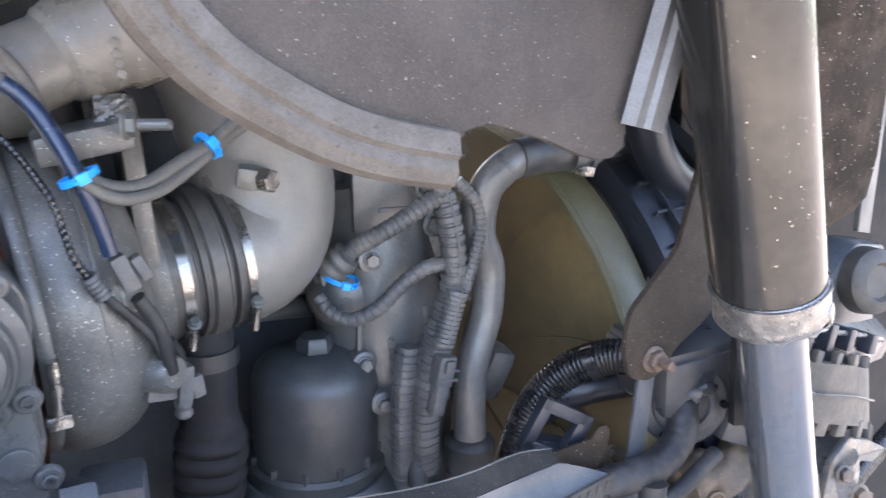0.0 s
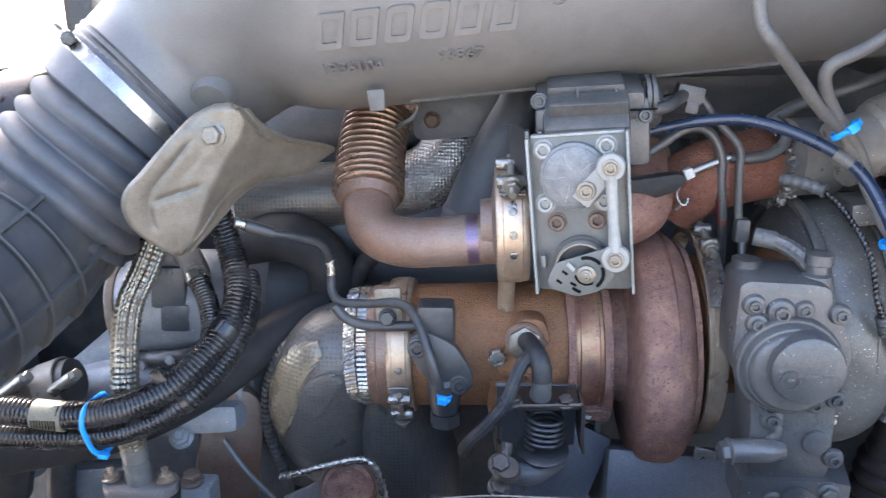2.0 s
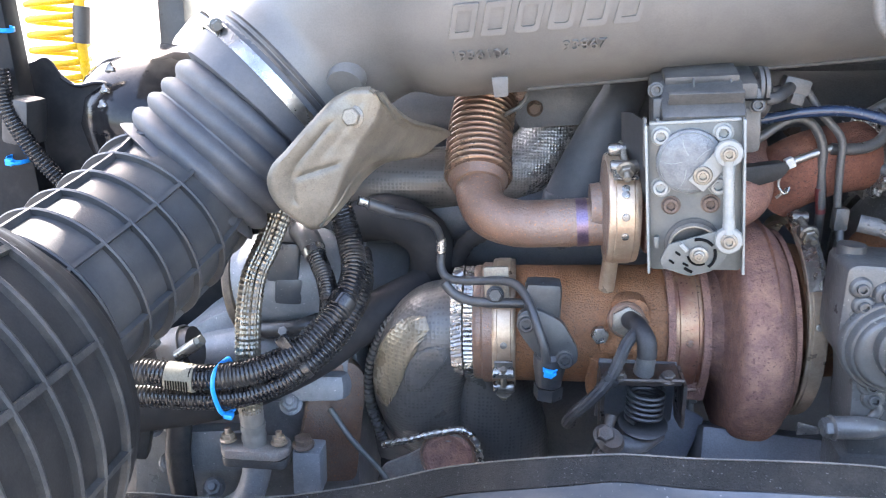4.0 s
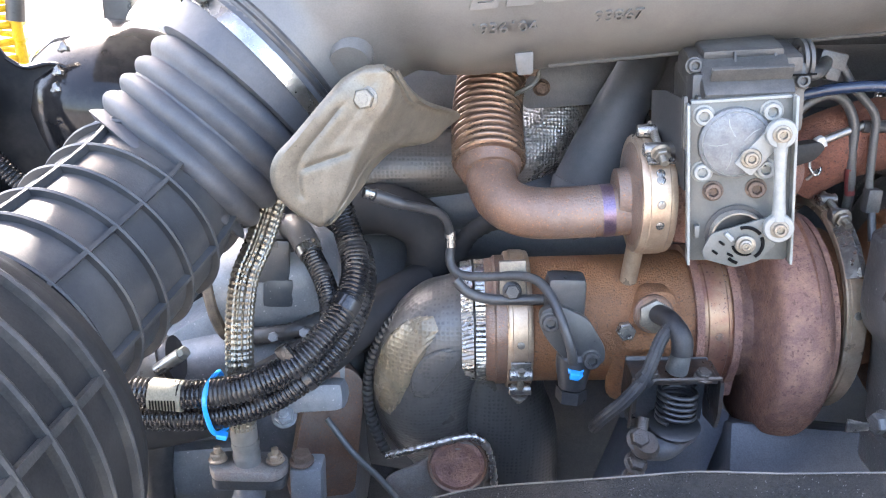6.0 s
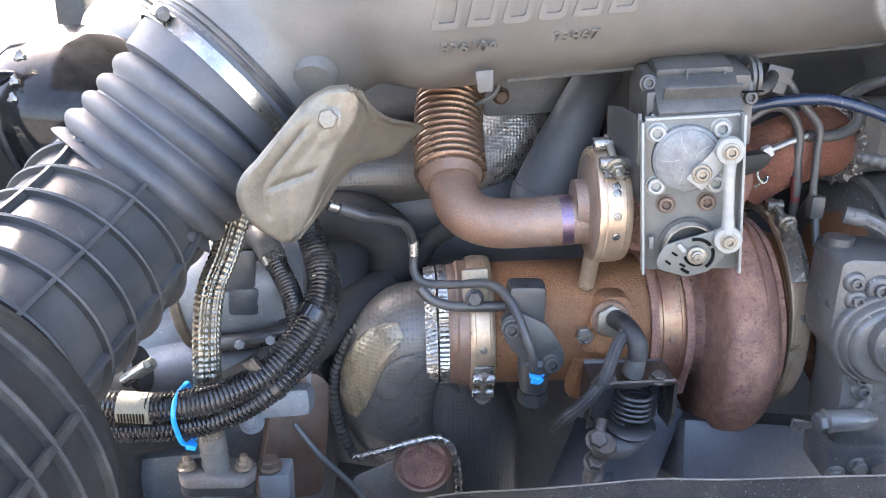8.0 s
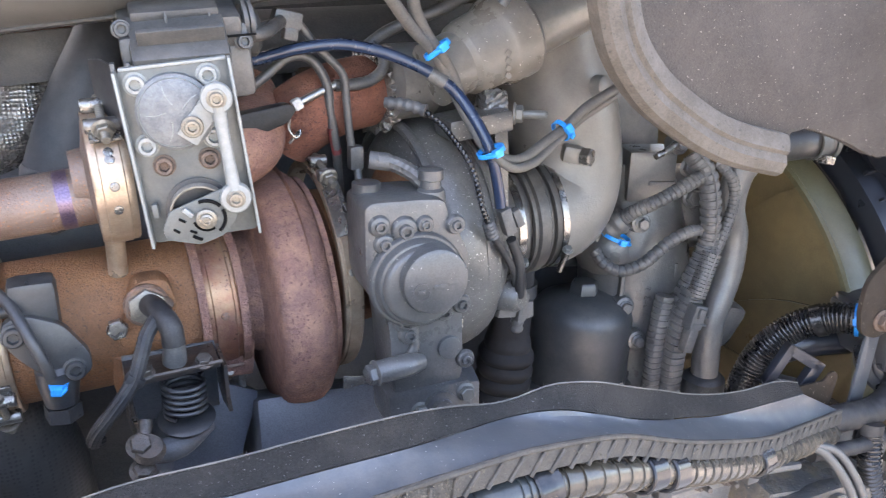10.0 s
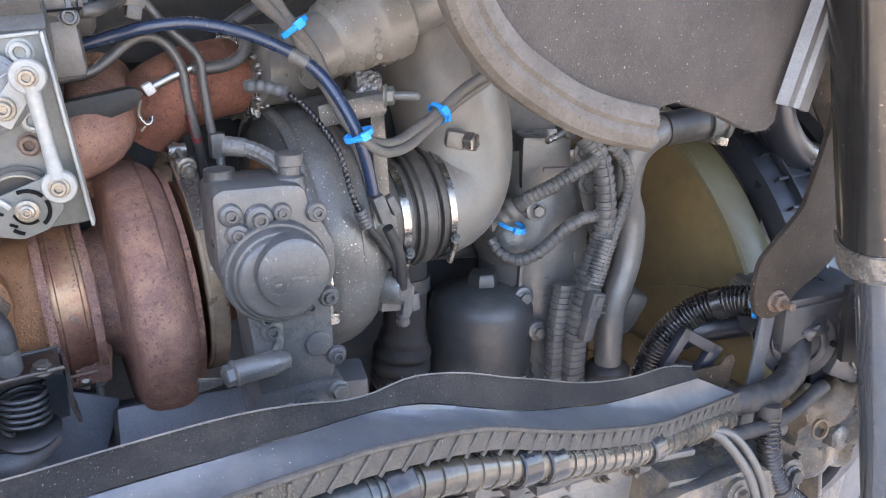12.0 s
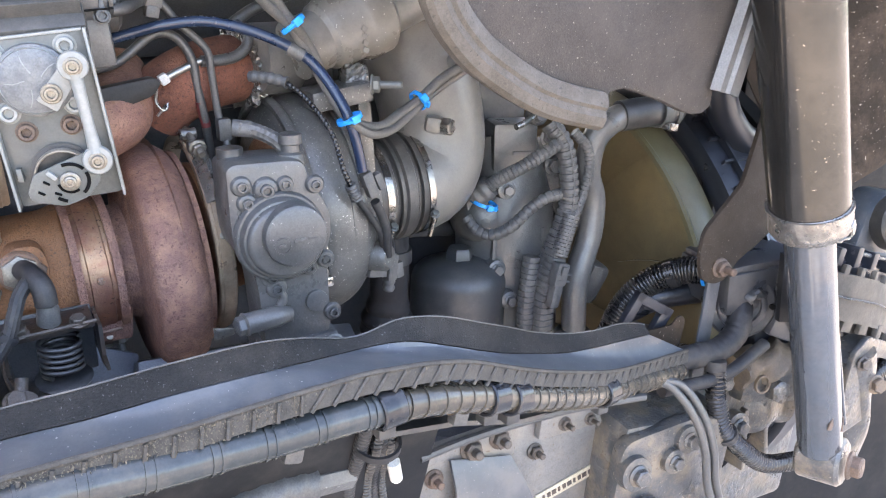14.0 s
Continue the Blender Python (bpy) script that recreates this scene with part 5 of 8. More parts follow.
har = thing("wire_harness", (0.06, 0.54, 1.5), "dusty grey wire bundle tied to the blue hose", "cable harness")
part("branch", tube([(-0.051, 0.488, 1.712), (-0.047, 0.488, 1.682), (-0.043, 0.488, 1.665), (-0.034, 0.488, 1.654), (-0.014, 0.505, 1.637), (0.021, 0.530, 1.604), (0.047, 0.545, 1.584), (0.068, 0.556, 1.556), (0.080, 0.548, 1.53), (0.091, 0.530, 1.503), (0.110, 0.526, 1.490), (0.132, 0.53, 1.488), (0.158, 0.54, 1.497), (0.182, 0.545, 1.508), (0.213, 0.55, 1.527), (0.25, 0.555, 1.542)], 0.0050, 12, 0.005), "greycable", har)
part("branch", tube([(0.10, 0.50, 1.70), (0.072, 0.508, 1.672), (0.045, 0.515, 1.650), (0.022, 0.518, 1.637), (0.020, 0.524, 1.626), (0.028, 0.533, 1.612), (0.040, 0.540, 1.596), (0.051, 0.543, 1.584), (0.072, 0.557, 1.56), (0.083, 0.552, 1.528)], 0.0052, 12, 0.005), "greycable", har)
part("branch", tube([(0.091, 0.515, 1.498), (0.112, 0.516, 1.484), (0.138, 0.526, 1.483), (0.165, 0.538, 1.493), (0.205, 0.55, 1.515), (0.25, 0.56, 1.533)], 0.0042, 12, 0.005), "greycable", har)
cable_tie((0.0495, 0.542, 1.585), (0.6, -0.2, -0.8), 0.0115)
cable_tie((0.0915, 0.519, 1.500), (0.35, -0.1, -0.9), 0.0115)
cable_tie((0.181, 0.545, 1.507), (0.8, 0.15, 0.5), 0.0095)

thin = thing("braided_cable", (0.08, 0.52, 1.45), "thin black braided sensor cable with grey plug", "cable")
part("cable", tube([(0.047, 0.56, 1.531), (0.060, 0.545, 1.517), (0.074, 0.522, 1.488), (0.080, 0.511, 1.455), (0.088, 0.513, 1.437)], 0.0024, 12, 0.0010, lambda s, t, a: 0.0024 + 0.0005 * math.sin(2 * a + s * 1500)), "conduit", thin)
part("lead", tube([(0.094, 0.517, 1.425), (0.112, 0.524, 1.402), (0.127, 0.531, 1.38), (0.136, 0.54, 1.355)], 0.0034, 12, 0.0022, lambda s, t, a: 0.0034 + 0.0005 * math.sin(3 * a + s * 900)), "cable", thin)
part("plug", tube([(0.088, 0.514, 1.438), (0.096, 0.518, 1.422)], 0.0058, 12, 0.002, lambda s, t, a: 0.0062 if int(s / 0.002) % 2 else 0.005), "greyconduit", thin)
part("sensor_plug", tube([(0.020, 0.585, 1.536), (0.034, 0.573, 1.535), (0.048, 0.559, 1.531)], 0.0058, 14, 0.002, lambda s, t, a: 0.0060 if int(s / 0.004) % 2 else 0.0050), "greyconduit", thin)
fb = thing("fitting_hose", (0.0, 0.51, 1.49), "braided steel hose with crimped end at the actuator", "hose")
part("hose", braided([(-0.012, 0.525, 1.500), (0.003, 0.52, 1.496), (0.015, 0.508, 1.489), (0.022, 0.498, 1.480)], 0.0066, 20, 5, 600), "foil", fb)
part("ferrule", tube([(-0.017, 0.528, 1.500), (-0.002, 0.522, 1.498)], 0.0076, 16, 0.004), "greyconduit", fb)

# ---- turbo actuator ----
act = thing("turbo_actuator", (0.0, 0.51, 1.30), "grey cast alloy turbo actuator with round lid and bolts", "actuator")
AM = pose(0.005, 0.470, 1.395, 0, -3, -4)


def act_at(x, z, out=0.0):
    return AM @ Vector((x, -out, z))


AN = (AM.to_3x3() @ Vector((0, -1, 0)))
outline = rounded([(-0.043, 0.083), (-0.036, 0.087), (0.010, 0.084), (0.024, 0.081), (0.027, 0.064), (0.036, 0.050), (0.043, 0.033), (0.043, 0.012), (0.036, -0.006), (0.036, -0.020), (0.035, -0.072), (0.029, -0.090), (-0.028, -0.086), (-0.029, -0.055), (-0.029, -0.030), (-0.031, -0.006), (-0.041, 0.006), (-0.045, 0.021), (-0.045, 0.039), (-0.044, 0.062)], 0.006)
part("body", plate(outline, 0.055, AM, 0.004), "alloy_clean", act)
part("rear_body", plate([(x * 0.85, z * 0.9) for x, z in outline], 0.04, AM @ pose(0.01, 0.05, 0), 0.003), "alloy_clean", act)
lc = act_at(-0.0015, 0.026)
part("lid_ring", revolve([(0, 0.0405), (0.006, 0.040), (0.0078, 0.0385), (0.0080, 0.0368), (0.0125, 0.0355), (0.0145, 0.0342), (0.0150, 0.0325), (0.0190, 0.0312), (0.0205, 0.0295), (0.021, 0.028), (0.021, 0.001)], act_at(-0.0045, 0.0195), AN, 56), "alloy_clean", act)
lid = part("lid", revolve([(0, 0.0275), (0.022, 0.0275), (0.0255, 0.0262), (0.027, 0.0235), (0.027, 0.001)], lc + AN * 0.004 + Vector((0.004, 0, 0)), AN, 48), "alloy_clean", act, "round raised lid")
lf = lc + AN * 0.0315 + Vector((0.004, 0, 0))
part("emblem_ring", ring([(0, 0.0072), (0.0008, 0.0072), (0.0008, 0.0064), (0, 0.0064)], lf + Vector((-0.013, 0, -0.006)), AN, 24), "alloy_clean", lid)
for k, (dx, dz, ln) in enumerate(((-0.013, -0.006, 0.006), (0.002, -0.0035, 0.010), (0.014, -0.002, 0.010))):
    part("raised_bar", block((ln, 0.001, 0.0035), Matrix.Translation(lf + Vector((dx, 0, dz))) @ AM.to_3x3().to_4x4(), 0.0003), "alloy_clean", lid)
for x, z, s in ((-0.032, 0.068, 0.0095), (-0.029, 0.053, 0.0095), (-0.012, 0.062, 0.012), (0.005, 0.064, 0.008), (0.031, 0.060, 0.009), (-0.016, -0.016, 0.011), (-0.013, -0.028, 0.010), (0.018, -0.014, 0.009), (0.034, -0.010, 0.009), (0.036, -0.062, 0.009)):
    part("bolt_boss", revolve([(0, s * 0.95), (0.0035, s * 0.82), (0.004, s * 0.75), (0.004, 0.001)], act_at(x, z), AN, 22), "alloy_clean", act)
    socket_bolt(act_at(x, z, 0.0035), AN, s * 0.8, "alloy_clean", act)
part("plug_disc", revolve([(0, 0.0105), (0.003, 0.010), (0.0035, 0.0085), (0.0035, 0.001)], act_at(0.022, -0.048), AN, 30), "alloy_clean", act)
part("rib", tube([act_at(-0.012, -0.03, 0.001), act_at(-0.008, -0.038, 0.002), act_at(-0.014, -0.048, 0.002), act_at(-0.016, -0.058, 0.002)], 0.004, 10, 0.004), "alloy_clean", act)
part("top_port", revolve([(0, 0.0125), (0.006, 0.0122), (0.010, 0.0112), (0.012, 0.0085), (0.018, 0.0085), (0.019, 0.0105), (0.027, 0.0105), (0.028, 0.008)], (0.022, 0.492, 1.470), (0, 0, 1), 24), "alloy_clean", act)
part("corner_post", revolve([(0, 0.013), (0.02, 0.013), (0.022, 0.0115), (0.034, 0.0115), (0.035, 0.008)], (-0.026, 0.512, 1.452), (0, 0, 1), 24), "black", act)
part("solenoid", tube([(-0.041, 0.455, 1.3455), (-0.022, 0.455, 1.3465), (0.001, 0.459, 1.345)], 0.0088, 20, 0.003, lambda s, t, a: 0.0094 - 0.0030 * max(0.0, s / t - 0.72) / 0.28), "alloy_clean", act)
bolt((-0.0405, 0.455, 1.3455), Vector((-1, -0.15, -0.05)), 0.0145, "alloy_clean", act, True)
part("spade", plate(rounded([(-0.020, -0.012), (0.0, -0.003), (0.0, 0.004), (-0.024, 0.002)], 0.002), 0.002, pose(-0.050, 0.456, 1.340, 0, 18, 0) @ Matrix.Diagonal((0.8, 1, 0.8, 1)), 0.0005), "collar", act)
part("foot", block((0.075, 0.05, 0.035), Matrix.Translation(act_at(0.002, -0.098, -0.02)) @ AM.to_3x3().to_4x4(), 0.006), "alloy_clean", act)
for x, z in ((-0.026, -0.108), (-0.008, -0.100), (0.034, -0.092), (0.020, -0.110)):
    bolt(act_at(x, z, 0.004), AN, 0.012, "zinc", act)
part("drain_stub", revolve([(0, 0.015), (0.006, 0.015), (0.007, 0.010), (0.012, 0.010)], act_at(0.010, -0.100, 0.003), AN, 22), "alloy_clean", act)
part("drain_pipe", tube([act_at(0.010, -0.100, 0.0), act_at(0.016, -0.108, 0.012), act_at(0.022, -0.13, 0.018)], 0.0068, 14, 0.004), "zinc", act)

# ---- hose coupling, charge elbow ----
cpl = thing("hose_coupling", (0.19, 0.645, 1.33), "black rubber hose coupling with two bright clamps", "hose coupling")
part("hose", tube([(0.148, 0.647, 1.390), (0.245, 0.646, 1.397)], 0.06, 64, 0.0022, lambda s, t, a: 0.0615 + (0.0035 if 0.042 < s < 0.056 else 0.0) - (0.004 if 0.033 < s < 0.039 or 0.060 < s < 0.065 else 0.0) - (0.0025 if s > 0.088 else 0)), "warmrubber", cpl)
for x in (0.185, 0.192, 0.205, 0.212):
    part("bead", ring([(-0.0018, 0.0600), (-0.0010, 0.0640), (0.0010, 0.0640), (0.0018, 0.0600)], (x, 0.647, 1.390 + 0.07 * (x - 0.148)), (1, 0, 0.07), 64), "warmrubber", cpl)
hose_band((0.170, 0.647, 1.3915), (1, 0, 0.07), 0.0622, 0.0085, None, "hose_clamp", 122)
hose_band((0.222, 0.646, 1.395), (1, 0, 0.07), 0.0622, 0.0072, None, "hose_clamp", 118)
chg = thing("charge_air_elbow", (0.25, 0.66, 1.34), "smooth dusty grey cast charge air elbow", "air elbow")
part("elbow", tube([(0.222, 0.646, 1.395), (0.240, 0.647, 1.397), (0.258, 0.652, 1.412), (0.266, 0.658, 1.445), (0.262, 0.664, 1.49), (0.250, 0.672, 1.54), (0.236, 0.68, 1.60), (0.225, 0.69, 1.70)], 0.0625, 56, 0.006), "elbowcast", chg)
part("boss", block((0.022, 0.022, 0.018), pose(0.230, 0.595, 1.470, 0, 10, -25), 0.005), "elbowcast", chg)
bolt((0.236, 0.585, 1.469), (0.5, -0.85, 0.0), 0.017, "collar", chg, False)
part("side_boss", revolve([(0, 0.012), (0.012, 0.011), (0.014, 0.008)], (0.265, 0.612, 1.535), (0.3, -0.9, 0.1), 18), "elbowcast", chg)

can = thing("breather_coupler", (0.14, 0.60, 1.52), "dusty milky-grey plastic coupler on a pale tube", "coupler")
CD = Vector((0.085, 0.01, 0.032)).normalized()
part("body", revolve([(0, 0.026), (0.004, 0.033), (0.014, 0.0365), (0.038, 0.0375), (0.042, 0.0405), (0.046, 0.0425), (0.070, 0.0425), (0.076, 0.037), (0.080, 0.030)], (0.099, 0.602, 1.566), CD, 48), "coupler", can)
part("neck", revolve([(-0.03, 0.030), (0.0, 0.030), (0.005, 0.034)], (0.099, 0.602, 1.566), CD, 40), "coupler", can)
part("tube", tube([Vector((0.15, 0.608, 1.585)), Vector((0.22, 0.616, 1.612)), Vector((0.33, 0.63, 1.653))], 0.031, 40, 0.02), "clear", can, "pale grey tube")
fc = Vector((0.099, 0.602, 1.566)) + CD * 0.05 + Vector((0.004, -0.0405, 0.004))
part("raised_ring", ring([(0, 0.0062), (0.001, 0.0062), (0.001, 0.005), (0, 0.005)], fc + CD * 0.012, (0.05, -1, 0.1), 20), "coupler", can)
for k in range(4):
    part("raised_bar", block((0.006, 0.001, 0.005), Matrix.Translation(fc + CD * (-0.018 - 0.0) + Vector((0.001 * k, 0.002 + 0.001 * k, -0.004 - 0.007 * k))) @ pose(0, 0, 0, 0, 30, 0), 0.0003), "coupler", can)
part("foil_collar", tube([(0.118, 0.59, 1.530), (0.140, 0.588, 1.528)], 0.014, 40, 0.002, lambda s, t, a: 0.013 + 0.0015 * math.sin(a * 11 + s * 700)), "foil_bright", can)

# ---- oil filter cap ----
oil = thing("oil_filter_housing", (0.305, 0.66, 1.13), "black plastic oil filter housing with hexagon on top", "oil filter")
OC = (0.306, 0.664)
part("cap", revolve([(0, 0.0635), (0.075, 0.0630), (0.100, 0.0625), (0.110, 0.060), (0.118, 0.053), (0.124, 0.040), (0.128, 0.022), (0.129, 0.001)], (*OC, 1.148), (0.03, 0, 1), 64), "blackcap", oil)
part("hexagon", revolve([(0, 0.0185), (0.016, 0.0175), (0.019, 0.015), (0.019, 0.004)], (OC[0] + 0.004, OC[1], 1.272), (0.03, 0, 1), 6), "blackcap", oil)
part("rim", ring([(0, 0.060), (0, 0.070), (0.012, 0.070), (0.016, 0.066), (0.016, 0.060)], (*OC, 1.150), (0.03, 0, 1), 64), "blackcap", oil)
for k in range(12):
    p, d = on_ring((*OC, 1.165), (0, 0, 1), 0.064, 30 * k + 10)
    part("grip_rib", block((0.006, 0.006, 0.022), Matrix.Translation(p) @ Matrix.Rotation(radians(30 * k + 10), 4, "Z"), 0.0015), "blackcap", oil)
part("base", revolve([(-0.20, 0.085), (-0.03, 0.085), (0.0, 0.072)], (*OC, 1.148), (0.03, 0, 1), 40), "dark", oil)

# ---- bellows pipe below the compressor, with a sensor plug ----
bow = thing("drain_bellows", (0.19, 0.66, 1.12), "black ribbed drain bellows under the compressor", "bellows")
part("bellows", tube([(0.200, 0.650, 1.335), (0.200, 0.651, 1.28), (0.197, 0.653, 1.22), (0.192, 0.655, 1.16), (0.190, 0.655, 1.08)], 0.03, 36, 0.002, lambda s, t, a: 0.0245 + (0.0 if s < 0.085 else 0.010 * min(1.0, (s - 0.085) / 0.03) * (0.35 + 0.65 * abs(math.sin((s - 0.085) / 0.018 * math.pi)) ** 0.6)) + 0.0008 * math.sin(4 * a)), "deephose", bow)
part("collar", ring([(-0.008, 0.023), (-0.008, 0.0275), (0.008, 0.0275), (0.008, 0.023)], (0.200, 0.650, 1.305), (0, 0, 1), 36), "black", bow)
part("bracket", block((0.05, 0.05, 0.09), pose(0.10, 0.60, 1.20, 0, 0, -15), 0.006), "dark", bow)
plg = thing("sensor_plug", (0.140, 0.556, 1.31), "dusty grey sensor plug below the compressor housing", "plug")
part("body", block((0.026, 0.018, 0.022), pose(0.134, 0.556, 1.333, 0, 12, 10), 0.003), "greyconduit", plg)
part("latch", block((0.012, 0.014, 0.030), pose(0.150, 0.553, 1.330, 0, 8, 10), 0.003), "greyconduit", plg)
part("wing", block((0.010, 0.010, 0.018), pose(0.160, 0.555, 1.325, 0, -6, 10), 0.002), "greyconduit", plg)
part("nozzle", tube([(0.149, 0.554, 1.318), (0.149, 0.556, 1.302)], 0.006, 14, 0.002, lambda s, t, a: 0.0068 if int(s / 0.004) % 2 else 0.0056), "greyconduit", plg)
part("lead", tube([(0.150, 0.552, 1.342), (0.147, 0.545, 1.358), (0.140, 0.54, 1.372)], 0.004, 10, 0.004), "cable", plg)

# ---- engine front housing and harness on the fan side ----
fh = thing("front_housing", (0.40, 0.72, 1.10), "grey cast engine front housing with ribs and bosses", "engine housing")
part("casting", tube([(0.388, 0.70, 1.43), (0.395, 0.69, 1.36), (0.400, 0.685, 1.28), (0.402, 0.68, 1.18), (0.40, 0.68, 1.0)], 0.06, 32, 0.015, lambda s, t, a: 0.050 + 0.02 * min(1, s / 0.12)), "engine", fh)
part("upper_casting", block((0.14, 0.16, 0.20), pose(0.39, 0.80, 1.47, 0, -4, 0), 0.03), "engine", fh)
part("shoulder", revolve([(-0.02, 0.046), (0.005, 0.045), (0.022, 0.040), (0.034, 0.030), (0.041, 0.017), (0.043, 0.001)], (0.362, 0.68, 1.325), (-0.3, -0.85, 0.3), 36), "engine", fh)
part("front_tube", tube([(0.428, 0.675, 1.385), (0.416, 0.664, 1.352), (0.411, 0.656, 1.315), (0.410, 0.653, 1.27), (0.407, 0.652, 1.20), (0.405, 0.652, 1.08)], 0.024, 28, 0.006), "engine", fh)
part("solenoid", block((0.058, 0.05, 0.062), pose(0.385, 0.662, 1.420, 0, 0, -20), 0.006), "engine", fh)
part("slot", block((0.032, 0.004, 0.005), pose(0.388, 0.634, 1.413, 0, 0, -20), 0.001), "dark", fh)
for x, y, z in ((0.418, 0.625, 1.432), (0.425, 0.622, 1.395), (0.362, 0.66, 1.30), (0.330, 0.672, 1.345)):
    bolt((x, y, z), (-0.2, -1, 0.1), 0.017, "engine", fh)
for k in range(6):
    part("raised_bar", block((0.006, 0.0015, 0.004), pose(0.372, 0.620, 1.285 - 0.011 * k, 0, 20, -20), 0.0004), "engine", fh)
for k in range(5):
    part("casting_rib", block((0.006, 0.014, 0.16), pose(0.345 + 0.016 * k, 0.640 - 0.004 * k, 1.235, 0, 2, -20), 0.003), "engine", fh)
for x, y, z in ((0.352, 0.622, 1.372), (0.345, 0.628, 1.265), (0.356, 0.612, 1.225), (0.428, 0.61, 1.285), (0.424, 0.606, 1.222), (0.402, 0.628, 1.460)):
    part("boss", revolve([(-0.012, 0.013), (0.002, 0.012), (0.003, 0.010)], (x, y, z), (-0.2, -1, 0.1), 20), "engine", fh)
    bolt((x - 0.0005, y - 0.003, z), (-0.2, -1, 0.1), 0.012, "engine", fh)
part("bracket_arm", tube([(0.395, 0.625, 1.462), (0.375, 0.618, 1.456), (0.358, 0.615, 1.452)], 0.004, 10, 0.004), "collar", fh)
ocl = thing("oil_cooler", (0.24, 0.76, 1.25), "dark dusty oil cooler casting behind the oil filter", "oil cooler")
part("body", block((0.20, 0.08, 0.12), pose(0.245, 0.775, 1.345, 0, -3, 0), 0.012), "dark", ocl)
part("ledge", block((0.19, 0.03, 0.02), pose(0.245, 0.728, 1.392, 0, -3, 0), 0.005), "engine", ocl)
part("pipe", tube([(0.16, 0.72, 1.30), (0.22, 0.715, 1.312), (0.29, 0.72, 1.305), (0.35, 0.74, 1.29)], 0.012, 16, 0.006), "pipe_grey", ocl)
for x in (0.175, 0.225, 0.275, 0.325):
    bolt((x, 0.733, 1.365 + 0.05 * (x - 0.25)), (0, -1, 0.1), 0.013, "engine", ocl)
pul = thing("water_pump", (0.49, 0.66, 1.20), "grey pump pulley disc beside the fan", "pump")
part("disc", revolve([(0, 0.048), (0.004, 0.053), (0.010, 0.054), (0.014, 0.050), (0.014, 0.02)], (0.474, 0.648, 1.352), (1, -0.35, 0.05), 48), "alloy_clean", pul)
part("body", tube([(0.44, 0.70, 1.36), (0.485, 0.69, 1.36)], 0.055, 32, 0.02), "engine", pul)
part("lug", block((0.035, 0.04, 0.06), pose(0.480, 0.604, 1.232, 10, 22, 0), 0.012), "alloy_clean", pul)

cp = thing("coolant_tube", (0.44, 0.58, 1.18), "grey painted coolant tube curving down to a socket", "coolant tube")
part("tube", tube([(0.500, 0.575, 1.462), (0.474, 0.578, 1.452), (0.457, 0.584, 1.430), (0.454, 0.588, 1.39), (0.468, 0.59, 1.352), (0.462, 0.585, 1.305), (0.440, 0.58, 1.246), (0.436, 0.575, 1.180), (0.436, 0.575, 1.15)], 0.0165, 24, 0.005), "engine", cp)
part("socket", revolve([(0, 0.026), (0.03, 0.026), (0.034, 0.022), (0.036, 0.018)], (0.436, 0.575, 1.145), (0, 0, 1), 28), "black", cp)
hr = thing("radiator_hose", (0.56, 0.57, 1.45), "grey rubber hose end with a spring clamp", "hose")
part("hose", tube([(0.49, 0.576, 1.460), (0.53, 0.571, 1.463), (0.575, 0.575, 1.462), (0.61, 0.60, 1.455)], 0.0195, 24, 0.006), "black", hr)
part("clamp_band", ring([(-0.007, 0.019), (-0.007, 0.0215), (0.007, 0.0215), (0.007, 0.019)], (0.553, 0.568, 1.463), (1, -0.1, 0.0), 36), "zinc", hr)
part("clamp_band", ring([(-0.003, 0.019), (-0.003, 0.0215), (0.003, 0.0215), (0.003, 0.019)], (0.570, 0.566, 1.462), (1, -0.1, 0.0), 36), "zinc", hr)
part("clamp_ear", block((0.018, 0.012, 0.010), pose(0.556, 0.551, 1.445, 0, 10, 0), 0.002), "collar", hr)


def conduit(name, pts, r, label, pitch=0.009, material="greyconduit"):
    th = thing(name, pts[len(pts) // 2], label, "cable conduit", "dusty conduits")
    part("conduit", tube(pts, r, 16, pitch / 8, lambda d, t, a: r * (1.0 - (0.11 if (d / pitch) % 1.0 > 0.72 else 0.0) + 0.035 * math.cos(4 * a))), material, th)
    part("split_line", tube([Vector(p) + Vector((-0.1, -0.95, 0.3)).normalized() * r * 0.98 for p in pts], r * 0.10, 8, 0.004), material, th)
    return th


LBL = "dusty grey corrugated cable conduit on the engine front"
h1 = conduit("cable_conduit", [(0.325, 0.632, 1.372), (0.336, 0.618, 1.388), (0.358, 0.60, 1.405), (0.382, 0.59, 1.421), (0.404, 0.585, 1.433)], 0.0084, LBL, 0.0058)
part("plug", tube([(0.315, 0.64, 1.362), (0.330, 0.626, 1.380)], 0.0155, 16, 0.003, lambda s, t, a: 0.0165 if int(s / 0.006) % 2 else 0.0145), "greyconduit", h1)
cable_tie((0.324, 0.630, 1.357), (0.25, -0.15, 0.9), 0.0165, 0.012)
h2 = conduit("cable_conduit", [(0.309, 0.648, 1.336), (0.316, 0.637, 1.322), (0.330, 0.622, 1.316), (0.350, 0.608, 1.327), (0.372, 0.596, 1.352), (0.390, 0.588, 1.365), (0.408, 0.584, 1.368)], 0.0072, LBL, 0.0080)
h3 = conduit("cable_conduit", [(0.400, 0.602, 1.455), (0.412, 0.587, 1.428), (0.418, 0.58, 1.380), (0.416, 0.58, 1.344), (0.402, 0.583, 1.305), (0.388, 0.585, 1.272), (0.381, 0.585, 1.228), (0.380, 0.585, 1.160)], 0.0120, LBL, 0.0095)
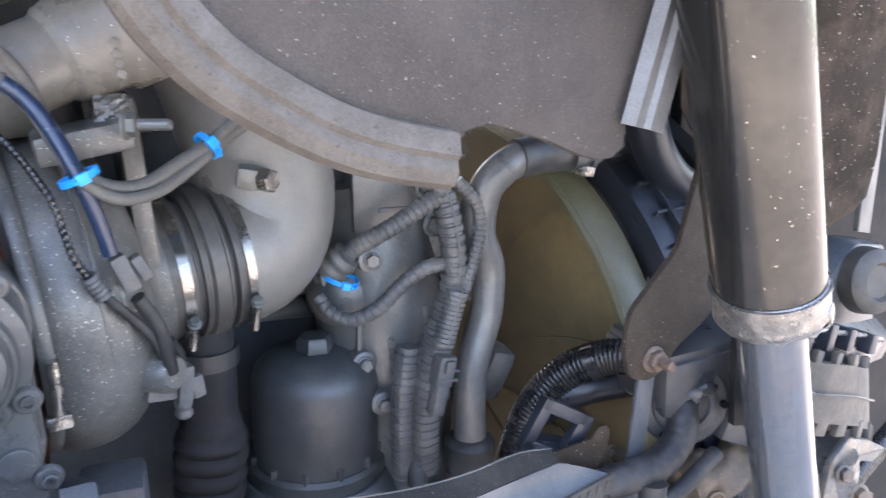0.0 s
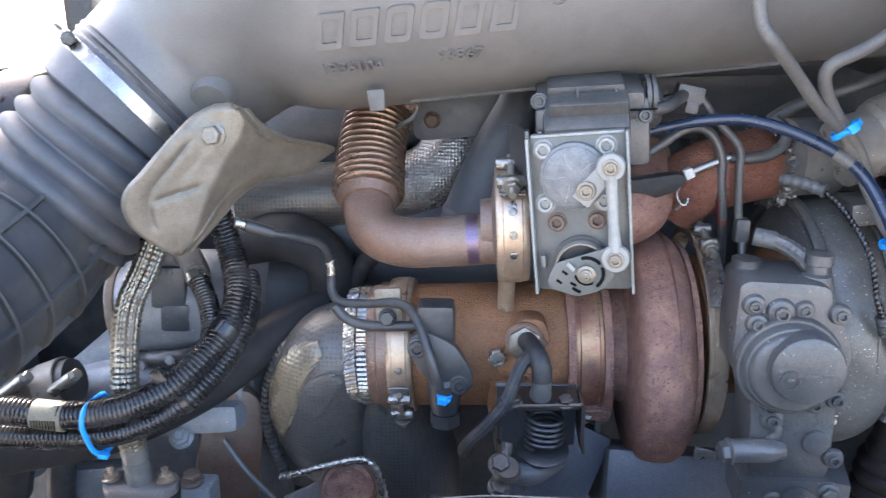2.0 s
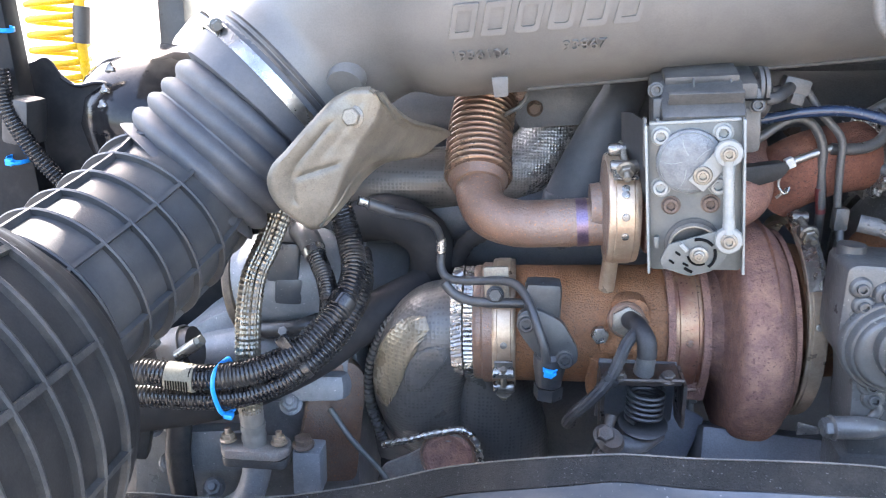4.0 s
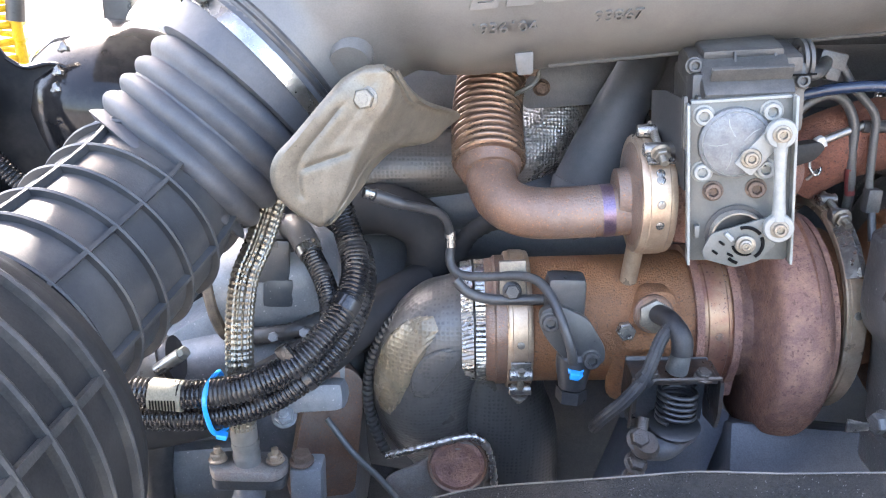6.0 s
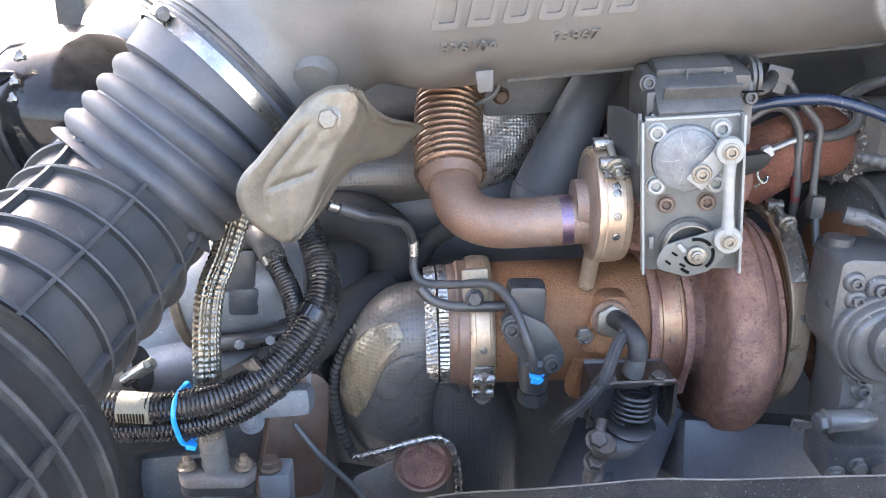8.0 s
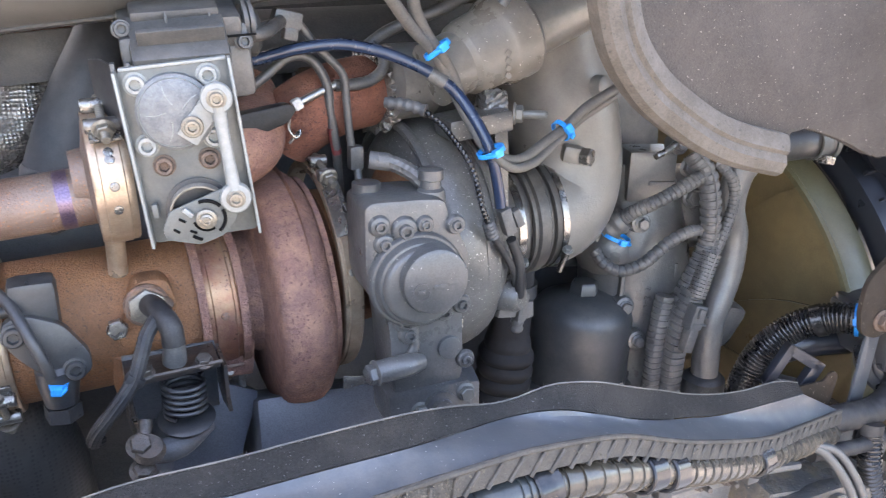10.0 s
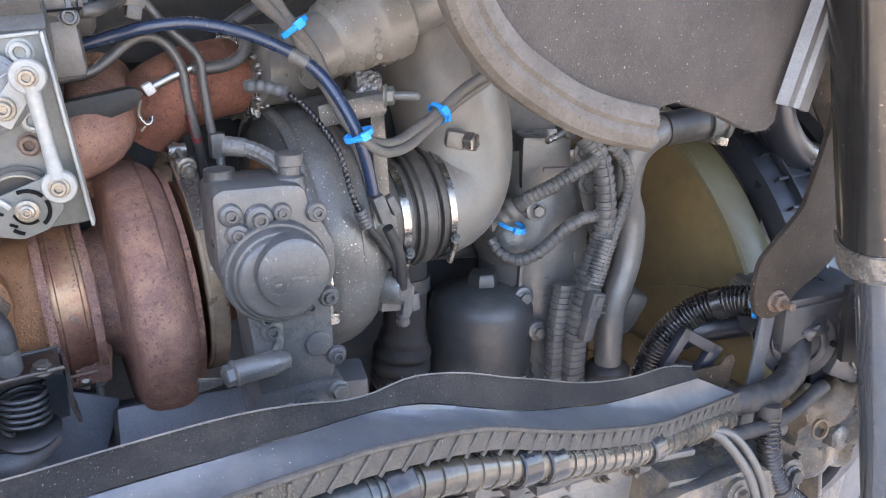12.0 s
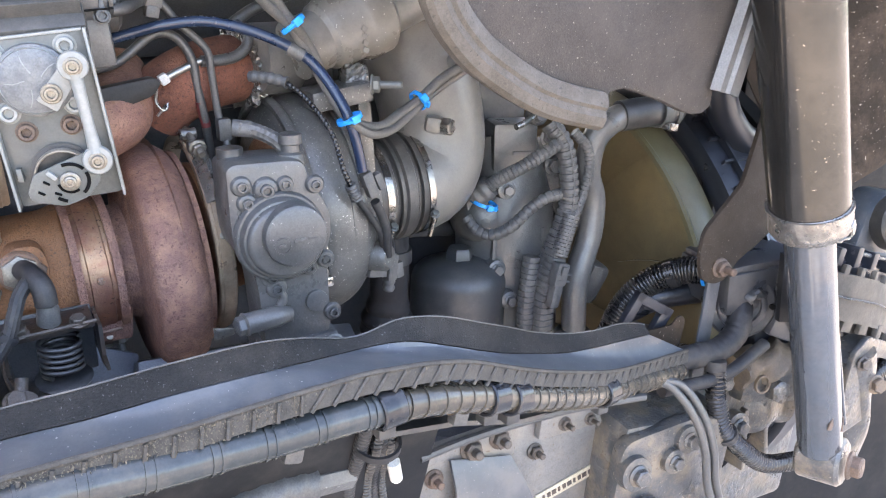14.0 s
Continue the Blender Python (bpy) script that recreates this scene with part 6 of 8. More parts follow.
conduit("cable_conduit", [(0.425, 0.585, 1.445), (0.441, 0.577, 1.425), (0.445, 0.575, 1.400), (0.440, 0.575, 1.376), (0.428, 0.575, 1.345), (0.415, 0.573, 1.325)], 0.0066, LBL, 0.0055)
h5 = conduit("cable_conduit", [(0.412, 0.565, 1.345), (0.402, 0.564, 1.318), (0.394, 0.563, 1.295)], 0.0105, LBL, 0.0045)
part("plug", block((0.019, 0.016, 0.030), pose(0.389, 0.556, 1.274, 0, 14, 0), 0.003), "greyconduit", h5)
part("plug", block((0.014, 0.013, 0.030), pose(0.3825, 0.555, 1.246, 0, 14, 0), 0.003), "greyconduit", h5)
part("locking_tab", block((0.009, 0.005, 0.012), pose(0.390, 0.5465, 1.280, 0, 14, 0), 0.0015), "greyconduit", h5)
for dz in (0.0, 0.009):
    part("plug_rib", block((0.021, 0.018, 0.0025), pose(0.3905 + dz * 0.25, 0.556, 1.266 + dz, 0, 14, 0), 0.0008), "greyconduit", h5)
part("lower_conduit", tube([(0.398, 0.572, 1.300), (0.388, 0.574, 1.262), (0.382, 0.576, 1.215), (0.381, 0.576, 1.160)], 0.015, 16, 0.0012, lambda s, t, a: 0.0140 * (1.0 - (0.12 if (s / 0.0085) % 1.0 > 0.78 else 0.0) + 0.06 * math.cos(4 * a))), "greyconduit", h3)
part("lower_conduit", tube([(0.372, 0.590, 1.290), (0.364, 0.588, 1.240), (0.362, 0.586, 1.19), (0.362, 0.586, 1.155)], 0.011, 16, 0.0012, lambda s, t, a: 0.0105 * (1.0 - (0.12 if (s / 0.0075) % 1.0 > 0.78 else 0.0) + 0.06 * math.cos(4 * a))), "greyconduit", h3)
solo("drain_hose", tube([(0.385, 0.60, 1.20), (0.372, 0.575, 1.165), (0.35, 0.545, 1.14), (0.32, 0.53, 1.12)], 0.0095, 14, 0.006), "black", "black rubber drain hose below the harness", "hose")

# ---- fan and shroud ----
FC = Vector((0.586, 0.808, 1.131))
fan = thing("cooling_fan", (0.60, 0.87, 0.75), "olive plastic cooling fan with broad blades and outer ring", "cooling fan")
part("ring", ring([(-0.004, 0.330), (-0.005, 0.337), (0.0, 0.3395), (0.045, 0.3395), (0.047, 0.335), (0.047, 0.330)], FC, (1, 0, 0), 140), "olive_ring", fan, "pale olive outer ring")
part("ring_lip", ring([(-0.008, 0.333), (-0.008, 0.3395), (-0.003, 0.3415), (0.0, 0.3395), (0.0, 0.333)], FC, (1, 0, 0), 140), "olive_ring", fan)
part("hub", revolve([(0.004, 0.03), (0.008, 0.060), (0.016, 0.075), (0.05, 0.08)], FC, (1, 0, 0), 48), "olive", fan)
for k in range(11):
    rows = []
    for i in range(9):
        r = 0.07 + 0.262 * i / 8
        row = []
        for j in range(7):
            f = j / 6 - 0.5
            an = 2 * math.pi * k / 11 + f * 0.568 + 0.22 * (i / 8) ** 2
            row.append((FC.x + 0.014 + f * 0.005 - 0.002 * math.cos(f * math.pi), FC.y + r * math.cos(an), FC.z + r * math.sin(an)))
        rows.append(row)
    part("blade", sheet(rows, 0.004), "olive", fan)
shr = thing("fan_shroud", (0.68, 0.87, 0.65), "black plastic fan shroud ring with ribs", "fan shroud", "", "")
part("shroud_ring", ring([(0.055, 0.336), (0.052, 0.353), (0.056, 0.366), (0.075, 0.369), (0.16, 0.373), (0.16, 0.351), (0.08, 0.341)], FC, (1, 0, 0), 140), "shroud", shr)
part("shroud_face", ring([(0.16, 0.341), (0.155, 0.375), (0.16, 0.385), (0.19, 0.385), (0.19, 0.341)], FC, (1, 0, 0), 64), "shroud", shr)
for g in (28, 34, 40, 46, 52, 58):
    p, d = on_ring(FC, (1, 0, 0), 0.372, g, 0.105)
    part("rib", block((0.004, 0.075, 0.008), Matrix.Translation(p) @ d.to_track_quat("Z", "X").to_matrix().to_4x4(), 0.001), "shroud", shr)
for a0 in (0.085, 0.125):
    part("hoop", ring([(a0, 0.366), (a0, 0.379), (a0 + 0.004, 0.379), (a0 + 0.004, 0.366)], FC, (1, 0, 0), 140), "shroud", shr)
rad = thing("radiator", (0.80, 0.87, 0.6), "black radiator core behind the fan", "radiator")
part("core", block((0.05, 0.66, 0.95), pose(0.84, 1.03, 1.10), 0.005), "radiator", rad)
for y in (0.69, 1.37):
    part("side_tank", block((0.07, 0.04, 0.97), pose(0.84, y, 1.10), 0.012), "black", rad)

# ---- cab underside panel with its seal ----
pan = thing("cab_floor_panel", (0.30, 0.37, 1.50), "brown felt-lined cab floor panel with thick grey edge seal", "cab panel")
edge = spline([(0.070, 0.36, 1.70), (0.084, 0.36, 1.64), (0.097, 0.36, 1.603), (0.120, 0.36, 1.575), (0.146, 0.36, 1.556), (0.182, 0.36, 1.536), (0.215, 0.36, 1.524), (0.256, 0.36, 1.514)], 0.006)
out = [(p.x + 0.012, p.z + 0.004) for p in edge] + [(0.262, 1.523), (0.271, 1.532), (0.287, 1.5345), (0.312, 1.527), (0.334, 1.520), (0.362, 1.508), (0.378, 1.5035), (0.391, 1.5035), (0.401, 1.510), (0.403, 1.528), (0.427, 1.606), (0.456, 1.70)]
part("felt", plate(out, 0.012, pose(0, 0.362, 0), 0.003), "panel", pan)
rows = []
for (p, t, u, v) in frames(edge):
    n = Vector((t.z, 0, -t.x))
    if n.z < 0:
        n = -n
    rows.append([p + n * a + Vector((0, b, 0)) for a, b in ((-0.012, 0.010), (-0.0135, -0.004), (-0.010, -0.009), (-0.002, -0.011), (0.004, -0.008), (0.007, -0.010), (0.013, -0.008), (0.019, -0.004), (0.020, 0.002))])
part("edge_seal", sheet(rows, 0.003), "seal", pan, "thick grey rubber edge seal")
part("trim_strip", sheet([[(0.391 + 0.0246 * k, 0.356, 1.527 + 0.0785 * k), (0.394 + 0.0246 * k, 0.349, 1.526 + 0.0785 * k), (0.403 + 0.0244 * k, 0.351, 1.524 + 0.079 * k), (0.406 + 0.0244 * k, 0.3475, 1.523 + 0.079 * k), (0.418 + 0.0244 * k, 0.349, 1.520 + 0.0795 * k), (0.421 + 0.0244 * k, 0.356, 1.519 + 0.0795 * k)] for k in (0.0, 0.5, 1.0, 1.6, 2.2)], 0.003), "seal_light", pan, "pale trim strip")
rf = random.Random(9)
bmf = bmesh.new()
low = [q for q in out if q[0] > 0.262 and q[1] < 1.545]
for k in range(260):
    n = rf.randrange(len(low) - 1)
    f = rf.random()
    x, z = (low[n][i] + f * (low[n + 1][i] - low[n][i]) for i in (0, 1))
    c = Vector((x, 0.361 + rf.uniform(0.0, 0.010), z + 0.0008))
    d = Vector((rf.uniform(-0.8, 0.8), rf.uniform(-0.6, 0.2), -1.0)).normalized() * rf.uniform(0.001, 0.0045)
    w = Vector((0.0003, 0.0, 0.0))
    bmf.faces.new([bmf.verts.new(c - w), bmf.verts.new(c + w), bmf.verts.new(c + d)])
solo("panel_fibres", bmf, "panel", "loose brown fibres along the torn panel edge", "felt fibres", "", "stuff")
part("upper_floor", block((0.62, 0.02, 0.75), pose(0.42, 0.395, 2.06), 0.004), "panel", pan)

# ---- damper ----
sh = thing("cab_damper", (0.64, 0.33, 1.06), "dusty steel cab damper with blue-grey lower tube", "damper")
SA, SB = Vector((0.4157, 0.31, 1.68)), Vector((0.6170, 0.31, 1.07))
SD = (SB - SA).normalized()


def on_damper(z):
    return SA + SD * ((z - SA.z) / SD.z)


CZ = on_damper(1.397)
part("upper_tube", tube([SA, CZ], 0.0395, 48, 0.05), "shocktube", sh, "dusty dark upper tube")
part("collar", tube([CZ - SD * 0.016, CZ + SD * 0.018], 0.040, 64, 0.002, lambda s, t, a: 0.0410 + 0.0009 * math.sin(a * 3 + 1) * math.sin(s * 160) - (0.002 if s < 0.003 else 0.0) - 0.005 * max(0, (s - 0.026) / 0.008)), "collar", sh, "dull dented metal collar")
part("collar_lip", ring([(-0.0014, 0.036), (-0.0014, 0.0424), (0.0014, 0.0424), (0.0014, 0.036)], CZ - SD * 0.013, SD + Vector((0.0, 0.05, 0.0)), 64), "collar", sh)
part("torn_edge", tube([CZ + SD * 0.017 + Vector((0.0385 * math.cos(radians(g)), 0.0385 * math.sin(radians(g)), 0.0010 * math.sin(g * 0.31) - 0.0009 * math.cos(g * 0.17) + (0.008 if g > 330 else 0.008 * max(0, (g - 285) / 45)))) for g in range(150, 372, 6)], 0.0014, 8, 0.003, lambda s, t, a: 0.0014 + 0.0005 * math.sin(s * 900)), "collar", sh, "crumpled bright collar edge")
part("lower_tube", tube([CZ - Vector((0.0025, 0, 0)), SB - SD * 0.02 - Vector((0.0025, 0, 0))], 0.0255, 40, 0.05), "chrome", sh, "glossy blue-grey lower tube")
part("rod", tube([CZ + Vector((0.0255, -0.003, 0.0)), SB + Vector((0.0285, -0.003, 0.04))], 0.0032, 10, 0.03), "chrome", sh)
part("eye", revolve([(-0.026, 0.026), (-0.022, 0.030), (0.022, 0.030), (0.026, 0.026)], SB, (0.3, -1, 0.1), 32), "steer", sh)
bolt(SB + Vector((0.008, -0.03, 0.003)), (0.3, -1, 0.1), 0.024, "rustbolt", sh)
part("dent", revolve([(0, 0.009), (0.002, 0.008), (0.003, 0.004)], CZ + SD * 0.006 + Vector((0.016, -0.0365, 0)), (0.4, -0.9, 0.1), 18), "collar", sh)
part("rust_patch", block((0.008, 0.002, 0.016), Matrix.Translation(on_damper(1.14) + Vector((-0.012, -0.0235, 0))) @ pose(0, 0, 0, 0, 18, 0), 0.0009), "rustbolt", sh)
part("rust_patch", block((0.010, 0.002, 0.018), Matrix.Translation(on_damper(1.13) + Vector((0.012, -0.0210, 0))) @ pose(0, 0, 0, 0, 18, 35), 0.0009), "rustbolt", sh)

# ---- bracket, control box and parts behind the damper ----
brk = thing("mounting_bracket", (0.52, 0.43, 1.22), "brown felt-lined bracket on a slate grey post", "bracket")
part("felt_ear", plate(rounded([(-0.030, 0.052), (-0.034, 0.020), (-0.026, -0.010), (0.0, -0.020), (0.020, -0.014), (0.034, 0.004), (0.07, 0.02), (0.13, 0.06), (0.13, 0.30), (0.055, 0.30), (0.048, 0.18), (0.026, 0.10)], 0.010), 0.006, pose(0.522, 0.424, 1.298, 0, 0, 0), 0.001), "earfelt", brk)
part("post", plate(rounded([(-0.016, -0.13), (0.006, -0.13), (0.012, 0.02), (-0.010, 0.03)], 0.003), 0.004, pose(0.529, 0.432, 1.272, 0, 2, 0), 0.001), "cover", brk)
bolt((0.524, 0.423, 1.300), (-0.1, -1, 0.05), 0.017, "rustbolt", brk, True, "", 0.014)
cable_tie((0.5635, 0.4775, 1.2705), (0.55, -0.82, 0.14), 0.0188, 0.006, 0.002)
box = thing("control_box", (0.60, 0.45, 1.23), "dusty grey plastic control box with cable gland", "control box")
part("body", block((0.125, 0.10, 0.055), pose(0.622, 0.462, 1.258, 0, -3, -12), 0.006), "box", box)
part("lid", block((0.118, 0.09, 0.010), pose(0.620, 0.462, 1.288, 0, -3, -12), 0.003), "box", box)
part("gland_plate", revolve([(-0.02, 0.044), (0.0, 0.044), (0.003, 0.041), (0.003, 0.001)], (0.583, 0.430, 1.236), (-0.55, -0.8, 0.12), 36), "box", box)
part("gland", ring([(0, 0.023), (0, 0.032), (0.007, 0.031), (0.009, 0.028), (0.009, 0.023)], (0.583, 0.430, 1.236) , (-0.55, -0.8, 0.12), 36), "box", box)
for g in (30, 150, 270):
    p, d = on_ring((0.583, 0.430, 1.236), (-0.55, -0.8, 0.12), 0.0375, g, 0.003)
    bolt(p, (-0.55, -0.8, 0.12), 0.007, "ink", box, False)
part("latch", block((0.045, 0.014, 0.030), pose(0.634, 0.402, 1.205, 0, 24, -12), 0.004), "box", box)
part("latch_tab", block((0.020, 0.012, 0.016), pose(0.655, 0.394, 1.200, 0, 24, -12), 0.003), "clear", box)
part("rib", block((0.004, 0.02, 0.06), pose(0.622, 0.408, 1.246, 0, 0, -12), 0.001), "box", box)
bolt((0.640, 0.392, 1.212), (0, -1, 0.3), 0.010, "zinc", box)
part("sealant", tube([(0.580, 0.420, 1.246), (0.590, 0.415, 1.256), (0.604, 0.416, 1.250)], 0.012, 12, 0.004, lambda s, t, a: 0.0065 + 0.0018 * math.sin(a * 3 + s * 400)), "black", box)
th = thing("loom_hose", (0.50, 0.41, 1.2), "thick black taped cable loom entering the box", "cable loom")
part("loom", tube([(0.40, 0.425, 1.180), (0.434, 0.422, 1.190), (0.478, 0.418, 1.194), (0.526, 0.414, 1.193), (0.561, 0.416, 1.207), (0.576, 0.424, 1.226), (0.589, 0.436, 1.240)], 0.0165, 24, 0.003, lambda s, t, a: 0.0148 + (0.0006 if int(s / 0.006) % 2 else 0.0)), "cable", th)
part("loom", tube([(0.42, 0.40, 1.175), (0.49, 0.395, 1.170), (0.535, 0.395, 1.172), (0.60, 0.40, 1.190)], 0.008, 16, 0.006), "cable", th)
ch = thing("convoluted_hose", (0.51, 0.53, 1.17), "glossy black convoluted hose arching before the fan", "hose")
part("hose", corrugated([(0.486, 0.566, 1.13), (0.492, 0.560, 1.172), (0.505, 0.55, 1.212), (0.528, 0.53, 1.246), (0.550, 0.50, 1.266), (0.568, 0.47, 1.272), (0.60, 0.45, 1.27)], 0.0185, 0.0048, 0.0022, 24), "conduit", ch)
part("split_band", tube([(0.540, 0.515, 1.257), (0.546, 0.507, 1.262)], 0.0196, 24, 0.003), "conduit", ch)
part("tape_end", tube([(0.562, 0.482, 1.271), (0.570, 0.468, 1.272)], 0.0192, 24, 0.003), "cable", ch, "black taped end")
cb = thing("clip_bracket", (0.44, 0.455, 1.20), "dark plastic clip bracket with square window beside the cover", "clip")
for x, z, w, h in ((0.432, 1.2625, 0.056, 0.012), (0.432, 1.2225, 0.056, 0.014), (0.410, 1.2425, 0.012, 0.052), (0.458, 1.2425, 0.016, 0.052)):
    part("bar", block((w, 0.010, h), pose(0.436, 0.452, 1.2425, 0, 32, -8) @ Matrix.Translation((x - 0.434, 0, z - 1.2425)), 0.002), "shroud", cb)
part("foot", block((0.07, 0.02, 0.04), pose(0.452, 0.462, 1.205, 0, 20, -10), 0.004), "shroud", cb)
tank = thing("expansion_tank", (0.60, 0.55, 1.2), "dark plastic hose bundle under the convoluted hose", "hose")
part("hose", tube([(0.50, 0.56, 1.19), (0.54, 0.53, 1.22), (0.60, 0.50, 1.23)], 0.018, 16, 0.01), "shroud", tank)
inn = thing("wheel_arch_liner", (0.85, 0.48, 0.9), "dusty brown plastic liner behind the damper", "liner")
part("liner", sheet([[(0.69, 0.53, 2.2), (0.80, 0.44, 2.2), (0.885, 0.44, 2.2)], [(0.68, 0.55, 1.62), (0.80, 0.45, 1.62), (0.893, 0.445, 1.60)], [(0.69, 0.55, 1.50), (0.80, 0.46, 1.50), (0.905, 0.45, 1.50)], [(0.72, 0.52, 1.42), (0.82, 0.465, 1.415), (0.907, 0.45, 1.44)], [(0.77, 0.47, 1.37), (0.84, 0.455, 1.375), (0.897, 0.45, 1.395)], [(0.79, 0.47, 1.345), (0.835, 0.46, 1.362), (0.880, 0.455, 1.379)]], 0.006), "brown", inn, "", True, 60)
# near-black backing sheets added to hide the bright yard behind
part("dark_backing", sheet([[(0.72, 0.72, 1.75), (1.0, 0.66, 1.75), (1.75, 0.52, 1.75)], [(0.74, 0.72, 1.1), (1.0, 0.67, 1.1), (1.75, 0.54, 1.1)], [(0.74, 0.72, 0.45), (1.0, 0.68, 0.45), (1.75, 0.56, 0.45)]], 0.01), "guard", inn, "near-black backing sheet added behind the liner")
part("upper_backing", block((0.72, 0.02, 0.66), pose(0.78, 0.70, 1.85), 0.006), "shroud", inn)
part("lower_backing", block((0.40, 0.02, 0.82), pose(0.99, 0.635, 1.79), 0.006), "guard", inn)
# unseen slab added to keep sky light off the parts below
part("sky_shade_slab", block((0.95, 0.56, 0.02), pose(1.38, 0.46, 1.80), 0.004), "guard", inn)
part("pale_strip", plate([(1.003, 1.322), (1.034, 1.315), (1.020, 1.62), (0.990, 1.62)], 0.008, pose(0, 0.5, 0), 0.002), "seal_light", inn, "pale hanging strip")
pump = thing("cast_bracket", (0.93, 0.44, 1.20), "blue-grey cast bracket with round boss beside the liner", "bracket")
part("web", plate(rounded([(0.862, 1.20), (0.885, 1.245), (0.905, 1.30), (0.945, 1.325), (1.02, 1.31), (1.02, 1.15)], 0.012), 0.05, pose(0, 0.47, 0), 0.008), "cover", pump)
part("boss", revolve([(-0.02, 0.042), (0.0, 0.040), (0.006, 0.034), (0.008, 0.024), (0.003, 0.020), (0.003, 0.001)], (0.945, 0.440, 1.283), (-0.25, -1, 0.2), 36), "grating", pump, "dusty round boss")
solo("air_hose", tube([(0.640, 0.570, 1.56), (0.645, 0.562, 1.51), (0.655, 0.56, 1.476), (0.675, 0.56, 1.443), (0.715, 0.56, 1.410), (0.774, 0.56, 1.393)], 0.022, 20, 0.008), "shroud", "dark blue-grey rubber hose beside the shroud", "hose")
bolt((0.575, 0.54, 1.56), (-0.4, -1, 0), 0.022, "zinc", inn, True)
stp = thing("toothed_ring", (0.70, 0.345, 1.20), "dusty grey plastic ring with teeth behind the damper", "toothed ring")
TOPR = [(0.590, 0.350, 1.304), (0.622, 0.342, 1.302), (0.646, 0.337, 1.296), (0.670, 0.335, 1.289), (0.707, 0.336, 1.277), (0.752, 0.346, 1.258), (0.796, 0.364, 1.240), (0.838, 0.392, 1.218), (0.880, 0.43, 1.19)]
BOTR = [(0.600, 0.350, 1.246), (0.637, 0.342, 1.240), (0.662, 0.337, 1.230), (0.688, 0.335, 1.222), (0.733, 0.336, 1.205), (0.778, 0.346, 1.182), (0.822, 0.364, 1.158), (0.868, 0.392, 1.133), (0.91, 0.43, 1.10)]
part("band", sheet([TOPR, [tuple((a + b) / 2 for a, b in zip(p, q)) for p, q in zip(TOPR, BOTR)], BOTR], 0.008), "grating", stp)
for k, f in enumerate((0.0, 1.0, 2.0, 3.2, 4.1, 5.0, 6.0, 7.0)):
    i = int(f)
    p = Vector(TOPR[i]).lerp(Vector(TOPR[i + 1]), f - i)
    q = Vector(BOTR[i]).lerp(Vector(BOTR[i + 1]), f - i)
    yaw = math.degrees(math.atan2(TOPR[i + 1][1] - TOPR[i][1], TOPR[i + 1][0] - TOPR[i][0]))
    part("tooth", block((0.010, 0.007, 0.016), Matrix.Translation(p + Vector((0, 0.004, 0.003))) @ pose(0, 0, 0, 0, 15, yaw), 0.0015), "grating", stp)
    part("tooth", block((0.019, 0.007, 0.018), Matrix.Translation(q + Vector((0.006, 0.004, -0.006))) @ pose(0, 0, 0, 0, 18, yaw), 0.0015), "grating", stp)
part("seam", tube([tuple((a * 0.52 + b * 0.48) - (0.0045 if n == 1 else 0.0) for n, (a, b) in enumerate(zip(p, q))) for p, q in zip(TOPR, BOTR)], 0.0012, 8, 0.02), "shroud", stp)
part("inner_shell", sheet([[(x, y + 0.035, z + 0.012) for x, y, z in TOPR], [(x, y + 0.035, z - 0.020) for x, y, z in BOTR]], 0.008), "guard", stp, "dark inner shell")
led = thing("ribbed_ledge", (0.70, 0.38, 1.29), "dark ribbed plastic ledge above the toothed ring", "ledge")
part("ledge", sheet([[(0.60, 0.40, 1.335), (0.68, 0.385, 1.315), (0.76, 0.385, 1.290), (0.86, 0.41, 1.262), (0.98, 0.45, 1.225)], [(0.60, 0.375, 1.315), (0.68, 0.362, 1.298), (0.76, 0.362, 1.274), (0.86, 0.385, 1.245), (0.98, 0.425, 1.205)], [(0.60, 0.385, 1.285), (0.68, 0.372, 1.268), (0.76, 0.372, 1.244), (0.86, 0.395, 1.215), (0.98, 0.435, 1.175)]], 0.006), "shroud", led)
for x, z, h in ((0.652, 1.312, 0.022), (0.690, 1.304, 0.026), (0.727, 1.292, 0.022), (0.772, 1.276, 0.020)):
    part("rib", block((0.012, 0.03, h), pose(x, 0.366, z, 0, 14, 0), 0.002), "shroud", led)
part("edge_strip", tube([(0.685, 0.358, 1.310), (0.72, 0.357, 1.300), (0.761, 0.358, 1.287), (0.83, 0.372, 1.262)], 0.0028, 8, 0.01), "box", led)
hub = thing("round_bracket", (0.735, 0.345, 1.10), "dusty cast bracket with a bolt by the damper", "bracket")
part("plate", plate(rounded([(0.686, 1.140), (0.689, 1.161), (0.694, 1.181), (0.720, 1.197), (0.762, 1.180), (0.800, 1.158), (0.775, 1.150), (0.752, 1.160), (0.728, 1.158), (0.722, 1.140), (0.735, 1.125), (0.745, 1.07), (0.69, 1.06)], 0.005), 0.008, pose(0, 0.335, 0), 0.002), "steer", hub)
part("shell", tube([(0.715, 0.352, 1.175), (0.735, 0.356, 1.13), (0.75, 0.36, 1.06), (0.76, 0.37, 0.98)], 0.026, 20, 0.008, lambda s, t, a: 0.026 + 0.002 * math.sin(a * 4 + s * 50)), "steer", hub)
bolt((0.706, 0.330, 1.165), (-0.3, -1, 0.2), 0.013, "worn", hub)
bolt((0.745, 0.330, 1.125), (-0.3, -1, 0.2), 0.018, "tan", hub)
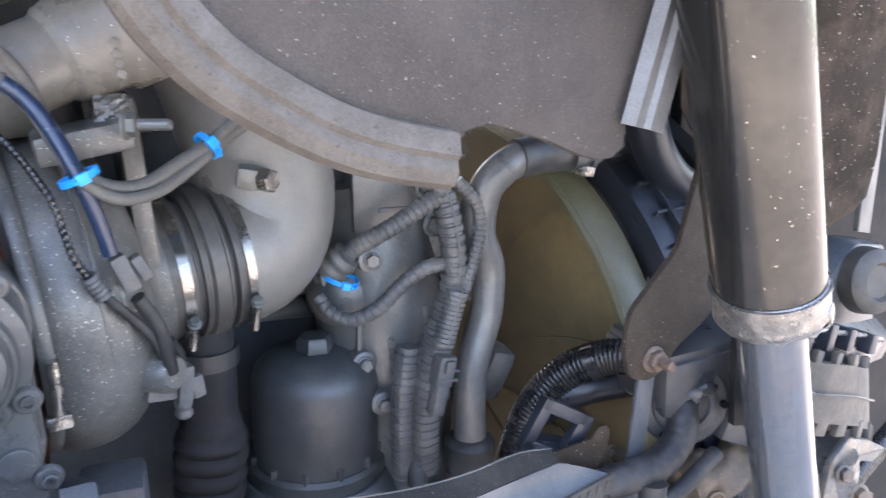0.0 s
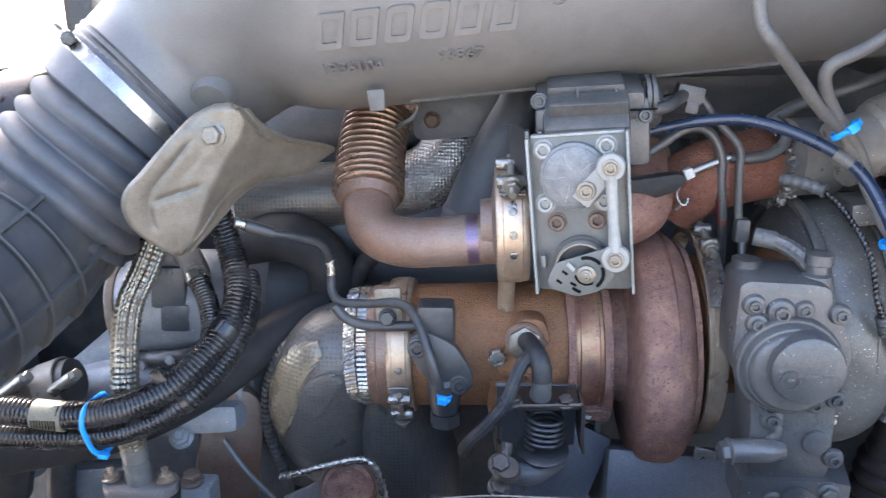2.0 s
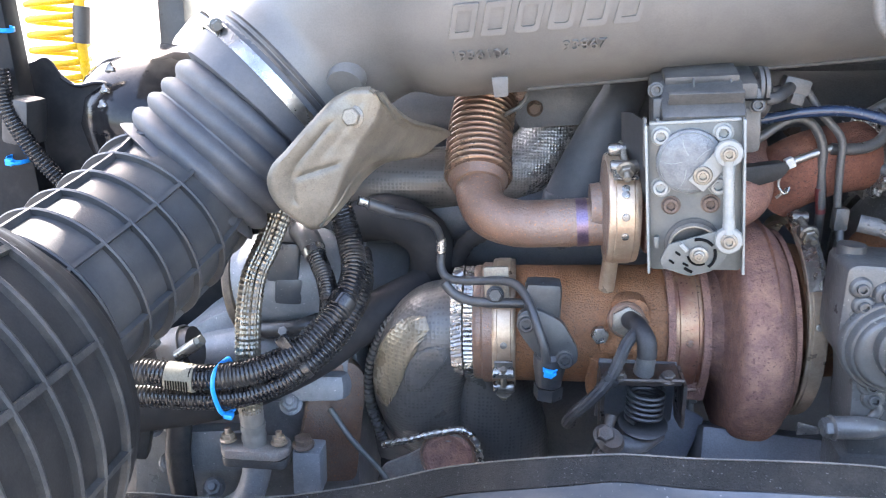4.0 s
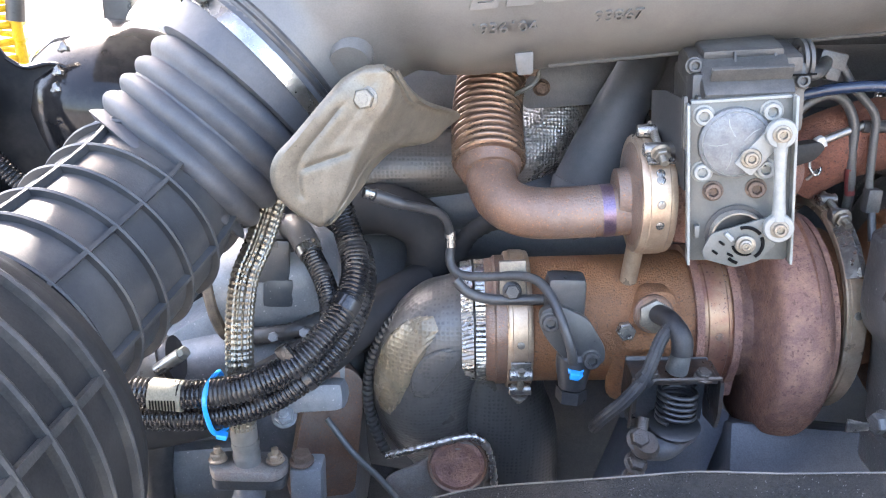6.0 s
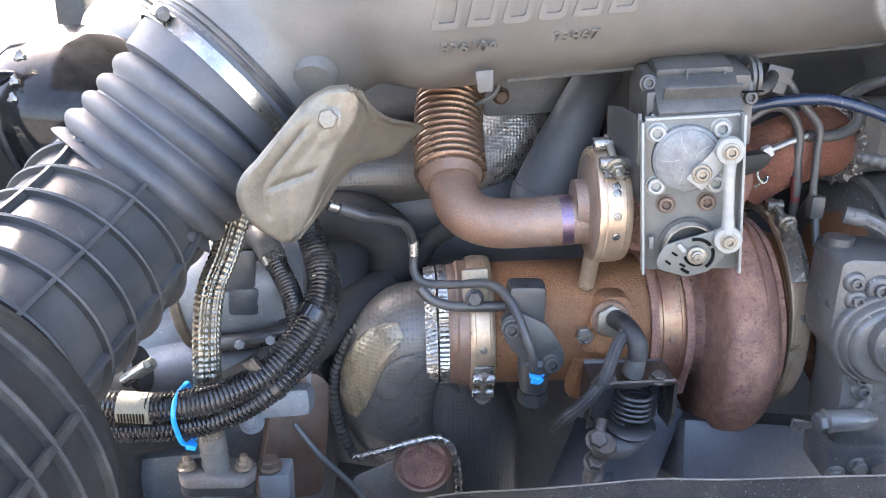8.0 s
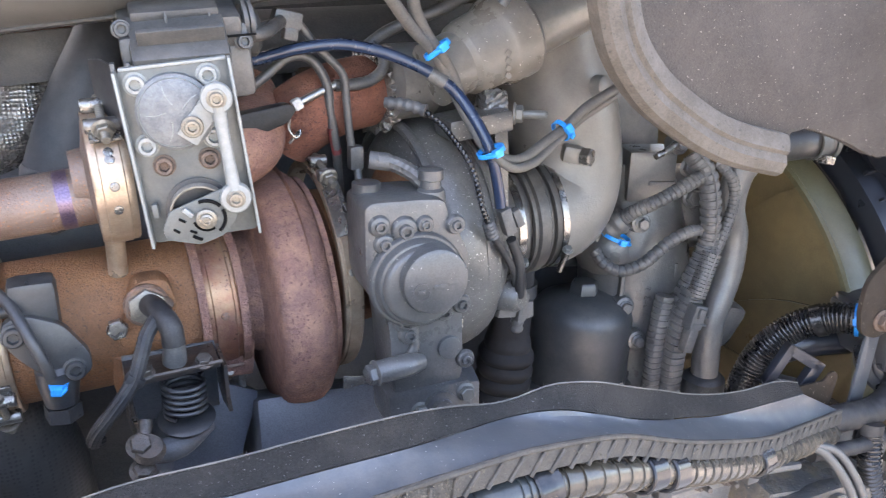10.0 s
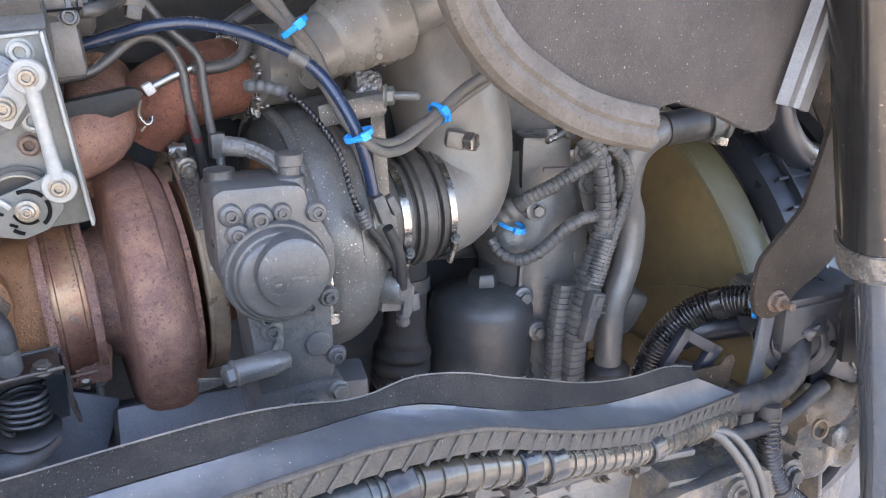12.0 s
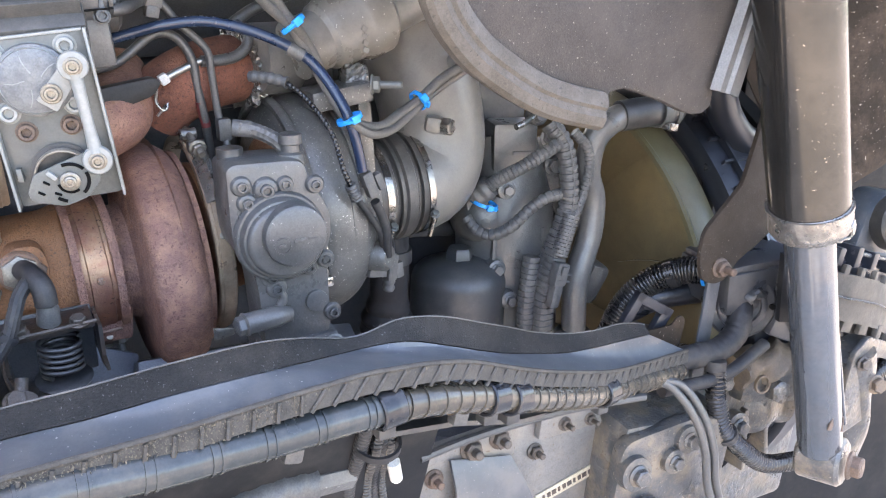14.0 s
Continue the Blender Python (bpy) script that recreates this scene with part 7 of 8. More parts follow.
solo("convoluted_hose", corrugated([(0.70, 0.36, 1.06), (0.75, 0.36, 1.075), (0.82, 0.37, 1.10), (0.92, 0.38, 1.12)], 0.012, 0.005, 0.0016, 16), "conduit", "black convoluted hose below the toothed ring", "hose")

# ---- splash cover along the engine side ----
TOP = spline([(-0.80, 0.38, 1.262), (-0.631, 0.40, 1.274), (-0.57, 0.42, 1.261), (-0.522, 0.43, 1.257), (-0.468, 0.43, 1.267), (-0.412, 0.42, 1.288), (-0.355, 0.395, 1.322), (-0.300, 0.342, 1.366), (-0.263, 0.325, 1.382), (-0.229, 0.32, 1.389), (-0.184, 0.312, 1.394), (-0.135, 0.307, 1.399), (-0.08, 0.308, 1.399), (-0.039, 0.322, 1.387), (0.0, 0.340, 1.370), (0.022, 0.338, 1.372), (0.040, 0.331, 1.380), (0.077, 0.33, 1.374), (0.120, 0.337, 1.356), (0.162, 0.354, 1.335), (0.208, 0.371, 1.312), (0.255, 0.384, 1.294), (0.300, 0.393, 1.283), (0.349, 0.402, 1.276), (0.393, 0.411, 1.261)], 0.012)
MID = spline([(-0.80, 0.36, 1.235), (-0.624, 0.385, 1.257), (-0.564, 0.405, 1.244), (-0.517, 0.415, 1.238), (-0.464, 0.415, 1.244), (-0.409, 0.405, 1.268), (-0.352, 0.38, 1.307), (-0.297, 0.33, 1.351), (-0.260, 0.315, 1.367), (-0.232, 0.31, 1.375), (-0.186, 0.302, 1.3785), (-0.139, 0.297, 1.383), (-0.083, 0.299, 1.382), (-0.038, 0.313, 1.374), (-0.002, 0.327, 1.366), (0.020, 0.326, 1.366), (0.045, 0.321, 1.365), (0.080, 0.322, 1.352), (0.114, 0.327, 1.337), (0.156, 0.344, 1.316), (0.201, 0.361, 1.297), (0.247, 0.374, 1.280), (0.293, 0.383, 1.270), (0.341, 0.392, 1.262), (0.395, 0.403, 1.252)], 0.012)
LOW = spline([(-0.80, 0.32, 1.240), (-0.62, 0.345, 1.255), (-0.56, 0.362, 1.245), (-0.51, 0.372, 1.240), (-0.46, 0.372, 1.246), (-0.405, 0.360, 1.268), (-0.350, 0.330, 1.306), (-0.295, 0.282, 1.350), (-0.260, 0.270, 1.369), (-0.235, 0.268, 1.374), (-0.190, 0.269, 1.3735), (-0.146, 0.270, 1.373), (-0.085, 0.274, 1.373), (-0.040, 0.278, 1.3715), (-0.012, 0.281, 1.370), (0.012, 0.284, 1.366), (0.044, 0.288, 1.360), (0.083, 0.297, 1.347), (0.129, 0.308, 1.325), (0.170, 0.320, 1.305), (0.213, 0.333, 1.286), (0.272, 0.350, 1.262), (0.314, 0.362, 1.248), (0.377, 0.383, 1.231), (0.467, 0.410, 1.210)], 0.012)


def strip(a, b, n, sag=0.0):
    K = 110
    pick = lambda c, i: c[min(len(c) - 1, round(i / K * (len(c) - 1)))]
    rows = []
    for i in range(K + 1):
        p, q = pick(a, i), pick(b, i)
        rows.append([p.lerp(q, j / n) + Vector((0, -sag * math.sin(j / n * math.pi), 0)) for j in range(n + 1)])
    return rows


cov = thing("splash_cover", (-0.1, 0.33, 1.25), "slate grey splash cover topped with a black felt strip", "splash cover")
part("felt_strip", sheet(strip(TOP, MID, 5), 0.005), "felt", cov, "black felt sealing strip")
part("face", sheet(strip([p + Vector((0, 0.0, -0.001)) for p in MID], LOW, 4, -0.004), 0.003), "cover", cov)
part("lip", sheet(strip(LOW, [p + Vector((0, -0.003, -0.013)) for p in LOW], 3), 0.002), "dirt", cov, "dust-caked ribbed lip")
LS = spline([tuple(p) for p in LOW], 0.0165)
for p in LS[1:-1]:
    lean = 0.012 if p.x > -0.05 else 0.003
    part("lip_rib", tube([p + Vector((0.002, -0.0030, -0.001)), p + Vector((0.002 - lean, -0.0066, -0.0125))], 0.0017, 6, 0.006), "dirt", cov)
part("lip_bead", tube([p + Vector((0, -0.001, 0.001)) for p in LOW], 0.0022, 8, 0.012), "dirt", cov)
part("edge_binding", tube([p + Vector((0, -0.0008, 0.0006)) for p in TOP], 0.0006, 6, 0.01), "greyconduit", cov, "frayed pale edge of the felt")
part("end_flap", plate(rounded([(0.395, 1.240), (0.418, 1.236), (0.464, 1.234), (0.471, 1.242), (0.480, 1.243), (0.486, 1.235), (0.481, 1.207), (0.470, 1.170), (0.40, 1.19)], 0.004), 0.003, pose(0.002, 0.434, 0.0), 0.0008), "brown", cov, "brown end flap with a finger tab")
liner = thing("inner_skirt", (-0.1, 0.36, 0.9), "black plastic skirt under the splash cover", "skirt")
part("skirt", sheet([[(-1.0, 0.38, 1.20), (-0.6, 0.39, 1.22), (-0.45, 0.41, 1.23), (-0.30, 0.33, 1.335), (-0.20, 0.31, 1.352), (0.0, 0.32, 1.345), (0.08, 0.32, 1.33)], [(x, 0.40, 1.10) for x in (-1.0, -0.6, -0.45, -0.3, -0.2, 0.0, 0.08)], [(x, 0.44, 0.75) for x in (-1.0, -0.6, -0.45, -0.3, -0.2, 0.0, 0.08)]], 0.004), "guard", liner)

rnd = random.Random(5)
bm = bmesh.new()
for k in range(2600):
    x = -0.32 + 0.26 * rnd.random() ** 1.3 if k % 9 else rnd.uniform(-0.10, 0.30)
    p = min(LOW, key=lambda q: abs(q.x - x))
    clump = 0.5 + 0.5 * math.sin(x * 310.0) * math.sin(x * 117.0 + 1.0)
    if rnd.random() > 0.25 + 0.75 * clump:
        continue
    c = p + Vector((x - p.x + rnd.uniform(-0.002, 0.002), -0.0045 + rnd.uniform(-0.003, 0.0015), -rnd.random() ** 1.3 * 0.014 + 0.001))
    s = rnd.uniform(0.0003, 0.0010)
    vs = [bm.verts.new(c + Vector((rnd.uniform(-s, s), rnd.uniform(-s, s), rnd.uniform(-s, s) * 1.6))) for _ in range(4)]
    for tri in ((0, 1, 2), (0, 2, 3), (0, 3, 1), (1, 3, 2)):
        bm.faces.new([vs[n] for n in tri])
solo("dirt_crumbs", bm, "crumb", "pale dirt crumbs caked along the cover lip", "dirt", "", "stuff")
bm = bmesh.new()
for k in range(700):
    p = TOP[rnd.randrange(1, len(TOP) - 1)]
    c = p + Vector((rnd.uniform(-0.011, 0.011), rnd.uniform(-0.002, 0.001), 0.0))
    ln = rnd.uniform(0.001, 0.0038)
    d = Vector((rnd.uniform(-0.8, 0.8), rnd.uniform(-0.6, 0.3), 1.0)).normalized() * ln
    w = Vector((0.00022, 0.0, 0.0))
    bm.faces.new([bm.verts.new(c - w), bm.verts.new(c + w), bm.verts.new(c + d)])
solo("felt_fuzz", bm, "greyconduit", "loose pale fibres standing along the felt edge", "felt fibres", "", "stuff")
pl = thing("cable_duct", (0.0, 0.28, 1.33), "dirty translucent ringed cable duct below the splash cover", "cable duct")
PLP = [(-0.60, 0.335, 1.237), (-0.45, 0.36, 1.225), (-0.36, 0.325, 1.285), (-0.310, 0.275, 1.332), (-0.274, 0.264, 1.354), (-0.236, 0.266, 1.3585), (-0.195, 0.268, 1.3565), (-0.148, 0.270, 1.351), (-0.114, 0.274, 1.3475), (-0.075, 0.277, 1.344), (-0.034, 0.281, 1.3415), (0.013, 0.286, 1.336), (0.057, 0.293, 1.325), (0.119, 0.308, 1.301), (0.182, 0.326, 1.273), (0.266, 0.351, 1.240), (0.357, 0.378, 1.214), (0.450, 0.406, 1.190)]
part("duct", tube(PLP[:12], 0.0122, 24, 0.003), "ductclear", pl)
# same duct, with the warm light on this stretch in its colour
part("duct", tube(PLP[11:], 0.0121, 24, 0.003), "ductwarm", pl, "stretch of duct with warm light in its browner colour")
PS = spline(PLP, 0.003)
reach = 0.0
for a, b in zip(PS, PS[1:]):
    far = reach + (b - a).length
    for pitch, gap, lo, hi in ((0.037, 0.0065, -1.0, 0.0), (0.037, 0.0, -1.0, 0.0), (0.0155, 0.0, 0.0, 1.0)):
        if lo <= a.x < hi and int((reach + gap) / pitch) != int((far + gap) / pitch):
            part("joint_ring", ring([(-0.0011, 0.0120), (-0.0009, 0.0131), (0.0009, 0.0131), (0.0011, 0.0120)], a, b - a, 28), "ductwarm" if lo == 0.0 else "ductclear", pl)
    reach = far
for x in (0.004, 0.111, 0.140, 0.290):
    i = min(range(len(PS)), key=lambda k: abs(PS[k].x - x))
    t = ((PS[i + 1] - PS[i - 1]).normalized() + Vector((0, 0, 0.16))).normalized()
    cl = thing("pipe_clip", PS[i] - Vector((0, 0, 0.014)), "glossy black plastic clip round the cable duct", "clip", "cable duct clips")
    part("strap", ring([(-0.0100, 0.0123), (-0.0100, 0.0142), (-0.0088, 0.0152), (0.0088, 0.0152), (0.0100, 0.0142), (0.0100, 0.0123)], PS[i], t, 40), "clipgloss", cl)
    part("foot", block((0.014, 0.014, 0.012), Matrix.Translation(PS[i] + Vector((0, 0.006, -0.020))), 0.002), "black", cl)
lw = thing("cable_tray", (0.15, 0.31, 1.27), "black plastic tray under the cable duct", "cable tray")
part("tray", sheet([[(0.02, 0.310, 1.298), (0.086, 0.318, 1.283), (0.174, 0.345, 1.243), (0.26, 0.365, 1.222), (0.36, 0.372, 1.204)], [(0.02, 0.345, 1.292), (0.086, 0.352, 1.277), (0.174, 0.375, 1.237), (0.26, 0.395, 1.216), (0.36, 0.400, 1.198)]], 0.004), "black", lw)
part("tray_lip", tube([(0.071, 0.352, 1.233), (0.120, 0.352, 1.236), (0.174, 0.353, 1.234), (0.240, 0.358, 1.226), (0.300, 0.360, 1.216), (0.349, 0.360, 1.208)], 0.0042, 8, 0.006), "black", lw)
for x, y, z in ((0.078, 0.304, 1.297), (-0.066, 0.288, 1.322)):
    part("plug", block((0.014, 0.012, 0.012), pose(x, y, z, 0, 15, 0), 0.003), "pipe_grey", lw)
bun = thing("wire_bundle", (0.03, 0.35, 1.15), "bundle of black and braided wires tied together", "wire bundle")
for dx, r, mt in ((-0.012, 0.008, "cable"), (0.002, 0.007, "conduit"), (0.014, 0.006, "conduit"), (0.008, 0.005, "cable")):
    part("wire", corrugated([(0.022 + dx, 0.315, 1.318), (0.020 + dx, 0.33, 1.289), (0.020 + dx * 1.1, 0.342, 1.26), (0.020 + dx * 1.2, 0.36, 1.22), (0.024 + dx * 1.7, 0.37, 1.15)], r * 0.8, 0.004, 0.0008, 12), mt, bun)
part("tie", ring([(-0.003, 0.0175), (-0.003, 0.0200), (0.003, 0.0200), (0.003, 0.0175)], (0.022, 0.336, 1.274), (0, -0.3, 1), 24), "cable", bun)
part("white_sleeve", tube([(0.042, 0.347, 1.243), (0.050, 0.357, 1.218)], 0.0058, 14, 0.005), "white", bun, "white sleeve")
lh = thing("hydraulic_hose", (-0.05, 0.36, 1.24), "grey taped hose with a crimped fitting", "hose")
part("hose", tube([(-0.20, 0.33, 1.22), (-0.13, 0.34, 1.245), (-0.07, 0.345, 1.252), (-0.03, 0.35, 1.247)], 0.017, 18, 0.004, lambda s, t, a: 0.0165 + 0.0012 * math.sin(s * 420 + 2 * a)), "pipe_grey", lh)
part("fitting", tube([(-0.035, 0.35, 1.248), (0.005, 0.356, 1.240)], 0.013, 8, 0.01), "alloy_clean", lh)

# ---- chassis and steering gear low down ----
fr = thing("chassis_plate", (0.25, 0.45, 0.85), "dusty grey chassis plate with rusty bolts", "chassis")
part("plate", plate(rounded([(0.10, 0.75), (0.62, 0.72), (0.62, 1.06), (0.400, 1.138), (0.325, 1.143), (0.245, 1.150), (0.105, 1.150)], 0.008), 0.02, pose(0, 0.458, 0), 0.003), "frame", fr)
part("corner_plate", plate(rounded([(0.112, 0.85), (0.262, 0.85), (0.250, 1.113), (0.244, 1.157), (0.208, 1.160), (0.118, 1.157)], 0.006), 0.007, pose(0, 0.449, 0), 0.002), "frame", fr)
part("folded_tab", sheet([[(0.161, 0.444, 1.146), (0.200, 0.443, 1.136), (0.240, 0.444, 1.125)], [(0.160, 0.430, 1.118), (0.206, 0.428, 1.108), (0.252, 0.430, 1.094)], [(0.158, 0.424, 1.05), (0.215, 0.422, 1.04), (0.278, 0.425, 1.03)], [(0.156, 0.424, 0.93), (0.22, 0.422, 0.93), (0.31, 0.425, 0.93)]], 0.004), "cover", fr, "slate-blue folded tab")
part("bolt_shelf", plate(rounded([(0.281, 1.128), (0.378, 1.122), (0.366, 1.152), (0.284, 1.156)], 0.004), 0.010, pose(0, 0.447, 0), 0.002), "frame", fr)
for x, y, z, s in ((0.188, 0.447, 1.149, 0.018), (0.225, 0.447, 1.150, 0.017), (0.142, 0.447, 1.128, 0.015), (0.283, 0.456, 1.109, 0.014), (0.317, 0.446, 1.140, 0.012), (0.356, 0.446, 1.134, 0.011)):
    bolt((x, y, z), (-0.1, -1, 0.15), s, "rustbolt" if x < 0.15 else "worn", fr, True, "", 0.011)
tag = part("tag", block((0.098, 0.002, 0.016), pose(0.338, 0.4565, 1.045, 0, -9, 0), 0.0005), "cream", fr, "cream type tag")
for k in range(10):
    part("tag_bar", block((0.0032 + 0.0016 * (k % 3), 0.001, 0.006), pose(0.300 + k * 0.0078, 0.455, 1.0390 + k * 0.00124, 0, -9, 0), 0), "worn", tag)
stg = thing("steering_gear", (0.50, 0.43, 0.85), "dusty grey cast steering gear with bolts and tan dirt", "steering gear")
part("housing", block((0.17, 0.12, 0.20), pose(0.455, 0.455, 1.03, 0, 6, -6), 0.025), "steer", stg)
part("cover", plate(rounded([(-0.085, -0.1), (0.08, -0.1), (0.085, 0.085), (0.02, 0.10), (-0.085, 0.08)], 0.02), 0.02, pose(0.440, 0.388, 1.035, 0, 6, -6), 0.005), "steer", stg)
part("rear_housing", tube([(0.50, 0.50, 1.10), (0.58, 0.50, 1.09), (0.66, 0.49, 1.06), (0.74, 0.48, 1.05)], 0.058, 28, 0.008, lambda s, t, a: 0.056 + 0.006 * math.sin(s * 75) + 0.003 * math.sin(a * 5)), "steer", stg)
part("rust_shelf", tube([(0.585, 0.43, 1.140), (0.62, 0.428, 1.146), (0.66, 0.425, 1.140), (0.72, 0.425, 1.128), (0.80, 0.43, 1.11)], 0.028, 24, 0.006, lambda s, t, a: 0.024 + 0.005 * math.sin(s * 90 + a) + 0.004 * math.sin(a * 4 + s * 160)), "tan", stg)
for x, y, z, s in ((0.378, 0.385, 1.085, 0.022), (0.435, 0.381, 1.085, 0.016), (0.455, 0.380, 1.109, 0.018), (0.38, 0.386, 0.99, 0.018), (0.56, 0.425, 1.09, 0.02), (0.60, 0.42, 1.06, 0.02), (0.57, 0.43, 1.13, 0.018)):
    part("boss", revolve([(-0.01, s * 1.0), (0.003, s * 0.95), (0.004, s * 0.8)], (x, y + 0.002, z), (-0.1, -1, 0.1), 24), "steer", stg)
    bolt((x, y - 0.002, z), (-0.1, -1, 0.1), s * 0.85, "steer", stg)
for k in range(6):
    an = radians(-70 + 36 * k)
    p, d = on_ring((0.60, 0.452, 1.075), (0.1, -1, 0.12), 0.052, -70 + 36 * k)
    part("boss", revolve([(-0.02, 0.013), (0.004, 0.012), (0.006, 0.009)], p, (0.1, -1, 0.12), 18), "steer", stg)
    bolt(p + Vector((0.0005, -0.005, 0.0006)), (0.1, -1, 0.12), 0.013, "tan" if k % 2 else "steer", stg)
part("end_cover", revolve([(-0.04, 0.068), (0.0, 0.066), (0.004, 0.060), (0.004, 0.042), (0.010, 0.040), (0.012, 0.030), (0.012, 0.001)], (0.60, 0.450, 1.075), (0.1, -1, 0.12), 40), "steer", stg)
for k in range(5):
    part("web", block((0.008, 0.05, 0.10), pose(0.50 + 0.045 * k, 0.455, 1.02, 0, 12 - 6 * k, 0), 0.003), "steer", stg)
part("valve_body", block((0.11, 0.07, 0.06), pose(0.655, 0.440, 1.115, 0, 10, -10), 0.016), "steer", stg)
part("hex_plug", revolve([(0, 0.016), (0.014, 0.016), (0.016, 0.013)], (0.640, 0.404, 1.112), (-0.15, -1, 0.15), 6), "steer", stg)
part("plug_ring", ring([(0, 0.010), (0.004, 0.010), (0.004, 0.0125), (0, 0.0125)], (0.612, 0.404, 1.128), (-0.15, -1, 0.15), 24), "tan", stg)
part("rear_web", block((0.34, 0.05, 0.26), pose(0.68, 0.515, 0.97, 0, 6, 0), 0.012), "steer", stg)
part("pinion_boss", revolve([(0, 0.032), (0.014, 0.030), (0.018, 0.024), (0.018, 0.016), (0.006, 0.014), (0.006, 0.001)], (0.395, 0.384, 1.015), (-0.1, -1, 0.1), 32), "steer", stg)
for k in range(4):
    part("raised_bar", block((0.010, 0.002, 0.007), pose(0.42 + 0.014 * k, 0.386, 1.01, 0, 6, -6), 0.0005), "steer", stg)
for d in (0.0, 0.014):
    solo("brake_pipe", tube([(0.39, 0.385, 1.205), (0.414 + d, 0.378, 1.190), (0.436 + d, 0.362, 1.155), (0.450 + d, 0.352, 1.11), (0.462 + d, 0.352, 1.06), (0.50 + d, 0.36, 0.99)], 0.0048, 10, 0.006), "pipe_grey", "thin grey pipe curving down past the steering gear", "pipe", "pair of brake pipes")
dh = thing("convoluted_hose", (0.509, 0.40, 1.17), "black convoluted hose hanging before the steering gear", "hose")
part("hose", corrugated([(0.509, 0.398, 1.178), (0.508, 0.394, 1.160), (0.509, 0.391, 1.140), (0.522, 0.386, 1.10), (0.553, 0.38, 1.066), (0.60, 0.372, 1.030), (0.67, 0.36, 1.02)], 0.0125, 0.005, 0.0018, 16), "conduit", dh)
part("cuff", tube([(0.511, 0.4005, 1.190), (0.509, 0.398, 1.172)], 0.0126, 20, 0.004), "cable", dh, "black tape cuff")
part("clip", ring([(-0.003, 0.0128), (-0.003, 0.0150), (0.003, 0.0150), (0.003, 0.0128)], (0.528, 0.3845, 1.090), (0.55, -0.1, -0.8), 24), "cable", dh)

# ---- wiring and sensors round the outlet ----
bp = thing("pressure_pipe", (-0.37, 0.58, 1.41), "black rubber-sleeved pressure pipe with clips", "pipe")
part("pipe", tube([(-0.447, 0.545, 1.499), (-0.425, 0.552, 1.489), (-0.400, 0.57, 1.479), (-0.384, 0.585, 1.468), (-0.377, 0.593, 1.446), (-0.377, 0.59, 1.424), (-0.368, 0.582, 1.415), (-0.346, 0.575, 1.416), (-0.318, 0.565, 1.421), (-0.302, 0.554, 1.421), (-0.291, 0.538, 1.412), (-0.283, 0.524, 1.396), (-0.275, 0.518, 1.374), (-0.272, 0.521, 1.360)], 0.0042, 14, 0.004), "black", bp)
part("end_sleeve", tube([(-0.449, 0.543, 1.500), (-0.442, 0.546, 1.497)], 0.0046, 14, 0.003), "steel", bp)
part("sleeve", tube([(-0.441, 0.546, 1.4965), (-0.420, 0.555, 1.487)], 0.0058, 14, 0.004), "black", bp)
part("joint", tube([(-0.3775, 0.593, 1.452), (-0.377, 0.592, 1.438)], 0.0050, 14, 0.004), "steel", bp)
bp2 = thing("return_pipe", (-0.33, 0.57, 1.39), "black short return pipe in a steel bracket", "pipe")
part("pipe", tube([(-0.372, 0.577, 1.412), (-0.362, 0.574, 1.402), (-0.346, 0.571, 1.397), (-0.326, 0.568, 1.397), (-0.286, 0.566, 1.399)], 0.0048, 14, 0.004), "black", bp2)
part("bracket", block((0.024, 0.006, 0.042), pose(-0.321, 0.572, 1.412, 0, -4, 0), 0.002), "dull", bp2)
bolt((-0.322, 0.567, 1.406), (0, -1, 0.2), 0.012, "black", bp2)
ds = thing("pressure_sensor", (-0.268, 0.55, 1.31), "black sensor body on a flange with blue tie", "sensor")
part("flange", plate(rounded([(-0.028, 0.024), (-0.012, 0.030), (0.014, 0.018), (0.030, -0.008), (0.030, -0.022), (0.010, -0.030), (-0.012, -0.012), (-0.026, 0.006)], 0.008), 0.014, pose(-0.273, 0.531, 1.377, -6, 0, 0), 0.002), "black", ds)
part("cap", block((0.034, 0.028, 0.046), pose(-0.277, 0.556, 1.404, 0, 0, 0), 0.007), "black", ds)
part("stem", revolve([(0, 0.012), (0.02, 0.0155), (0.03, 0.0155), (0.034, 0.012)], (-0.268, 0.540, 1.328), (0, 0, 1), 24), "black", ds)
part("stem_nut", revolve([(0, 0.014), (0.012, 0.014)], (-0.268, 0.540, 1.315), (0, 0, 1), 6), "black", ds)
for x, z in ((-0.292, 1.393), (-0.255, 1.359)):
    socket_bolt((x, 0.5295, z), (0, -1, 0.1), 0.012, "black", ds)
cable_tie((-0.268, 0.530, 1.350), (0.1, -0.3, 1), 0.0065, 0.006, 0.002)
ox = thing("oxygen_sensor", (-0.192, 0.528, 1.375), "black sensor boot and sleeved lead looping down", "sensor")
part("boot", tube([(-0.197, 0.564, 1.39), (-0.195, 0.543, 1.395), (-0.192, 0.525, 1.397), (-0.186, 0.511, 1.389), (-0.185, 0.508, 1.375)], 0.0088, 16, 0.004), "cable", ox)
part("plug", revolve([(0, 0.0095), (0.014, 0.0085), (0.018, 0.006)], (-0.185, 0.517, 1.357), (0.05, -0.3, 1.0), 20), "greyconduit", ox)
part("lead", braided([(-0.193, 0.520, 1.396), (-0.203, 0.511, 1.386), (-0.209, 0.505, 1.373), (-0.217, 0.500, 1.355), (-0.231, 0.498, 1.337), (-0.245, 0.504, 1.318), (-0.250, 0.514, 1.303), (-0.246, 0.530, 1.294)], 0.0054, 24, 6, 900, 0.0006), "cable", ox, "woven black lead sleeve")
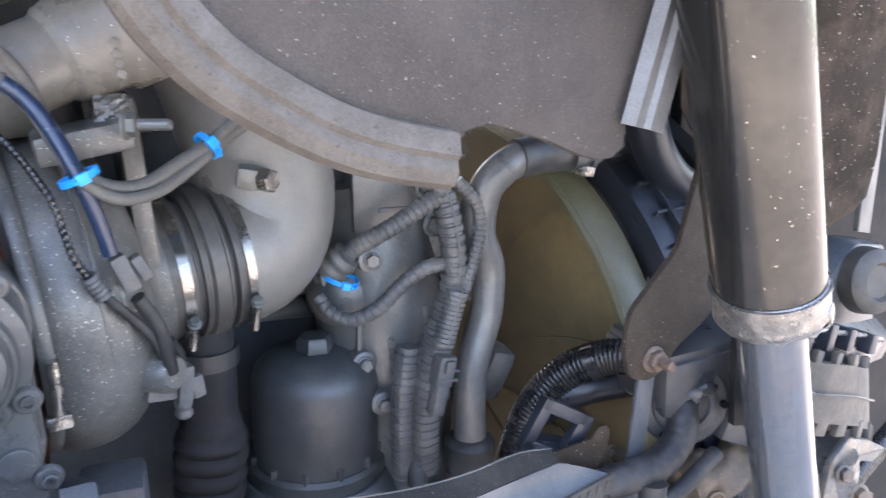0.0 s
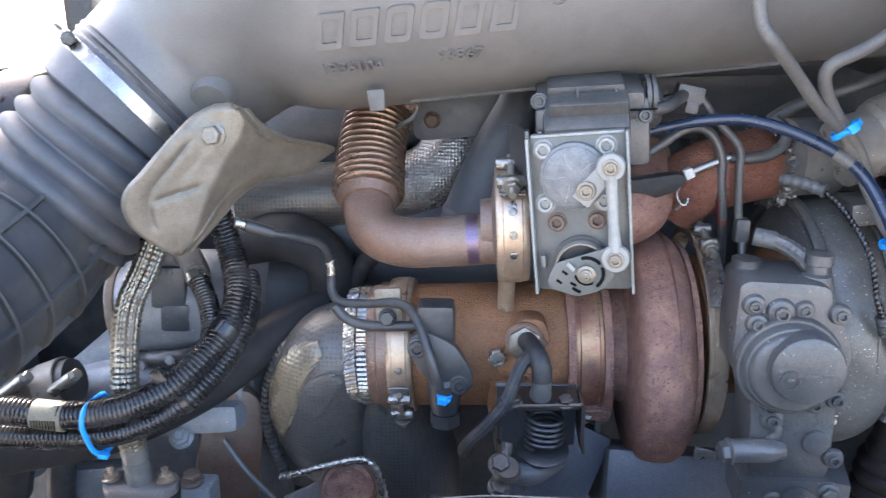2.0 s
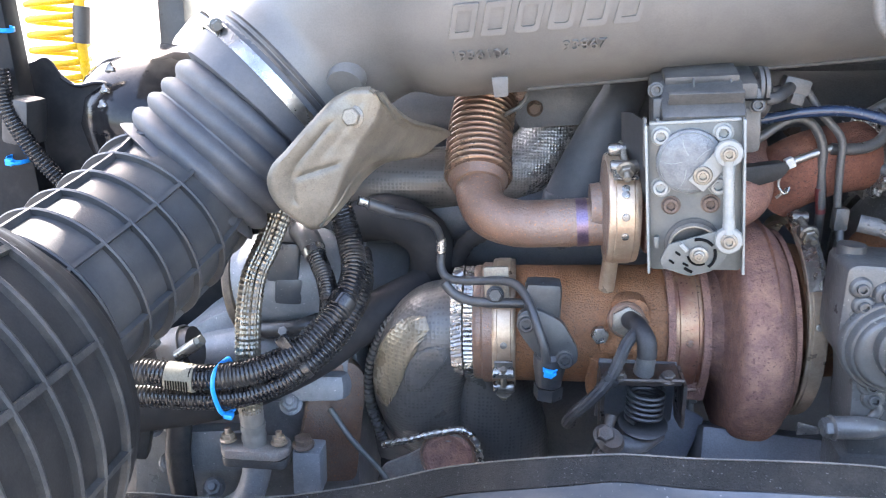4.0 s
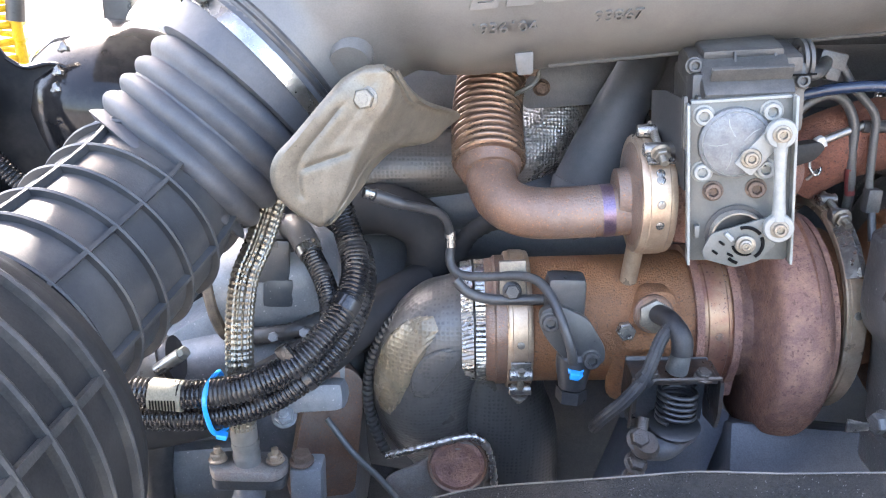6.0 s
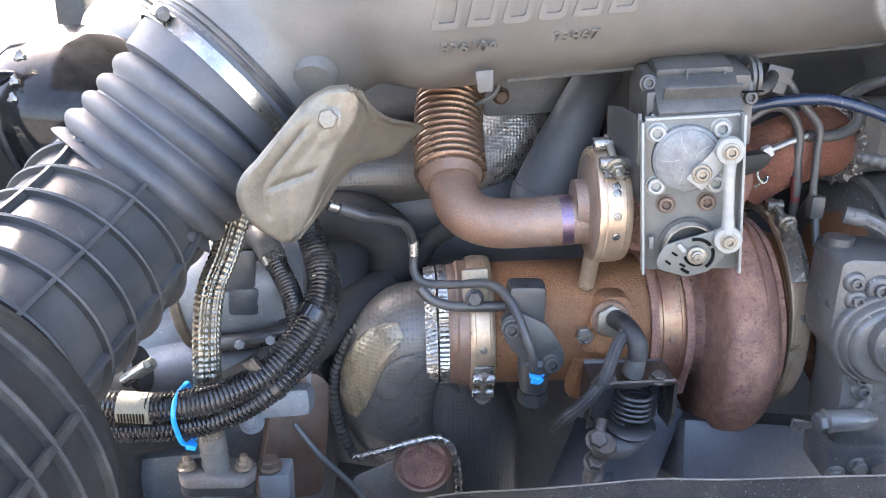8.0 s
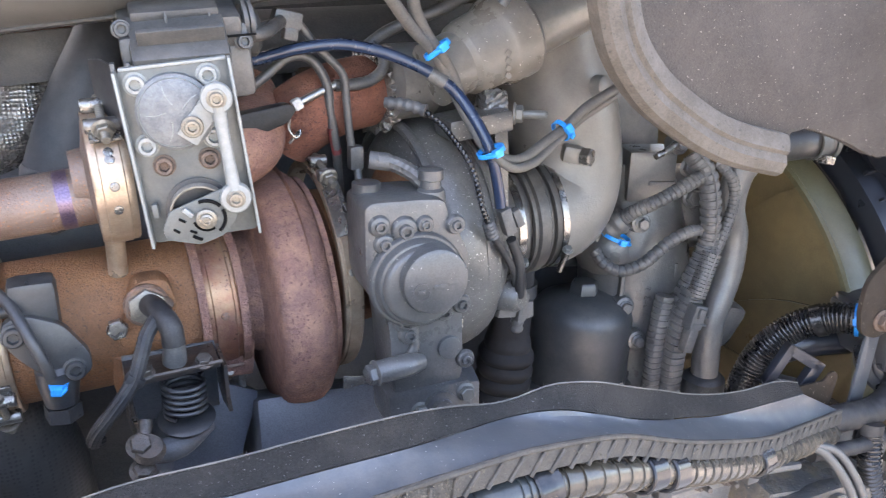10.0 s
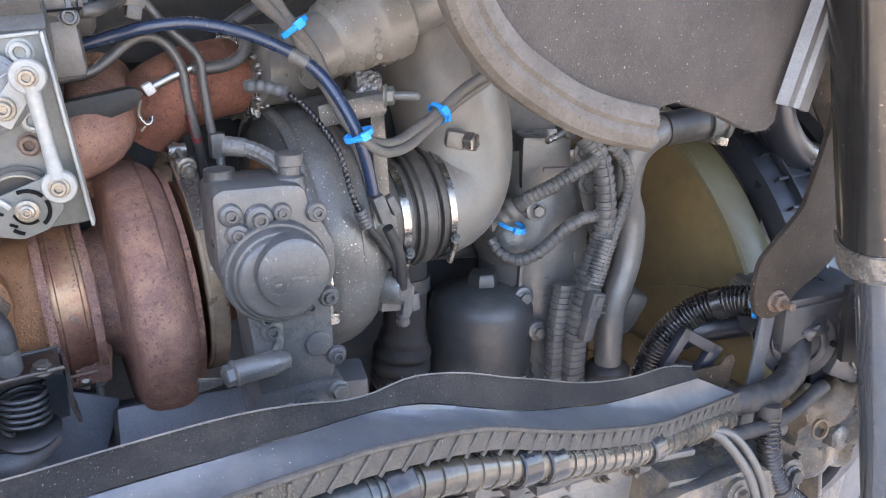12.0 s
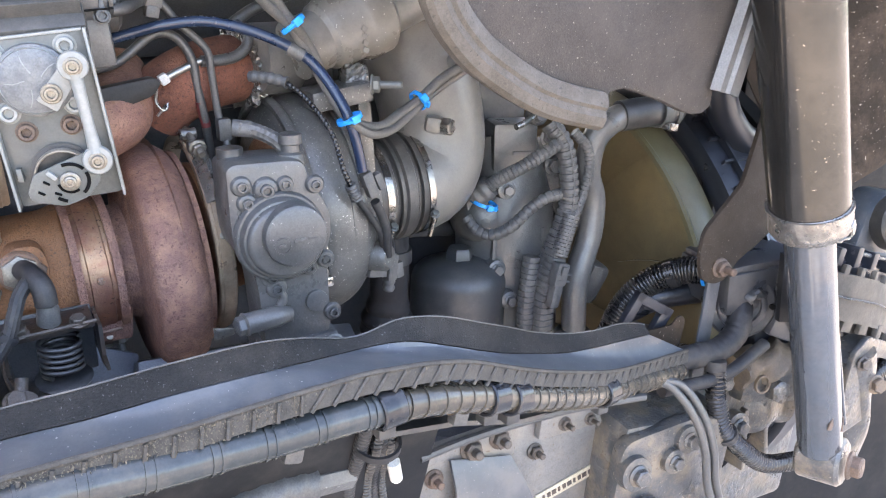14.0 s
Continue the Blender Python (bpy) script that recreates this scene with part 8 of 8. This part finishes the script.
part("clip", block((0.014, 0.010, 0.007), pose(-0.216, 0.500, 1.356, 0, 35, 0), 0.002), "cable", ox)
sb = thing("spring_bracket", (-0.19, 0.51, 1.28), "black steel bracket holding a dark coil spring", "bracket")
part("bracket", sheet([[(-0.222, 0.545, 1.352), (-0.19, 0.545, 1.353), (-0.152, 0.545, 1.355)], [(-0.222, 0.508, 1.349), (-0.19, 0.508, 1.350), (-0.152, 0.508, 1.352)]], 0.003), "darksteel", sb)
for x in (-0.222, -0.150):
    part("cheek", sheet([[(x, 0.545, 1.352), (x, 0.507, 1.350)], [(x, 0.55, 1.32), (x, 0.505, 1.322)], [(x + 0.004, 0.55, 1.295), (x + 0.004, 0.52, 1.30)]], 0.003), "darksteel", sb)
part("back", block((0.072, 0.004, 0.06), pose(-0.186, 0.545, 1.325), 0.001), "dark", sb)
part("top_edge", tube([(-0.224, 0.507, 1.3515), (-0.19, 0.507, 1.3525), (-0.150, 0.507, 1.3545)], 0.0018, 6, 0.01), "worn", sb)
part("spring", tube([(-0.180 + 0.016 * math.cos(k * 0.5), 0.522 + 0.015 * math.sin(k * 0.5), 1.338 - 0.00042 * k) for k in range(72)], 0.0019, 8, 0.004), "black", sb)
part("seat", revolve([(0, 0.021), (0.004, 0.023), (0.006, 0.020)], (-0.180, 0.524, 1.298), (0, -0.2, 1), 28), "black", sb)
part("side_edge", tube([(-0.2235, 0.5065, 1.351), (-0.2235, 0.505, 1.325), (-0.2205, 0.5185, 1.300)], 0.0013, 6, 0.006), "worn", sb)
for x in (-0.208, -0.164):
    bolt((x, 0.512, 1.353), (0, -0.3, 1), 0.011, "worn", sb)
le = thing("linkage_end", (-0.21, 0.49, 1.25), "dark steel ball joint linkage with nuts", "linkage")
part("rod", tube([(-0.212, 0.505, 1.318), (-0.216, 0.495, 1.30), (-0.222, 0.485, 1.270), (-0.226, 0.48, 1.255)], 0.005, 12, 0.004), "worn", le)
part("joint", revolve([(0, 0.010), (0.006, 0.013), (0.012, 0.010)], (-0.214, 0.492, 1.296), (0.1, -0.5, 0.8), 20), "worn", le)
part("arm", tube([(-0.216, 0.50, 1.292), (-0.19, 0.51, 1.285), (-0.165, 0.53, 1.29)], 0.010, 12, 0.005), "dark", le)
for z in (1.305, 1.283, 1.268):
    bolt((-0.219, 0.490, z), (0.1, -0.6, 0.7), 0.014, "worn", le)
hp = thing("support_beam", (-0.12, 0.60, 1.20), "dark slate-coloured support beam under the turbocharger", "support")
part("beam", block((0.20, 0.12, 0.06), pose(-0.02, 0.60, 1.225, -25, 4, 0), 0.006), "blade_dark", hp)
part("web", block((0.06, 0.10, 0.14), pose(-0.17, 0.60, 1.22, -20, 25, 0), 0.006), "blade_dark", hp)

# ---- gearbox end: hoses, flange, castings ----
gb = thing("transmission_casting", (-0.60, 0.80, 0.9), "blue-grey cast transmission housing with dome, ledges and bolts", "gearbox")
part("shell", plate(rounded([(-0.76, 1.05), (-0.74, 1.262), (-0.692, 1.296), (-0.655, 1.330), (-0.615, 1.350), (-0.50, 1.356), (-0.47, 1.31), (-0.47, 1.05)], 0.03), 0.28, pose(0, 0.645, 0, 0, 0, 0), 0.022), "gear", gb)
part("shoulder", tube([(-0.70, 0.665, 1.262), (-0.62, 0.652, 1.290), (-0.55, 0.648, 1.298), (-0.48, 0.65, 1.296)], 0.032, 28, 0.008), "gear", gb)
part("ledge", block((0.25, 0.09, 0.030), pose(-0.60, 0.635, 1.262, -14, -5, 0), 0.011), "gear", gb)
part("dome", tube([(-0.606, 0.676, 1.362), (-0.575, 0.674, 1.372), (-0.535, 0.674, 1.378), (-0.492, 0.68, 1.378)], 0.056, 40, 0.006, lambda s, t, a: 0.054 - 0.016 * max(0.0, 1 - (t - s) / 0.03) ** 2), "gear", gb)
part("machined_edge", ring([(0, 0.030), (0, 0.0545), (0.003, 0.0575), (0.010, 0.0575), (0.012, 0.054), (0.012, 0.030)], (-0.612, 0.676, 1.360), (1, 0, 0.2), 44), "tan", gb, "tan rust-stained edge")
part("gasket", tube([(-0.588, 0.630, 1.329), (-0.558, 0.617, 1.336), (-0.525, 0.617, 1.342), (-0.498, 0.63, 1.350)], 0.0085, 10, 0.003, lambda s, t, a: 0.0085 + 0.0008 * math.sin(s * 900 + 3 * a)), "black", gb)
for x, z in ((-0.575, 1.331), (-0.545, 1.338), (-0.515, 1.343)):
    bolt((x, 0.610, z), (0, -0.9, 0.3), 0.009, "gear", gb, False)
part("lower_cover", plate(rounded([(-0.70, 1.06), (-0.695, 1.215), (-0.66, 1.242), (-0.52, 1.236), (-0.50, 1.20), (-0.50, 1.06)], 0.02), 0.06, pose(0, 0.600, 0, -6, 0, 0), 0.012), "gear", gb)
part("rib_pad", block((0.085, 0.03, 0.05), pose(-0.612, 0.592, 1.205, -8, -6, 0), 0.012), "gear", gb)
part("boss", revolve([(-0.02, 0.030), (0.0, 0.029), (0.006, 0.024), (0.007, 0.001)], (-0.668, 0.600, 1.245), (-0.1, -1, 0.35), 30), "gear", gb)
part("arm", tube([(-0.650, 0.578, 1.262), (-0.652, 0.572, 1.235), (-0.655, 0.570, 1.20), (-0.652, 0.572, 1.14)], 0.011, 14, 0.006, lambda s, t, a: 0.011 + 0.003 * math.sin(a * 2)), "black", gb)
part("clevis", block((0.03, 0.02, 0.04), pose(-0.700, 0.572, 1.22, 0, 12, 10), 0.006), "black", gb)
for x, y, z in ((-0.676, 0.592, 1.180), (-0.622, 0.580, 1.160), (-0.690, 0.590, 1.225), (-0.535, 0.592, 1.262), (-0.52, 0.612, 1.322), (-0.660, 0.618, 1.305)):
    bolt((x, y, z), (0.1, -0.75, 0.65), 0.017, "gear", gb, True, "", 0.006)
pc = thing("pipe_clamp", (-0.66, 0.56, 1.31), "black pipe end with two bright clamp screws", "clamp", "")
part("pipe_end", tube([(-0.700, 0.585, 1.300), (-0.665, 0.580, 1.318), (-0.630, 0.580, 1.328)], 0.022, 28, 0.005), "black", pc)
part("strap", ring([(-0.012, 0.0225), (-0.012, 0.0245), (0.012, 0.0245), (0.012, 0.0225)], (-0.648, 0.580, 1.323), (0.9, 0, 0.35), 36), "frame", pc)
for x, z in ((-0.672, 1.336), (-0.625, 1.340)):
    part("screw_barrel", tube([(x - 0.014, 0.556, z - 0.012), (x + 0.010, 0.552, z + 0.006)], 0.0062, 14, 0.004), "steel", pc)
    bolt((x + 0.010, 0.552, z + 0.006), (0.8, -0.1, 0.6), 0.010, "zinc", pc, False)
solo("bell_housing", revolve([(0, 0.21), (0.06, 0.22), (0.10, 0.215), (0.12, 0.18)], (-0.48, 0.92, 1.24), (1, 0, 0.04), 48), "dark", "dark cast bell housing behind the downpipe", "bell housing")
solo("rust_plate", plate(rounded([(-0.04, -0.08), (0.03, -0.08), (0.03, 0.05), (0.01, 0.07), (-0.03, 0.05)], 0.012), 0.02, pose(-0.492, 0.615, 1.235, 0, 6, 20), 0.003), "rust_pipe", "rusty steel plate beside the gearbox", "plate")
solo("thin_rod", tube([(-0.495, 0.60, 1.255), (-0.47, 0.59, 1.225), (-0.44, 0.585, 1.195), (-0.42, 0.58, 1.17)], 0.0032, 10, 0.006), "zinc", "thin steel rod beside the downpipe", "rod")

HL = "glossy black convoluted hose curving over the gearbox"
ch1 = thing("convoluted_hose", (-0.55, 0.5, 1.34), HL, "hose", "black convoluted hoses")
part("hose", corrugated([(-0.72, 0.50, 1.338), (-0.646, 0.50, 1.337), (-0.600, 0.50, 1.334), (-0.565, 0.50, 1.338), (-0.536, 0.501, 1.346), (-0.503, 0.510, 1.361), (-0.478, 0.530, 1.383), (-0.465, 0.550, 1.401), (-0.460, 0.568, 1.420), (-0.465, 0.586, 1.438), (-0.474, 0.60, 1.460), (-0.486, 0.605, 1.50)], 0.0128, 0.0040, 0.0013, 20), "conduit", ch1)
ch2 = thing("convoluted_hose", (-0.55, 0.51, 1.31), HL, "hose", "black convoluted hoses")
part("hose", corrugated([(-0.72, 0.51, 1.307), (-0.653, 0.51, 1.307), (-0.581, 0.51, 1.309), (-0.535, 0.512, 1.321), (-0.496, 0.520, 1.344), (-0.472, 0.538, 1.366), (-0.458, 0.560, 1.39), (-0.455, 0.585, 1.41), (-0.462, 0.61, 1.43)], 0.0120, 0.0040, 0.0013, 20), "conduit", ch2)
part("split_band", tube([(-0.500, 0.519, 1.3415), (-0.495, 0.5205, 1.3448)], 0.0130, 20, 0.003), "conduit", ch2)
ch3 = thing("convoluted_hose", (-0.48, 0.53, 1.4), "black convoluted hose with elbow fitting under the heat shield", "hose", "black convoluted hoses")
part("hose", corrugated([(-0.508, 0.600, 1.434), (-0.499, 0.588, 1.423), (-0.489, 0.574, 1.410), (-0.482, 0.558, 1.397), (-0.480, 0.545, 1.386)], 0.0098, 0.0036, 0.0012, 18), "conduit", ch3)
part("elbow", tube([(-0.536, 0.640, 1.420), (-0.533, 0.636, 1.436), (-0.526, 0.626, 1.444), (-0.516, 0.612, 1.442), (-0.507, 0.599, 1.433)], 0.0125, 16, 0.004), "pipe_grey", ch3)
part("ferrule", tube([(-0.510, 0.6025, 1.437), (-0.503, 0.593, 1.428)], 0.0114, 16, 0.003), "steel", ch3)
part("mount_clip", block((0.012, 0.010, 0.016), pose(-0.512, 0.506, 1.371, 0, -35, 0), 0.003), "conduit", ch1)
part("split_band", tube([(-0.470, 0.543, 1.394), (-0.465, 0.550, 1.401)], 0.0138, 20, 0.003), "conduit", ch1)
lb = part("label_sleeve", tube([(-0.624, 0.50, 1.3353), (-0.597, 0.50, 1.333)], 0.0132, 20, 0.006), "label", ch1, "pale printed paper label")
for k in range(9):
    part("label_bar", block((0.0012, 0.0006, 0.010), pose(-0.621 + 0.0025 * k, 0.4864, 1.331), 0), "ink", lb)
tie = thing("cable_tie", (-0.575, 0.505, 1.30), "bright blue cable tie round two convoluted hoses", "cable tie", "blue cable ties")
part("loop", tube([(-0.574, 0.512, 1.3465), (-0.575, 0.493, 1.346), (-0.576, 0.4855, 1.335), (-0.576, 0.490, 1.318), (-0.574, 0.496, 1.302), (-0.571, 0.504, 1.296), (-0.568, 0.518, 1.296), (-0.570, 0.53, 1.31), (-0.573, 0.526, 1.341), (-0.574, 0.512, 1.3465)], 0.0022, 8, 0.004), "blue", tie)
part("head", block((0.009, 0.007, 0.005), pose(-0.568, 0.500, 1.296, 0, 10, 0), 0.0012), "blue", tie)
br = thing("braided_hose", (-0.56, 0.54, 1.25), "steel braided hose on a bolted pipe flange", "hose")
part("hose", braided([(-0.528, 0.60, 1.50), (-0.543, 0.57, 1.449), (-0.554, 0.555, 1.420), (-0.558, 0.546, 1.391), (-0.559, 0.539, 1.359), (-0.559, 0.536, 1.333), (-0.563, 0.545, 1.278)], 0.0118, 64, 12, 620, 0.0011), "braid", br)
part("ferrule", tube([(-0.5628, 0.545, 1.282), (-0.562, 0.546, 1.262)], 0.0122, 24, 0.006), "clear", br)
part("stub", tube([(-0.562, 0.546, 1.264), (-0.561, 0.547, 1.238)], 0.0132, 24, 0.003, lambda s, t, a: 0.0128 - (0.0008 if int(s / 0.006) % 2 else 0.0)), "clear", br)
part("flange", plate(rounded([(-0.036, -0.006), (-0.028, -0.018), (0.028, -0.018), (0.036, -0.006), (0.036, 0.006), (0.028, 0.018), (-0.028, 0.018), (-0.036, 0.006)], 0.006), 0.010, pose(-0.560, 0.547, 1.240, -90, 0, 0), 0.002), "paleplate", br)
part("lower_flange", plate(rounded([(-0.034, -0.016), (0.034, -0.016), (0.034, 0.016), (-0.034, 0.016)], 0.010), 0.010, pose(-0.560, 0.549, 1.228, -90, 0, 0), 0.002), "pipe_grey", br)
part("elbow", tube([(-0.560, 0.549, 1.222), (-0.563, 0.55, 1.20), (-0.575, 0.55, 1.17), (-0.60, 0.55, 1.15)], 0.015, 16, 0.008), "gear", br)
for x, m_ in ((-0.588, "straw"), (-0.535, "straw")):
    bolt((x, 0.545, 1.243), (0, 0, 1), 0.012, m_, br, True, "", 0.006)
bolt((-0.512, 0.552, 1.238), (0, -0.1, 1), 0.016, "rustbolt", br)
part("side_tab", block((0.03, 0.03, 0.05), pose(-0.508, 0.560, 1.208), 0.004), "gear", br)
sv = thing("solenoid_valve", (-0.53, 0.58, 1.39), "dark grey plastic solenoid plug under the bellows hose", "solenoid")
part("body", block((0.034, 0.036, 0.044), pose(-0.548, 0.6350, 1.411, 0, 4, 10), 0.005), "cover", sv)
part("cap", block((0.026, 0.030, 0.020), pose(-0.547, 0.6350, 1.442, 0, 4, 10), 0.004), "cover", sv)
part("foot", block((0.03, 0.03, 0.03), pose(-0.543, 0.6320, 1.379, 0, 4, 10), 0.006), "cover", sv)
for k in range(4):
    part("raised_bar", block((0.004, 0.0015, 0.006), pose(-0.558 + 0.006 * k, 0.6155, 1.429, 0, 0, 10), 0.0004), "cover", sv)
bh = thing("coolant_hose", (-0.42, 0.70, 1.3), "thick black coolant hose behind the downpipe", "hose", "thick black hoses")
part("hose", tube([(-0.50, 0.72, 1.43), (-0.44, 0.69, 1.445), (-0.40, 0.69, 1.42), (-0.40, 0.70, 1.37), (-0.43, 0.71, 1.33), (-0.50, 0.71, 1.29), (-0.58, 0.70, 1.26)], 0.026, 20, 0.008), "deephose", bh)
bh2 = thing("coolant_hose", (-0.47, 0.62, 1.3), "thick black hose running down beside the gearbox", "hose", "thick black hoses")
part("hose", tube([(-0.40, 0.68, 1.37), (-0.46, 0.64, 1.345), (-0.52, 0.60, 1.31), (-0.60, 0.57, 1.28), (-0.70, 0.56, 1.26)], 0.024, 20, 0.008), "deephose", bh2)
bh3 = thing("coolant_hose", (-0.30, 0.68, 1.44), "ribbed black hose above the exhaust outlet", "hose", "thick black hoses")
part("hose", tube([(-0.37, 0.69, 1.395), (-0.355, 0.68, 1.425), (-0.325, 0.67, 1.443), (-0.29, 0.665, 1.447), (-0.25, 0.665, 1.448)], 0.010, 16, 0.003, lambda s, t, a: 0.0095 + 0.0006 * math.sin(s * 1500)), "deephose", bh3)
bolt((-0.258, 0.64, 1.445), (0.1, -1, -0.2), 0.018, "black", bh3)
solo("dark_pipe", tube([(-0.40, 0.78, 1.40), (-0.30, 0.77, 1.41), (-0.15, 0.77, 1.41)], 0.05, 20, 0.02), "dark", "dark lower pipe behind the exhaust outlet", "pipe")

# ---- beyond the engine ----
tk = thing("air_tank", (-0.75, 0.82, 1.4), "glossy black domed air tank end with mud splashes", "air tank", "air tanks")
part("dome", revolve([(0, 0.096), (0.045, 0.092), (0.072, 0.080), (0.090, 0.058), (0.100, 0.030), (0.103, 0.001)], (-0.745, 0.800, 1.515), (0.1, -0.35, 0.7), 48), "gloss", tk)
part("shell", tube([(-0.745, 0.80, 1.52), (-0.76, 0.85, 1.43), (-0.77, 0.90, 1.30)], 0.096, 40, 0.03), "gloss", tk)
for q in ((-0.762, 0.7145, 1.598), (-0.768, 0.7085, 1.575), (-0.770, 0.7050, 1.559)):
    part("mud_splash", revolve([(-0.002, 0.006), (0.001, 0.0045), (0.0016, 0.001)], q, (-0.1, -1, 0.3), 9, lambda an, a: 1.0 + 0.35 * math.sin(3 * an + 1)), "collar", tk)
gd = thing("guard_plate", (-0.80, 0.70, 1.3), "black sheet metal guard before the air tank", "guard")
part("plate", plate(rounded([(-1.30, 1.25), (-0.62, 1.25), (-0.62, 1.44), (-0.700, 1.530), (-0.735, 1.560), (-0.772, 1.581), (-0.804, 1.577), (-0.822, 1.586), (-0.838, 1.610), (-0.86, 1.60), (-1.30, 1.60)], 0.008), 0.004, pose(0, 0.72, 0), 0.001), "guard", gd)
part("edge_bead", tube([(-0.735, 0.718, 1.560), (-0.772, 0.718, 1.581), (-0.804, 0.718, 1.577), (-0.822, 0.718, 1.586)], 0.0022, 8, 0.006), "gloss", gd)
st = thing("mounting_strut", (-0.85, 0.68, 1.2), "black steel strut carrying hoses beside the air tank", "strut")
part("post", block((0.055, 0.03, 0.60), pose(-0.862, 0.68, 1.50, 0, -4, 0), 0.006), "guard", st)
part("bracket", block((0.030, 0.04, 0.05), pose(-0.838, 0.665, 1.545, 0, 8, 0), 0.006), "black", st)
solo("convoluted_hose", corrugated([(-0.848, 0.650, 1.60), (-0.846, 0.648, 1.57), (-0.839, 0.646, 1.548), (-0.821, 0.646, 1.516), (-0.800, 0.648, 1.489), (-0.775, 0.655, 1.46)], 0.0095, 0.004, 0.0012, 16), "conduit", "black convoluted hose on the strut beside the tank", "hose", "black convoluted hoses")
for q in ((-0.846, 0.660, 1.640), (-0.852, 0.660, 1.560), (-0.848, 0.660, 1.503)):
    cable_tie(q, (0.1, -0.1, 1.0), 0.011, 0.012)
tk2 = thing("air_tank", (-0.68, 1.0, 1.4), "grey domed tank end behind the bellows hose", "air tank", "air tanks")
part("dome", revolve([(0, 0.11), (0.05, 0.105), (0.08, 0.09), (0.10, 0.06), (0.112, 0.001)], (-0.70, 0.98, 1.55), (0.3, -0.3, 0.8), 48), "clear", tk2)
part("shell", tube([(-0.70, 0.98, 1.555), (-0.74, 1.02, 1.40)], 0.11, 40, 0.03), "clear", tk2)
yc = thing("coiled_air_line", (-1.08, 1.2, 1.5), "bright yellow coiled trailer air line", "air line")
part("coil", tube([(-1.10 + 0.045 * math.cos(k * 0.55), 1.20 + 0.045 * math.sin(k * 0.55), 1.47 + 0.0022 * k) for k in range(110)], 0.006, 10, 0.012), "yellow", yc)
part("tail", tube([(-1.04, 1.18, 1.78), (-1.045, 1.18, 1.68), (-1.05, 1.18, 1.61), (-1.052, 1.19, 1.52)], 0.009, 12, 0.02), "yellow", yc)
part("fitting", tube([(-1.043, 1.18, 1.66), (-1.050, 1.18, 1.60)], 0.014, 14, 0.006), "pipe_grey", yc)
for x, y, w in ((-1.22, 1.2, 0.07), (-0.93, 1.3, 0.05)):
    solo("hose_stand", block((w, 0.05, 1.6), pose(x, y, 1.25), 0.006), "black", "black steel stand carrying the trailer air lines", "stand")
deck = thing("chassis_deck", (-1.2, 1.2, 1.0), "dark chassis deck and guards behind the cab", "deck")
part("deck", block((1.4, 1.6, 0.10), pose(-1.45, 1.2, 1.27), 0.02), "dark", deck)
part("guard", block((0.12, 0.3, 0.20), pose(-0.87, 1.02, 1.46, 0, 10, 0), 0.03), "black", deck)
rail = thing("chassis_rail", (-0.5, 0.62, 0.8), "dark steel chassis rail below the gearbox", "chassis rail")
part("rail", block((2.6, 0.08, 0.26), pose(-0.3, 0.58, 0.93), 0.008), "dark", rail)
